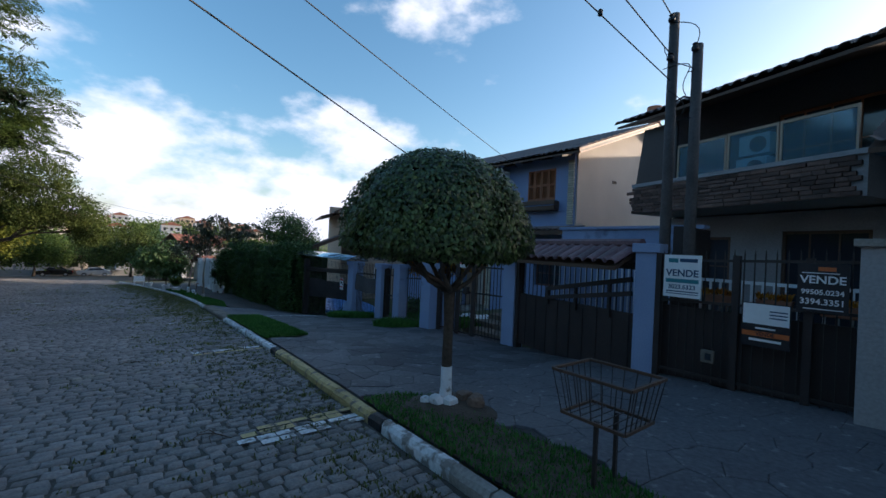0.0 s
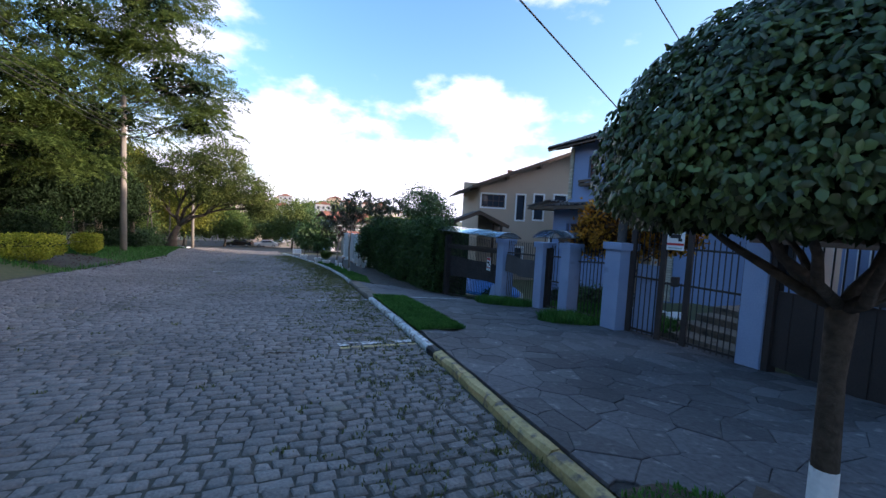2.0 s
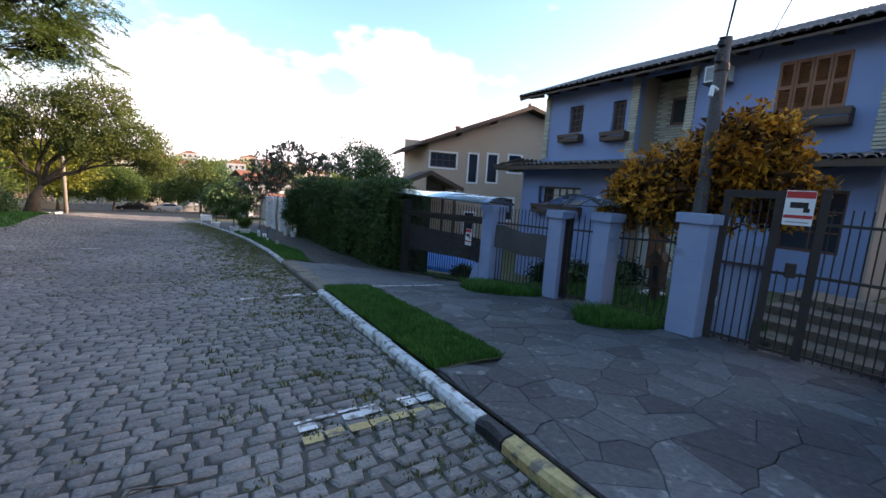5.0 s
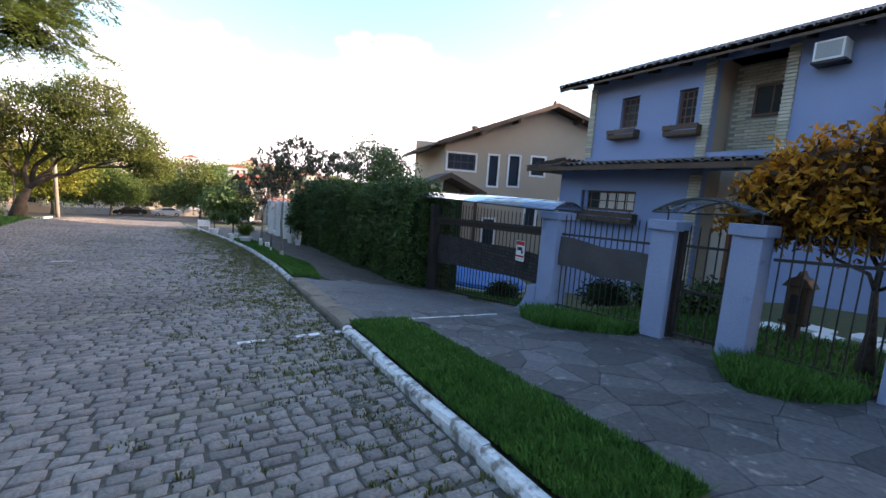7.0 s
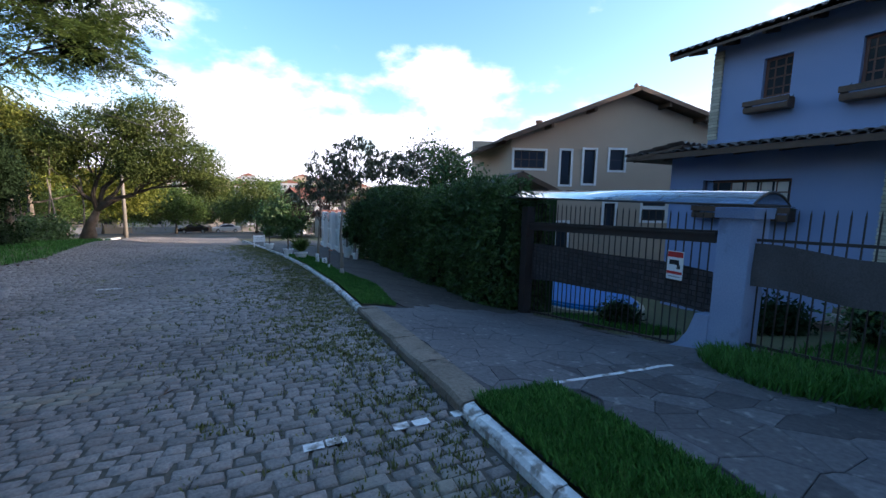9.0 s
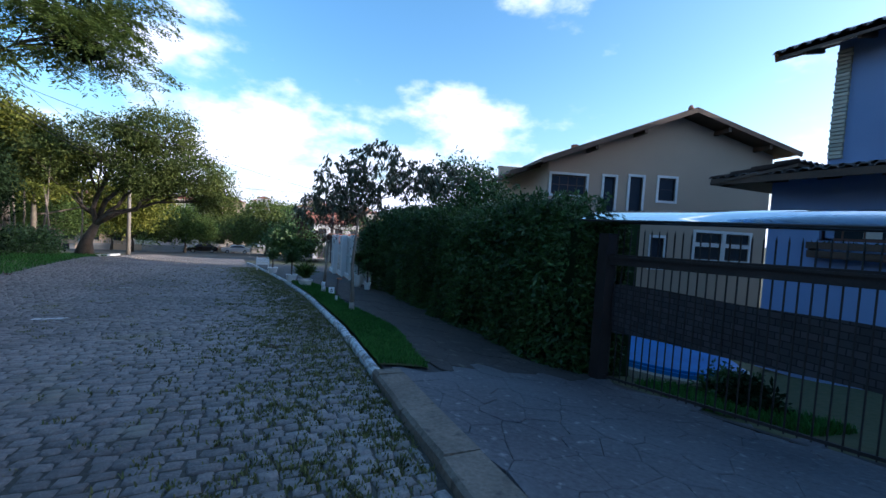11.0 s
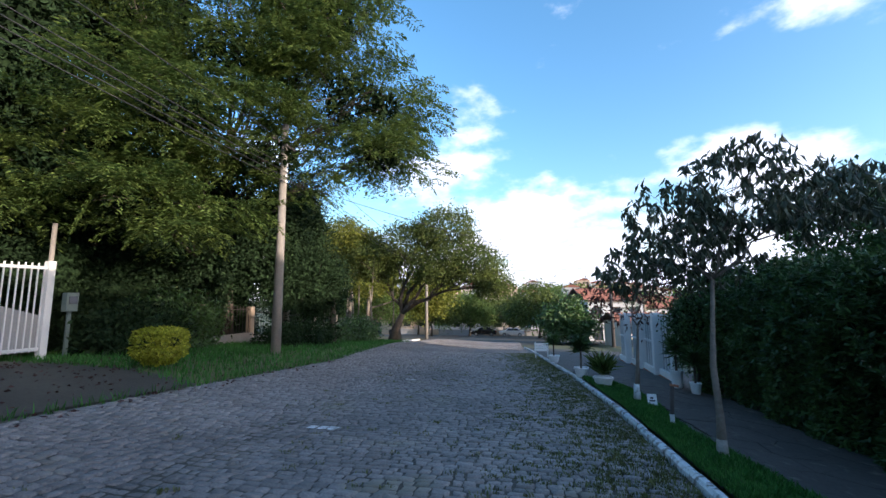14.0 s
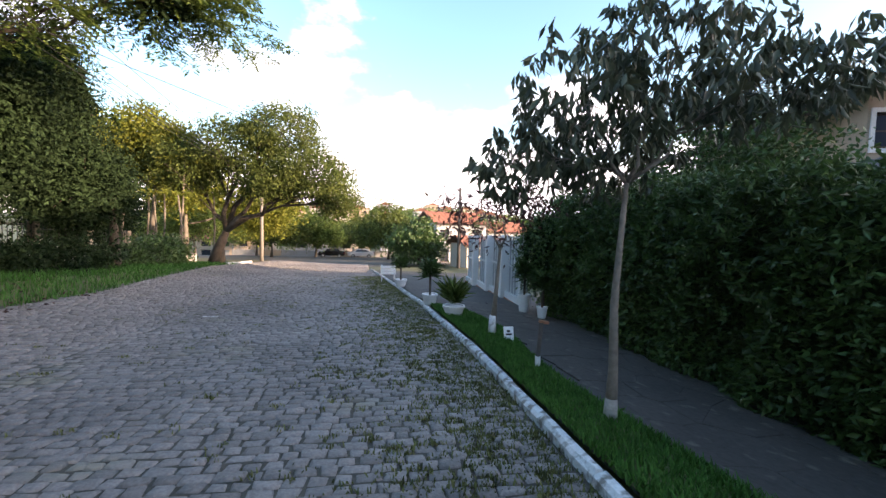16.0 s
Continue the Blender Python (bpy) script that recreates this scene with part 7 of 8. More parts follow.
for k in range(9):
    x, y = -15.5 + 0.75 * k + g.uniform(-0.3, 0.3), 44.5 + g.uniform(-1.5, 2.0)
    zz = road_z(x, y)
    h = g.uniform(3.5, 6.5)
    o = thing("slender_stem", (x, y, zz), "slender pale garden palm stem with a tuft of fronds", "palm", group="slender palms")
    tx, ty = x + g.uniform(-0.5, 0.5), y + g.uniform(-0.3, 0.3)
    B().tube([(x, y, zz - 0.1), ((x + tx) / 2 + 0.1, (y + ty) / 2, zz + h / 2), (tx, ty, zz + h)], [0.06, 0.05, 0.04], 8).done("stem", M["barklight"], o, smooth=True)
    n = 160
    npg = np.random.default_rng(200 + k)
    a = npg.integers(0, 11, n) * (2 * np.pi / 11)
    t = npg.uniform(0, 1.3, n)
    pts = np.stack([tx + np.cos(a) * t, ty + np.sin(a) * t, zz + h + 0.5 * t - 0.55 * t ** 2], 1)
    leaf_mesh("fronds", pts, np.stack([np.cos(a), np.sin(a), -0.4 + 0 * a], 1) + npg.normal(size=(n, 3)) * 0.5, 0.42, 0.06, M["yellowleaf"], o, seed=k)


def palm(x, y, zz, h, r, label, seed):
    o = thing("palm_tree", (x, y, zz), label, "palm")
    B().tube([(x, y, zz - 0.1), (x + 0.1, y, zz + h / 2), (x, y, zz + h)], [0.16, 0.12, 0.10], 10).done("trunk", M["barklight"], o, smooth=True)
    npg = np.random.default_rng(seed)
    n = 700
    f = npg.integers(0, 13, n)
    a = f * (2 * np.pi / 13) + 0.2 * np.sin(f * 5.0)
    t = npg.uniform(0.05, 1.0, n)
    lift = 0.35 + 0.5 * np.sin(f * 2.3)
    pts = np.stack([x + np.cos(a) * t * r, y + np.sin(a) * t * r, zz + h + r * (lift * t - 0.9 * t ** 2)], 1)
    sd = npg.choice([-1.0, 1.0], n)
    leaf_mesh("crown", pts, np.stack([np.cos(a) * 0.6 - np.sin(a) * sd, np.sin(a) * 0.6 + np.cos(a) * sd, -0.35 + 0 * a], 1), 0.55 * r / 1.6, 0.07, M["hedge_leaf"], o, seed=seed)
    return o


palm(10.8, 57.0, base_z(57), 4.6, 1.7, "tall palm beside the lower houses", 301)


def back_hedge(y0, y1, x, h, n, seed, label):
    """A tall dark thicket whose leaves face the street."""
    o = thing("thicket", (x - 0.6, (y0 + y1) / 2, road_z(x, (y0 + y1) / 2)), label, "thicket")
    vs, fs = [], []
    ny = int(y1 - y0)
    for j in range(ny + 1):
        y = y0 + (y1 - y0) * j / ny
        zz = road_z(x, y) - 0.2
        vs += [(x - 0.3, y, zz), (x - 0.3, y, zz + h - 0.4), (x - 1.6, y, zz + h - 0.2), (x - 1.6, y, zz)]
    for j in range(ny):
        fs += [(4 * j + k, 4 * j + k + 1, 4 * j + 5 + k, 4 * j + 4 + k) for k in range(3)]
    # dark sheet coloured as the shade within the thicket
    raw("core", vs, fs, M["dark_shade_leaf"], o, "inner growth coloured dark for shade")
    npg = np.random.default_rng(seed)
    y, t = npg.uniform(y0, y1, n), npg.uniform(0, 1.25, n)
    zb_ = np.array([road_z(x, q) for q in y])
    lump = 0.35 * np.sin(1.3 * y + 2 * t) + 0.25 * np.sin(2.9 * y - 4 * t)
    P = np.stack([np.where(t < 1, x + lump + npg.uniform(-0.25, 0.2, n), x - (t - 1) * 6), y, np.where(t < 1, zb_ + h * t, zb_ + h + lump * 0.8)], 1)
    leaf_mesh("foliage", P, npg.normal(size=(n, 3)) + [0.6, 0, 0.2], 0.17, 0.08, M["dark_shade_leaf"], o, seed=seed)
    return o


back_hedge(24.9, 36.0, -14.0, 4.2, 17000, 401, "tall dark thicket of garden shrubs behind the far verge")
back_hedge(10.0, 24.9, -16.2, 4.6, 14000, 403, "tall dark thicket behind the white gate")


# ---- utility poles and cables ----
def cable(pts_a, pts_b, sag, r=0.012):
    a, b = Vector(pts_a), Vector(pts_b)
    o = thing("cable", a, "thin dark overhead cable", "cable", group="overhead cables")
    B().tube([a.lerp(b, t / 14) - Vector((0, 0, sag * 4 * (t / 14) * (1 - t / 14))) for t in range(15)], r, 5).done("strand", M["wire"], o)
    return o


def pole(x, y, zb_, zt_, r0, r1, m, label):
    o = thing("utility_pole", (x, y, zb_), label, "utility pole", group="utility poles")
    B().tube([(x, y, zb_ - 0.3), (x, y, (zb_ + zt_) / 2), (x, y, zt_)], [r0, (r0 + r1) / 2, r1], 14).done("shaft", M[m], o, smooth=True)
    return o


p = pole(6.66, 2.84, -0.1, 5.45, 0.085, 0.07, "poledark", "tall dark service pole at the fence")
for z in (5.35, 4.75):
    B().lathe((6.56, 2.84, z - 0.06), [(0.02, 0), (0.05, 0.02), (0.05, 0.06), (0.03, 0.09), (0.045, 0.11), (0.02, 0.13)], 10).done("insulator", M["kblack"], p)
p = pole(6.66, 2.49, -0.1, 4.85, 0.085, 0.07, "poledark", "shorter dark service pole at the fence")
B().lathe((6.56, 2.49, 4.72), [(0.02, 0), (0.05, 0.02), (0.05, 0.06), (0.03, 0.09), (0.045, 0.11), (0.02, 0.13)], 10).done("insulator", M["kblack"], p)
B().tube([(6.66, 2.84, 4.05), (6.66, 2.66, 4.12), (6.66, 2.49, 4.05)], 0.015, 6).done("strap", M["wire"], p)
p = pole(6.56, 8.62, -0.4, 3.58, 0.10, 0.075, "poledark", "short dark service pole behind a blue pillar")
for z, dx in ((3.5, -0.09), (3.3, -0.1), (3.1, 0.1)):
    B().lathe((6.56 + dx, 8.62, z - 0.06), [(0.02, 0), (0.05, 0.02), (0.05, 0.07), (0.03, 0.09), (0.04, 0.12)], 10).done("insulator", M["kblack"], p)
B().tube([(6.48, 8.6, 2.9), (6.37, 8.6, 2.92), (6.35, 8.6, 2.80)], 0.03, 8).done("conduit_bend", M["signwhite"], p, "white conduit bend")
B().lathe((6.56, 8.62, 3.15), [(0.088, 0), (0.092, 0.01), (0.092, 0.09), (0.088, 0.1)], 14).done("band", M["iron"], p)
lp = pole(-7.72, 28.95, road_z(-7.72, 28.95), 7.2, 0.17, 0.11, "poleconc", "tall pale concrete street pole")
B().box(-7.75, -7.69, 28.2, 29.7, 6.4, 6.5).done("crossarm", M["poledark"], lp)
for k in range(4):
    B().lathe((-7.60, 28.95, 5.0 + 0.2 * k), [(0.02, 0), (0.05, 0.02), (0.05, 0.07), (0.03, 0.1)], 10).done("insulator", M["signwhite"], lp)
lp2 = pole(-9.2, 55.0, -3.0, 5.0, 0.16, 0.1, "poleconc", "pale concrete street pole at the bend")
B().box(-9.9, -8.5, 54.97, 55.03, 4.3, 4.4).done("crossarm", M["poledark"], lp2)
lp3 = pole(-11.7, 24.6, road_z(-11.7, 24.6), 2.9, 0.06, 0.055, "poleconc", "short meter pole beside a white gate")
dp = pole(7.2, 52.0, -3.2, 3.6, 0.15, 0.11, "poledark", "dark street pole beside the lower houses")

for k, (z1, z2) in enumerate(((5.6, 4.4), (5.4, 4.2), (5.2, 4.0), (5.0, 3.8), (6.5, 4.6))):
    cable((-7.6, 28.95, z1), (-9.0, 55.0, z2), 0.35)
    cable((-7.6, 28.95, z1), (-7.4, -8.0, z1 + 2.2), 0.5)
cable((-7.7, 28.95, 5.1), (7.2, 52, 3.4), 0.4)
cable((-9.2, 55.0, 4.3), (7.2, 52, 3.5), 0.5)
# service drops over the street
cable((6.56, 8.62, 3.58), (-10.44, -0.7, 5.53), 0.05, 0.012)
cable((11.9, 10.5, 4.84), (-11.25, -2.0, 4.4), 0.1, 0.009)
for k, (za_, zb_) in enumerate(((5.38, 7.0), (4.8, 7.6), (4.4, 8.2))):
    cable((6.58, 2.84, za_), (-7.5, 1.25 + 1.6 * k, zb_), 0.05, 0.009)

# ---- signs ----
def text(par, s, at, size, m, L, u, v, z, name="lettering"):
    cu = bpy.data.curves.new(name, "FONT")
    cu.body, cu.size, cu.align_x, cu.align_y, cu.extrude = s, size, "CENTER", "CENTER", 0.001
    cu.offset = size * 0.022
    tmp = bpy.data.objects.new("t", cu)
    me = bpy.data.meshes.new_from_object(tmp)
    bpy.data.objects.remove(tmp)
    me.materials.append(m)
    o = new(name, me)
    o.parent = par
    # letters read along falling y on a board facing -x
    R = Matrix(((0, 0, -1), (-1, 0, 0), (0, 1, 0))).to_4x4()
    o.matrix_local = Matrix.Translation(Vector(at) - ROOT[par]) @ R
    ROOT[o] = ROOT[par]
    return o


def board(y0, y1, z0, z1, x, m, label, name="sale_sign"):
    o = thing(name, (x, (y0 + y1) / 2, z0), label, "sign")
    B().box(x, x + 0.012, y0, y1, z0, z1).done("panel", m, o, bevel=0.002)
    return o


def barx(par, x, y0, y1, z0, z1, m, name="printed_bar"):
    return B().box(x - 0.003, x, y0, y1, z0, z1).done(name, m, par)


X1 = 6.26
s1 = board(2.17, 2.66, 1.10, 1.70, X1, M["signwhite"], "white sale board with blue lettering hung on a railing")
text(s1, "VENDE", (X1 - 0.004, 2.415, 1.44), 0.135, M["signblue"], None, 0, 0, 0)
barx(s1, X1, 2.20, 2.63, 1.305, 1.36, M["signteal"])
text(s1, "3023.6323", (X1 - 0.004, 2.415, 1.245), 0.085, M["signblue"], None, 0, 0, 0)
barx(s1, X1, 2.22, 2.45, 1.60, 1.65, M["signblue"])
barx(s1, X1, 2.47, 2.60, 1.59, 1.65, M["signteal"])
barx(s1, X1, 2.20, 2.62, 1.175, 1.19, M["signblue"])
barx(s1, X1, 2.20, 2.62, 1.145, 1.155, M["signblue"])
s2 = board(0.72, 1.16, 1.10, 1.66, X1, M["signnavy"], "black sale board with white lettering hung on a railing")
text(s2, "VENDE", (X1 - 0.004, 0.94, 1.47), 0.125, M["signwhite"], None, 0, 0, 0)
text(s2, "99505.0234", (X1 - 0.004, 0.94, 1.33), 0.078, M["signwhite"], None, 0, 0, 0)
text(s2, "3394.3351", (X1 - 0.004, 0.94, 1.22), 0.092, M["signwhite"], None, 0, 0, 0)
barx(s2, X1, 0.83, 0.98, 1.575, 1.62, M["signorange"])
barx(s2, X1, 0.80, 1.12, 1.545, 1.555, M["signwhite"])
barx(s2, X1, 0.76, 1.1, 1.135, 1.145, M["signwhite"])
s3 = board(1.20, 1.68, 0.60, 1.14, X1 - 0.02, M["signnavy"], "black and orange sale board with a white upper field")
barx(s3, X1 - 0.02, 1.21, 1.67, 0.88, 1.13, M["signwhite"])
for k in range(3):
    barx(s3, X1 - 0.023, 1.23, 1.40, 0.96 + 0.04 * k, 0.975 + 0.04 * k, M["signblue"])
barx(s3, X1 - 0.02, 1.205, 1.675, 0.73, 0.79, M["signorange"])
text(s3, "VENDE", (X1 - 0.025, 1.44, 0.76), 0.06, M["signnavy"], None, 0, 0, 0)
barx(s3, X1 - 0.02, 1.28, 1.60, 0.67, 0.70, M["signwhite"])
barx(s3, X1 - 0.02, 1.34, 1.54, 0.82, 0.84, M["signwhite"])
s4 = board(7.44, 7.72, 1.20, 1.62, 6.75, M["signwhite"], "white and red camera warning plate on a tall gate", "warning_sign")
barx(s4, 6.75, 7.445, 7.715, 1.53, 1.61, M["signred"])
barx(s4, 6.75, 7.445, 7.715, 1.285, 1.325, M["signred"])
barx(s4, 6.75, 7.50, 7.67, 1.41, 1.48, M["signnavy"], "camera_symbol")
barx(s4, 6.75, 7.48, 7.54, 1.36, 1.41, M["signnavy"], "camera_symbol")
barx(s4, 6.75, 7.47, 7.69, 1.23, 1.245, M["metergrey"])
s4.rotation_euler = (0, 0, 0.397)
s5 = board(13.96, 14.21, -0.02, 0.40, 6.50, M["signwhite"], "white and red camera warning plate on a car gate", "warning_sign")
barx(s5, 6.50, 13.965, 14.205, 0.31, 0.39, M["signred"])
barx(s5, 6.50, 13.965, 14.205, 0.06, 0.10, M["signred"])
barx(s5, 6.50, 14.02, 14.17, 0.20, 0.27, M["signnavy"], "camera_symbol")
barx(s5, 6.50, 14.00, 14.05, 0.14, 0.20, M["signnavy"], "camera_symbol")
barx(s5, 6.50, 13.99, 14.18, 0.015, 0.03, M["metergrey"])

# raised litter basket on the verge
lb = thing("litter_basket", (2.74, 1.5, pave_z(2.74, 1.5)), "rusty iron litter basket on legs on the grass verge", "litter basket")
zq = pave_z(2.74, 1.5)
for x0, x1, y0, y1, zz, nm in ((2.54, 2.93, 1.27, 1.74, 0.50, "base_rim"), (2.50, 2.98, 1.22, 1.80, 0.80, "rim")):
    pts = [(x0, y0, zz), (x1, y0, zz), (x1, y1, zz), (x0, y1, zz), (x0, y0, zz)]
    for a, c in zip(pts, pts[1:]):
        B().beam(a, c, 0.02, 0.02).done(nm, M["wood"], lb, "rusty flat rim")
for i in range(7):
    t = i / 6
    for lo, hi in (((2.54 + 0.39 * t, 1.27), (2.50 + 0.48 * t, 1.22)), ((2.54 + 0.39 * t, 1.74), (2.50 + 0.48 * t, 1.80)), ((2.54, 1.27 + 0.47 * t), (2.50, 1.22 + 0.58 * t)), ((2.93, 1.27 + 0.47 * t), (2.98, 1.22 + 0.58 * t))):
        B().beam((*lo, 0.50), (*hi, 0.80), 0.006, 0.006).done("wire", M["iron"], lb)
for i in range(6):
    B().box(2.54, 2.93, 1.33 + 0.07 * i, 1.336 + 0.07 * i, 0.497, 0.503).done("floor_wire", M["iron"], lb)
for x, y in ((2.6, 1.5), (2.87, 1.5)):
    B().beam((x, y, zq - 0.05), (x, y, 0.5), 0.025, 0.025).done("leg", M["iron"], lb)

# ---- yard of the blue house ----
pool = thing("pool", (10.2, 18.2, -2.0), "blue fibreglass garden pool with a pale deck", "pool")
cx, cy = 9.1, 19.7
out = [(cx + 1.5 * math.cos(a) * (1 + 0.08 * math.sin(2 * a)), cy + 2.7 * math.sin(a)) for a in [2 * math.pi * i / 32 for i in range(32)]]
zw = -1.42
B().prism(out, "z", zw - 0.5, zw).done("shell", M["poolblue"], pool, "blue pool shell", bevel=0.02)
rim = [(cx + (x - cx) * 1.03, cy + (y - cy) * 1.03) for x, y in out]
B().prism(rim, "z", zw - 0.55, zw - 0.05).done("rim", M["poolblue"], pool)
deck = [(cx + (x - cx) * 1.14, cy + (y - cy) * 1.08) for x, y in out]
B().prism(deck, "z", zw - 0.9, zw - 0.12).done("deck", M["cream"], pool, "pale stone deck")
sp = scatter(6000, 6.7, 9.5, 13.3, 17.4, lambda x, y: x > 6.9 + 0.2 * math.sin(3 * y) and y > 15.0 and x < 8.2, lambda x, y: yard_z(x, y), 71)
grass("garden_grass", sp, 0.12, M["grass"], label="dark garden lawn behind the gate", category="grass", kind="stuff", seed=72, width=0.01)
sp = scatter(5000, 6.7, 8.6, 8.0, 12.9, lambda x, y: True, lambda x, y: yard_z(x, y), 75)
grass("garden_grass", sp, 0.10, M["grass"], label="garden lawn behind the railings", category="grass", kind="stuff", seed=76, width=0.01)
for y0, y1, cnt, sd in ((11.15, 13.35, 4200, 81), (8.75, 10.0, 2600, 83)):
    sp = scatter(cnt, 5.3, 6.45, y0, y1, lambda x, y: x > 6.3 - 0.75 * (1 - ((y - (y0 + y1) / 2) / ((y1 - y0) / 2)) ** 2) - 0.25, lambda x, y: pave_z(x, y), sd)
    grass("grass_tuft", sp, 0.16, M["grass"], label="overgrown grass at the foot of the fence", category="grass", kind="stuff", seed=sd + 1, width=0.009)
# low shrubs in the garden bed
for i, (x, y, r_) in enumerate(((8.9, 12.5, 0.42), (9.5, 11.7, 0.36), (8.7, 11.5, 0.32), (9.6, 14.2, 0.45), (8.3, 16.6, 0.26), (7.7, 16.0, 0.22))):
    zz = yard_z(x, y)
    tree("garden_shrub", (x, y, zz), [(x, y, zz - 0.05), (x, y, zz + 0.1), (x, y, zz + 0.2)], [((x, y, zz + r_ * 0.7), (r_ * 1.25, r_ * 1.25, r_ * 0.75), 1.0)], ("clump", 1500, 0.10, 0.05, "dark_shade_leaf" if i % 2 else "hedge_leaf", 0.2), "low rounded shrub in the garden bed behind the railings", 501 + i, r0=0.03, category="shrub", twig=0.1, group="garden bed shrubs", core=("dark_shade_leaf", 0.8, 500, 0.16, 0.08))
# stone well-head ornament and steps
orn = thing("garden_ornament", (8.05, 9.95, yard_z(8.05, 9.95)), "dark wooden garden shrine with a pointed top", "ornament")
zo = yard_z(8.05, 9.95)
B().box(7.95, 8.15, 9.83, 10.07, zo + 0.30, zo + 0.80).done("body", M["wood"], orn, bevel=0.02)
B().box(7.98, 8.12, 9.88, 10.02, zo - 0.02, zo + 0.30).done("pedestal", M["wood"], orn, bevel=0.015)
B().box(7.93, 8.17, 9.80, 10.10, zo + 0.27, zo + 0.31).done("ledge", M["wood"], orn)
B().box(7.94, 7.955, 9.89, 10.01, zo + 0.42, zo + 0.70).done("niche", M["signnavy"], orn)
B().prism([(9.77, zo + 0.80), (10.13, zo + 0.80), (10.05, zo + 0.92), (9.98, zo + 0.96), (9.95, zo + 1.04), (9.92, zo + 0.96), (9.85, zo + 0.92)], "x", 7.91, 8.19).done("roof", M["wood"], orn, bevel=0.015)
for k, (x, y, a, c) in enumerate(((8.7, 10.4, 0.5, 0.35), (9.2, 10.0, 0.45, 0.4), (8.75, 9.75, 0.42, 0.3), (9.3, 9.45, 0.5, 0.3), (8.85, 9.1, 0.4, 0.35))):
    o = thing("garden_slab", (x, y, yard_z(x, y)), "pale stepping slab set in the garden soil", "slab", group="garden slabs")
    B().prism([(x - a / 2, y - c / 2), (x + a * 0.4, y - c * 0.55), (x + a / 2, y + c * 0.4), (x - a * 0.1, y + c * 0.55), (x - a * 0.5, y + c * 0.3)], "z", yard_z(x, y) - 0.03, yard_z(x, y) + 0.05).done("slab", M["signwhite"], o, bevel=0.01)
st = thing("entrance_steps", (10.9, 12.7, -0.9), "wide stone entrance steps", "steps")
for k in range(4):
    B().box(10.3 + 0.32 * k, 12.9, 11.5, 13.9, -1.4, -1.0 + 0.1 * k - 0.05).done("step", M["concrete"] if k % 2 else M["rock"], st, bevel=0.01)
zy = yard_z(9, 7.2)
# pale steps in darker concrete, which paints the shade behind the gate
ramp = thing("garden_steps", (8.5, 7.3, zy), "concrete garden steps behind the tall gate, coloured darker for shade", "steps")
for k in range(4):
    B().box(7.4 + 0.5 * k, 9.9, 6.5, 8.3, zy - 0.3, zy + 0.02 + 0.14 * k).done("step", M["brownconc"], ramp, bevel=0.01)

# ---- planters, stubs and sign by the lower verge ----
def planter(x, y, r, h, plant, seed, label):
    z = pave_z(x, y)
    o = thing("planter", (x, y, z), label, "planter", group="verge planters")
    B().lathe((x, y, z - 0.02), [(r * 0.62, 0), (r * 0.8, h * 0.15), (r, h * 0.85), (r * 1.1, h * 0.86), (r * 1.1, h), (r * 0.92, h), (r * 0.88, h * 0.9)], 24).done("pot", M["white"], o)
    npg = np.random.default_rng(seed)
    n = 260
    a = npg.uniform(0, 2 * np.pi, n)
    if plant == "palm":
        pts = np.stack([np.full(n, x) + npg.normal(size=n) * 0.05, np.full(n, y) + npg.normal(size=n) * 0.05, z + h + npg.uniform(0, 0.25, n)], 1)
        leaf_mesh("leaves", pts, np.stack([np.cos(a), np.sin(a), npg.uniform(0.2, 1.6, n)], 1), 0.46, 0.04, M["feather"], o, seed=seed)
    else:
        B().tube([(x, y, z + h - 0.1), (x, y, z + h + 0.6)], 0.03, 8).done("stem", M["bark"], o)
        pts = np.stack([x + npg.normal(size=n) * 0.03, y + npg.normal(size=n) * 0.03, z + h + npg.uniform(0.4, 0.75, n)], 1)
        leaf_mesh("leaves", pts, np.stack([np.cos(a), np.sin(a), npg.uniform(-0.3, 1.2, n)], 1), 0.36, 0.035, M["hedge_leaf"], o, seed=seed)
    return o


planter(2.68, 27.5, 0.23, 0.26, "palm", 1, "wide white plant pot with a spreading palm")
planter(2.32, 29.1, 0.19, 0.30, "yucca", 2, "white plant pot with a tall spiky plant")
planter(4.9, 29.2, 0.16, 0.52, "yucca", 3, "tall white plant pot with a spiky plant")
planter(5.1, 28.4, 0.13, 0.32, "yucca", 4, "white square plant pot with a small plant")
planter(1.75, 34.0, 0.22, 0.28, "yucca", 5, "white plant pot with an umbrella-like plant")
sx, sy = 3.13, 23.61
zz = pave_z(sx, sy)
stub = thing("stake", (sx, sy, zz), "short dark stake with a white painted foot", "stake")
B().tube([(sx, sy, zz - 0.05), (sx, sy, zz + 0.18)], 0.035, 10).done("painted_foot", M["limewash"], stub)
B().tube([(sx, sy, zz + 0.175), (sx + 0.03, sy, zz + 0.62)], 0.03, 10).done("shaft", M["poledark"], stub)
B().beam((sx - 0.0, sy, zz + 0.635), (sx + 0.12, sy, zz + 0.615), 0.05, 0.035).done("crosspiece", M["terracotta"], stub, "short rust-red crosspiece")
sx, sy = 3.25, 25.2
zz = pave_z(sx, sy)
pl_ = thing("number_plate", (sx, sy, zz), "small white plate leaning on the grass", "plate")
B().add([(sx + i * 0.085, sy + v + d, zz + z) for d in (0.0, 0.016) for i, v, z in ((-1, 0, 0), (1, 0, 0), (1, 0.08, 0.24), (-1, 0.08, 0.24))],
        [(0, 1, 2, 3), (7, 6, 5, 4), (0, 4, 5, 1), (1, 5, 6, 2), (2, 6, 7, 3), (3, 7, 4, 0)]).done("panel", M["signwhite"], pl_)
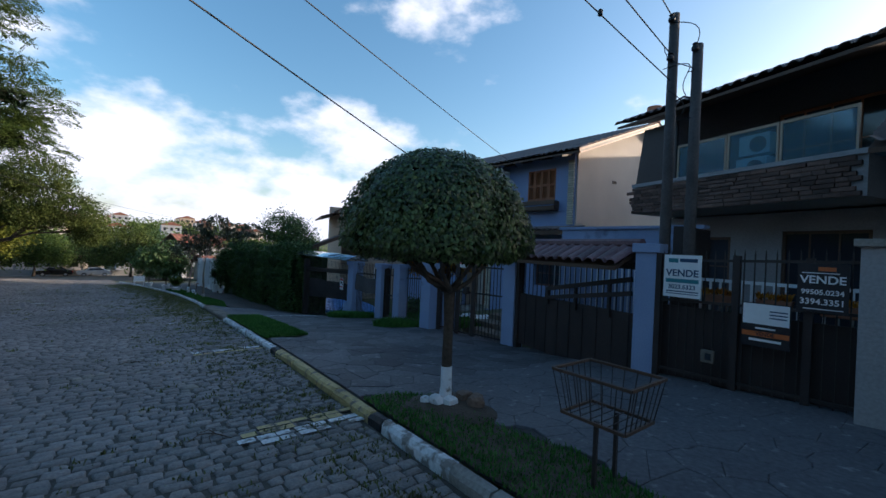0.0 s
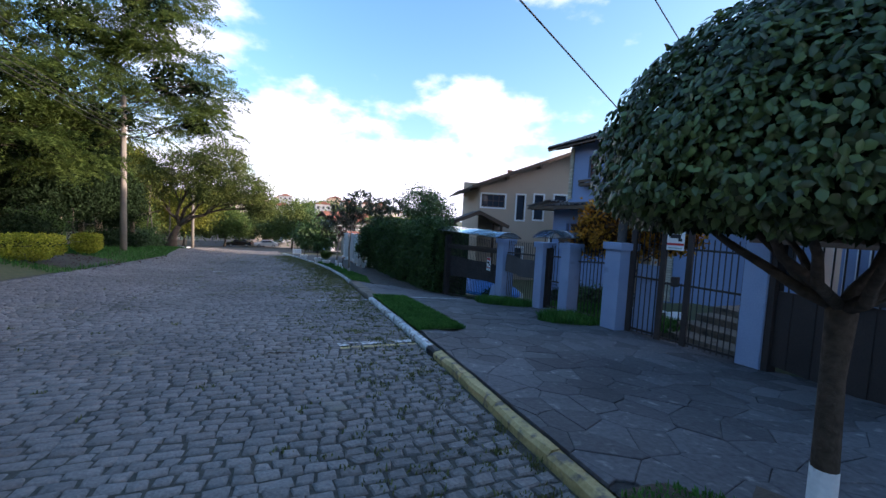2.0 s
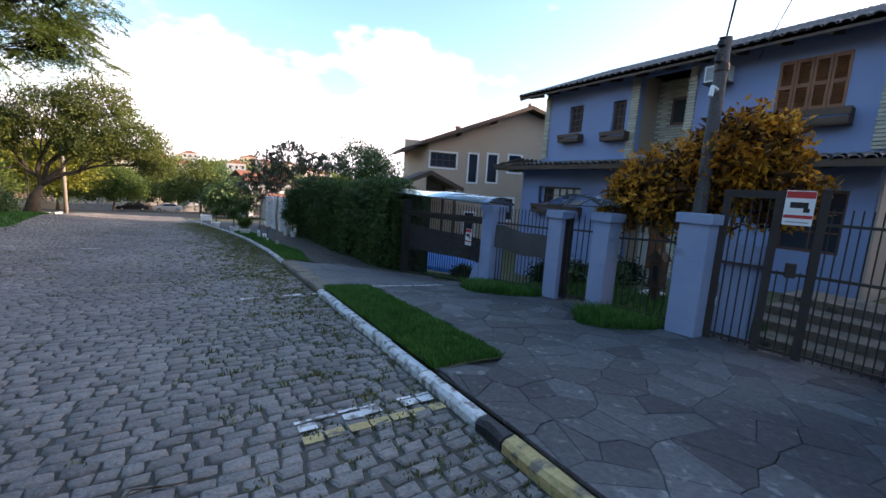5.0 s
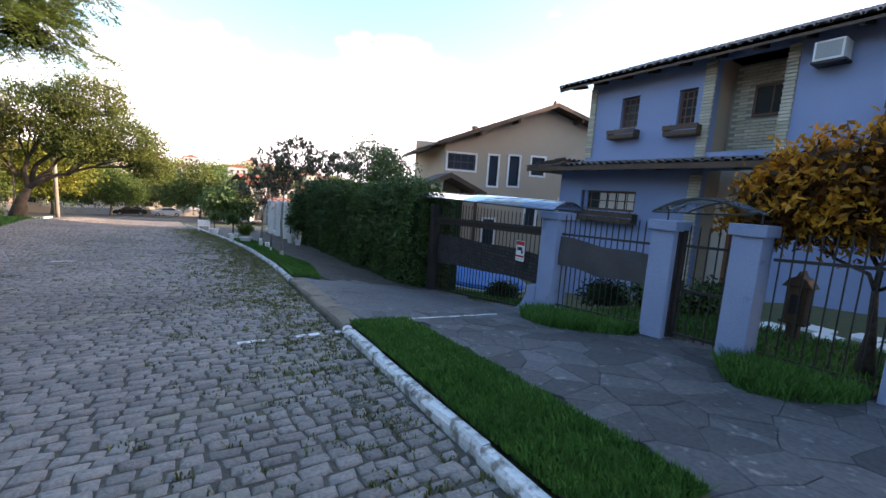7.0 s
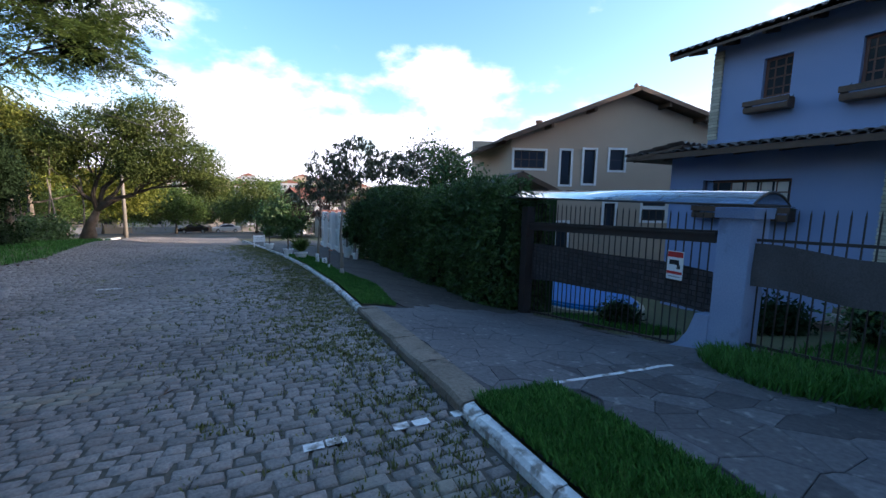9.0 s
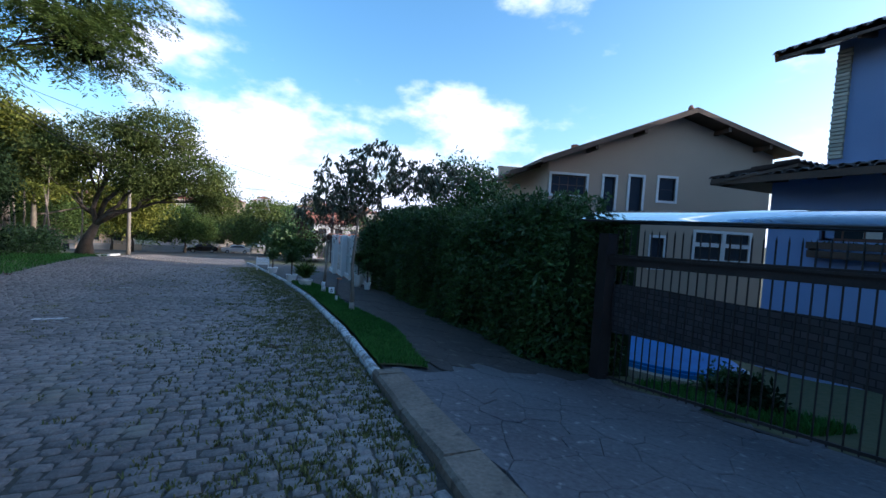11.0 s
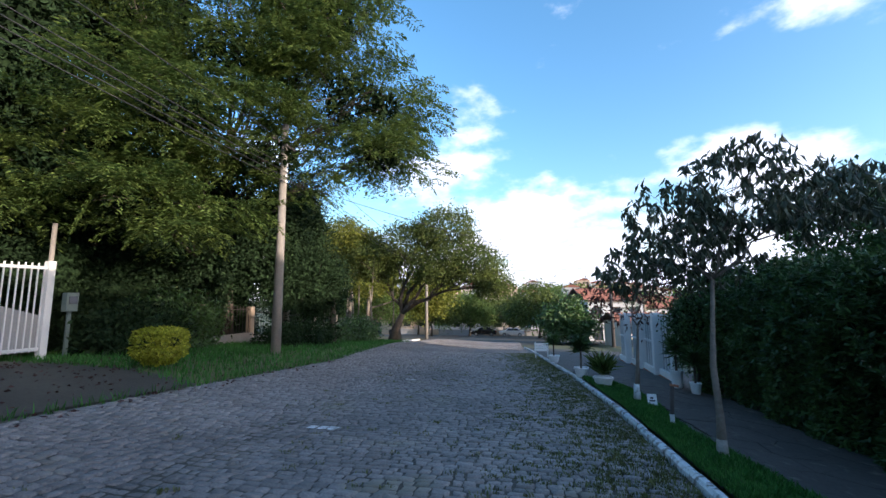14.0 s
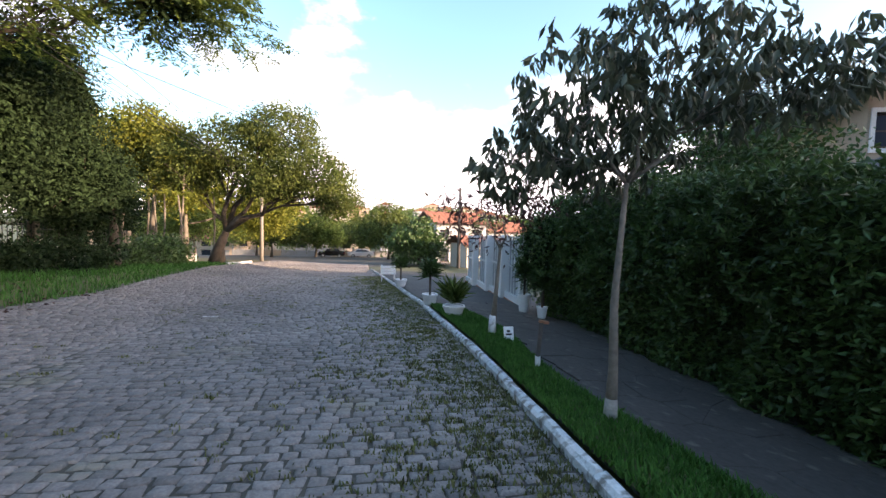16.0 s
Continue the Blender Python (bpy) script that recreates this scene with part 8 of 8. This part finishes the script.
B().box(sx - 0.05, sx + 0.05, sy + 0.028, sy + 0.042, zz + 0.11, zz + 0.135).done("printed_bar", M["signnavy"], pl_)
B().box(sx - 0.03, sx + 0.02, sy + 0.045, sy + 0.058, zz + 0.155, zz + 0.19).done("printed_bar", M["signnavy"], pl_)
sy = 36.75
bs = thing("bench_sign", (1.35, sy, base_z(sy)), "low white slatted board on posts at the kerb", "sign")
for k in range(3):
    B().box(0.97, 1.63, sy - 0.02, sy + 0.02, base_z(sy) + 0.35 + 0.13 * k, base_z(sy) + 0.46 + 0.13 * k).done("slat", M["signwhite"], bs, bevel=0.004)
for x in (1.02, 1.58):
    B().box(x - 0.025, x + 0.025, sy + 0.022, sy + 0.06, base_z(sy) - 0.1, base_z(sy) + 0.76).done("post", M["white"], bs)

# white fence wall below the hedge
wf = thing("white_fence", (5.4, 33, -1.8), "white rendered wall with white railings and pillars", "fence")
for k in range(4):
    y0, y1 = 30.4 + 1.75 * k, 30.4 + 1.75 * (k + 1)
    xx = pl((y0 + y1) / 2, ((30, 5.3), (36, 5.0), (40, 4.4)))
    zb_ = pave_z(xx, y0) - 0.2
    B().box(xx, xx + 0.15, y0 + 0.25, y1, zb_ - 0.2, zb_ + 0.36).done("base_wall", M["white"], wf)
    B().box(xx - 0.03, xx + 0.0, y0 + 0.25, y1, zb_ - 0.2, zb_ + 0.16).done("plinth", M["terracotta"], wf, "narrow brick-red plinth")
    B().box(xx + 0.11, xx + 0.12, y0 + 0.25, y1, zb_ + 0.36, zb_ + 2.15).done("backing_sheet", M["metergrey"], wf, "pale grey sheet behind the bars")
    B().box(xx - 0.05, xx + 0.2, y0, y0 + 0.25, zb_ - 0.2, zb_ + 2.34).done("pillar", M["white"], wf, bevel=0.01)
    for i in range(5):
        yy = y0 + 0.40 + 0.29 * i
        B().box(xx + 0.06, xx + 0.085, yy, yy + 0.02, zb_ + 0.36, zb_ + 2.18).done("bar", M["whitesteel"], wf)
    B().box(xx + 0.05, xx + 0.1, y0 + 0.25, y1, zb_ + 2.18, zb_ + 2.26).done("rail", M["whitesteel"], wf)
    B().box(xx + 0.045, xx + 0.1, y0 + 0.25, y1, zb_ + 1.25, zb_ + 1.31).done("rail", M["whitesteel"], wf)

# ---- lower houses ----
def small_house(x, y, w, d, h, rise, wm, rm, label, turn=0.0, nwin=3):
    zz = (far_z(x, y) if y > 60 else base_z(y)) - 0.3
    o = thing("house", (x, y, zz), label, "house", group="houses at the foot of the street")
    o.rotation_euler = (0, 0, turn)
    holes = [(-w / 2 + w * (i + 0.25) / nwin, -w / 2 + w * (i + 0.75) / nwin, zz + h * 0.6, zz + h * 0.85) for i in range(nwin)] + [(-w / 2 + w * (i + 0.25) / nwin, -w / 2 + w * (i + 0.75) / nwin, zz + h * 0.12, zz + h * 0.42) for i in range(nwin)]
    L = Loc(x, y - d / 2, 1, 0)
    wall_with_holes(B(), L, -w / 2, w / 2, zz, zz + h, holes, 0, 0.25).done("wall", wm, o)
    L.box(B(), -w / 2, -w / 2 + 0.25, 0.25, d, zz, zz + h).done("wall", wm, o)
    L.box(B(), w / 2 - 0.25, w / 2, 0.25, d, zz, zz + h).done("wall", wm, o)
    L.box(B(), -w / 2 + 0.25, w / 2 - 0.25, d - 0.25, d, zz, zz + h).done("wall", wm, o)
    for hh in holes:
        window(o, L, *hh, M["wood"], 2, 1)
    for s in (-0.4, d + 0.4):
        tiled_slope(o, L, -w / 2 - 0.4, w / 2 + 0.4, s, zz + h - 0.1, d / 2, zz + h + rise, rm, pitch=0.5, course=0.8)
    return o


# dullwhite walls carry their shade in the colour
small_house(9.3, 70, 6.5, 7, 5.2, 1.4, M["dullwhite"], M["redtile"], "white house with a red clay tile roof", 0.25)
small_house(17.5, 80, 8, 8, 4.8, 1.5, M["dullwhite"], M["redtile"], "white house with a red tile roof beyond", 0.25)
small_house(9.6, 55, 4, 4, 2.4, 0.7, M["creamwall"], M["redtile"], "low cream annex with a red tile porch roof", 0.2, 2)
small_house(-9, 104, 14, 8, 3.4, 1.4, M["creamwall"], M["redtile"], "long low house across the lower street", 0.0, 5)
small_house(8, 106, 12, 8, 3.2, 1.4, M["dullwhite"], M["redtile"], "pale house across the lower street", -0.1, 4)
small_house(-26, 100, 12, 8, 3.4, 1.4, M["tan"], M["redtile"], "tan house across the lower street", 0.1, 4)
small_house(4, 150, 9, 9, 9.0, 0.4, M["dullwhite"], M["concrete"], "plain white block beyond the lower street", 0.1, 4)
hb = random.Random(9)
for k in range(38):
    y = hb.uniform(260, 430)
    x = hb.uniform(-0.42, 0.30) * y
    zz = far_z(x, y)
    w, d, h = hb.uniform(7, 13), hb.uniform(7, 10), hb.uniform(4, 8)
    o = thing("hill_house", (x, y, zz), "small pale house on the far hill", "house", group="houses on the far hill")
    B().box(x - w / 2, x + w / 2, y - d / 2, y + d / 2, zz - 2, zz + h).done("wall", hb.choice([M["dullwhite"], M["creamwall"], M["tan"], M["tan"]]), o)
    B().prism([(x - w / 2 - 0.4, zz + h), (x + w / 2 + 0.4, zz + h), (x, zz + h + 2)], "y", y - d / 2 - 0.4, y + d / 2 + 0.4).done("roof", M["redtile"], o)
    for i in range(3):
        xx = x - w / 2 + w * (i + 0.5) / 3
        B().box(xx - 0.6, xx + 0.6, y - d / 2 - 0.06, y - d / 2 + 0.02, zz + h * 0.55, zz + h * 0.8).done("window", M["glass"], o)
npg = np.random.default_rng(77)
n = 26000
yy = npg.uniform(180, 420, n)
cl = npg.integers(0, 420, n)
cx_, cy_ = npg.uniform(-0.5, 0.4, 420), npg.uniform(150, 430, 420)
pts = np.zeros((n, 3))
for i in range(n):
    y_ = cy_[cl[i]] + npg.normal() * 3.2
    x_ = cx_[cl[i]] * cy_[cl[i]] + npg.normal() * 3.6
    pts[i] = (x_, y_, far_z(x_, y_) + abs(npg.normal()) * 2.6)
leaf_mesh("far_woods", pts, npg.normal(size=(n, 3)), 1.6, 1.0, M["feather"], None, "green woods and gardens on the far hill", seed=78, category="woods", kind="stuff")

# street fence across the foot of the road
ff = thing("street_fence", (-8, 94, far_z(-8, 94)), "pale wall and railings across the lower street", "fence")
# grey and tan in place of white paint the shade of the trees
for k in range(14):
    x = -34 + 4.2 * k
    B().box(x, x + 3.9, 96, 96.2, -6.2, -4.9).done("panel", M["greywall"] if k % 3 else M["tan"], ff)
    B().box(x + 3.9, x + 4.2, 95.9, 96.3, -6.2, -4.2).done("pillar", M["greywall"], ff)
    for i in range(12):
        B().box(x + 0.2 + 0.3 * i, x + 0.25 + 0.3 * i, 96.05, 96.1, -4.9, -4.3).done("bar", M["metergrey"], ff)


# ---- parked cars ----
def car(x, y, m, label, turn):
    zz = far_z(x, y) + 0.03
    o = thing("car", (0, 0, 0), label, "car", group="parked cars")
    prof = [(-2.1, 0.30), (-2.15, 0.62), (-2.0, 0.86), (-1.2, 0.95), (-0.65, 1.40), (0.9, 1.42), (1.6, 0.98), (2.05, 0.90), (2.15, 0.55), (2.1, 0.30)]
    b = B()
    n = len(prof)
    for s, w in ((-1, 0.80), (1, 0.80)):
        for px, pz_ in prof:
            b.v.append((px, s * (w - (0.14 if pz_ > 1.0 else 0.0)), pz_))
    b.f = [tuple(range(n)), tuple(reversed(range(n, 2 * n)))] + [(i, n + i, n + (i + 1) % n, (i + 1) % n) for i in range(n)]
    b.done("body", m, o, bevel=0.06, smooth=False)
    for s in (-1, 1):
        q = [(-1.0, 0.98), (-0.58, 1.33), (0.82, 1.35), (1.35, 1.0)]
        B().add([(px, s * (0.80 - (0.10 if pz_ > 1.2 else -0.003)), pz_) for px, pz_ in q] + [(px, s * (0.78 - (0.10 if pz_ > 1.2 else -0.003)), pz_) for px, pz_ in q], [(0, 1, 2, 3), (7, 6, 5, 4), (0, 4, 5, 1), (1, 5, 6, 2), (2, 6, 7, 3), (3, 7, 4, 0)]).done("side_window", M["glass"], o)
        for px in (-1.3, 1.3):
            wh = B().tube([(px, s * 0.62, 0.31), (px, s * 0.83, 0.31)], 0.31, 20).done("wheel", M["rubber"], o)
            B().tube([(px, s * 0.82, 0.31), (px, s * 0.845, 0.31)], 0.19, 16).done("rim", M["metergrey"], wh)
        B().box(-2.17, -2.08, s * 0.45, s * 0.72, 0.66, 0.82).done("headlight", M["signwhite"], o)
        B().box(2.06, 2.16, s * 0.45, s * 0.72, 0.66, 0.82).done("tail_light", M["tailred"], o)
    B().add([(-1.22, -0.66, 0.99), (-1.22, 0.66, 0.99), (-0.70, 0.6, 1.37), (-0.70, -0.6, 1.37)], [(0, 1, 2, 3)]).done("windscreen", M["glass"], o)
    o.matrix_basis = pose(x, y, zz, 0, 0, turn)
    return o


car(-2.9, 88.8, M["carsilver"], "silver saloon car parked at the lower street", 6)
car(-7.6, 87.8, M["carblack"], "black car parked at the lower street", 4)

# ---- white gate on the far side ----
wg = thing("driveway_gate", (-11.4, 22.3, road_z(-11.4, 22.3)), "white steel driveway gate with vertical bars", "gate")
zg = road_z(-11.4, 22) - 0.02
WB = B().box(-0.014, 0.014, -0.014, 0.014, 0, 1).mesh("bar")
WB.materials.append(M["whitesteel"])
bars(wg, (-11.4, 24.35), (-11.8, 20.35), zg + 0.1, zg + 2.35, zg + 0.1, zg + 2.35, gap=0.13, rails=(0.03, 0.95), m=WB, rm=M["whitesteel"], rw=0.07)
for y, x in ((24.40, -11.4), (20.30, -11.8)):
    B().box(x - 0.08, x + 0.08, y - 0.08, y + 0.08, zg - 0.1, zg + 2.42).done("gate_post", M["whitesteel"], wg)
B().add([(-11.43, 24.35, zg + 0.1), (-11.83, 20.35, zg + 0.1), (-11.83, 20.35, zg + 1.75), (-11.6, 22.65, zg + 1.55), (-11.43, 24.35, zg + 1.0), (-11.47, 24.35, zg + 0.1), (-11.87, 20.35, zg + 0.1), (-11.87, 20.35, zg + 1.75), (-11.64, 22.65, zg + 1.55), (-11.47, 24.35, zg + 1.0)],
        [(0, 1, 2, 3, 4), (9, 8, 7, 6, 5), (0, 5, 6, 1), (1, 6, 7, 2), (2, 7, 8, 3), (3, 8, 9, 4), (4, 9, 5, 0)]).done("lower_sheet", M["greywall"], wg, "pale grey lower sheet")
mb = thing("meter_box", (-11.2, 24.35, zg + 1.1), "grey electricity meter box on a post", "meter box")
B().box(-11.25, -11.08, 24.65, 24.95, zg + 1.1, zg + 1.6).done("case", M["metergreen"], mb, bevel=0.015)
B().box(-11.07, -11.06, 24.7, 24.9, zg + 1.3, zg + 1.5).done("dial_window", M["glass"], mb)
B().box(-11.2, -11.14, 24.76, 24.84, zg - 0.05, zg + 1.1).done("post", M["metergreen"], mb)
# house behind the gate and garden walls that close the far side
# dark wall colour stands in for shade behind the gate
lh = thing("house", (-19, 20, -1), "house behind the far gate, coloured dark for shade", "house")
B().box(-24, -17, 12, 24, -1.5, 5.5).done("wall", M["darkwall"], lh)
B().prism([(11.4, 5.5), (24.6, 5.5), (18, 7.8)], "x", -24.5, -16.5).done("roof", M["tile"], lh)
lw_ = thing("garden_fence", (-11, 40, -1.6), "iron garden fence on a low wall along the far verge", "fence")
for k in range(7):
    y0 = 30.5 + 3.0 * k
    xx = pl(y0, ((30, -12.2), (42, -12.4), (52, -13.2)))
    zz = road_z(xx, y0)
    B().box(xx - 0.1, xx + 0.1, y0, y0 + 3.0, zz - 0.3, zz + 0.35).done("low_wall", M["concrete"], lw_)
    B().box(xx - 0.13, xx + 0.13, y0 - 0.13, y0 + 0.13, zz - 0.3, zz + 1.75).done("pillar", M["tan"], lw_, bevel=0.01)
    for i in range(14):
        B().box(xx - 0.01, xx + 0.01, y0 + 0.2 + 0.2 * i, y0 + 0.22 + 0.2 * i, zz + 0.35, zz + 1.6).done("bar", M["iron"], lw_)
    B().box(xx - 0.02, xx + 0.02, y0 + 0.13, y0 + 2.87, zz + 1.42, zz + 1.46).done("rail", M["iron"], lw_)
bw = thing("unseen_wall", (-14, 5, 0), "plain garden wall along the far side", "wall")
B().box(-11.8, -11.6, -14, 19.9, -1.2, 2.0).done("panel", M["darkwall"], bw)

# hidden wall, added to stop low sun in the gap between houses
wl_ = thing("unseen_wall", (28, 16, -2), "unseen tall wall added behind the houses to block low sun", "wall")
B().box(28, 28.3, -8, 23, -3, 8.0).done("panel", M["greywall"], wl_)

# dry twigs and a fallen branch on the setts
g = random.Random(23)
for k, (x, y) in enumerate(((0.23, 8.2), (0.07, 14.58), (0.78, 4.3), (1.5, 19.0))):
    z = road_z(x, y)
    o = thing("twig", (x, y, z), "dry brown twig lying on the setts", "twig", group="twigs on the road")
    for q in range(4):
        a = g.uniform(0, 6.28)
        ln = g.uniform(0.12, 0.3)
        B().tube([(x, y, z + 0.014), (x + ln * 0.5 * math.cos(a), y + ln * 0.5 * math.sin(a), z + 0.04), (x + ln * math.cos(a + 0.3), y + ln * math.sin(a + 0.3), z + 0.02)], [0.006, 0.005, 0.003], 5).done("stick", M["wood"], o)
# loops of wire and splices by the service poles
for k in range(4):
    o = thing("wire_loop", (6.6, 2.6, 4.6), "loose loop of thin black wire between service poles", "cable", group="wire loops")
    pts = []
    for i in range(13):
        t = i / 12
        pts.append((6.58, 2.84 - 0.35 * t + 0.12 * math.sin(2 * math.pi * t + k), 5.3 - 0.35 * k - 0.5 * t + 0.18 * math.sin(math.pi * t) * (-1) ** k))
    B().tube(pts, 0.007, 5).done("strand", M["wire"], o)
o = thing("cable_splice", (5.2, 2.6, 5.0), "dark knotted splices along an overhead cable", "cable")
for t in (0.12, 0.2, 0.24, 0.42):
    p = Vector((6.58, 2.84, 4.4)).lerp(Vector((-7.5, 4.45, 8.2)), t)
    B().lathe((p.x, p.y, p.z - 0.05), [(0.012, 0), (0.035, 0.02), (0.03, 0.06), (0.035, 0.08), (0.012, 0.1)], 8).done("splice", M["wire"], o)

# ---- pieces of the road and pavement ----
for x, y, w in SETT_PLACES:
    piece("sett", random.choice(SETT_MESHES), road, (x, y, road_z(x, y) + random.uniform(-0.004, 0.006)), (random.uniform(-0.02, 0.02), random.uniform(-0.02, 0.02), 0), (w / 0.16, 1, 1))
far_flags = B()
FAR_PAVING = B()
FLAGS.sort(key=lambda q: abs(q[0][1] - 9.0))
for k, (p, poly) in enumerate(FLAGS):
    fb = flag(pavement, p, poly)
    if k < 290:
        fb.done("flagstone", M["slate"], pavement)
    elif p[1] > 17.6:
        FAR_PAVING.add(fb.v, fb.f)
    else:
        far_flags.add(fb.v, fb.f)
FAR_PAVING.done("worn_flagstones", M["oldpave"], pavement, "worn brown flags beside the hedge, darkened for its shade", kind="stuff")
if far_flags.v:
    far_flags.done("flagstones", M["slate"], pavement, kind="stuff")
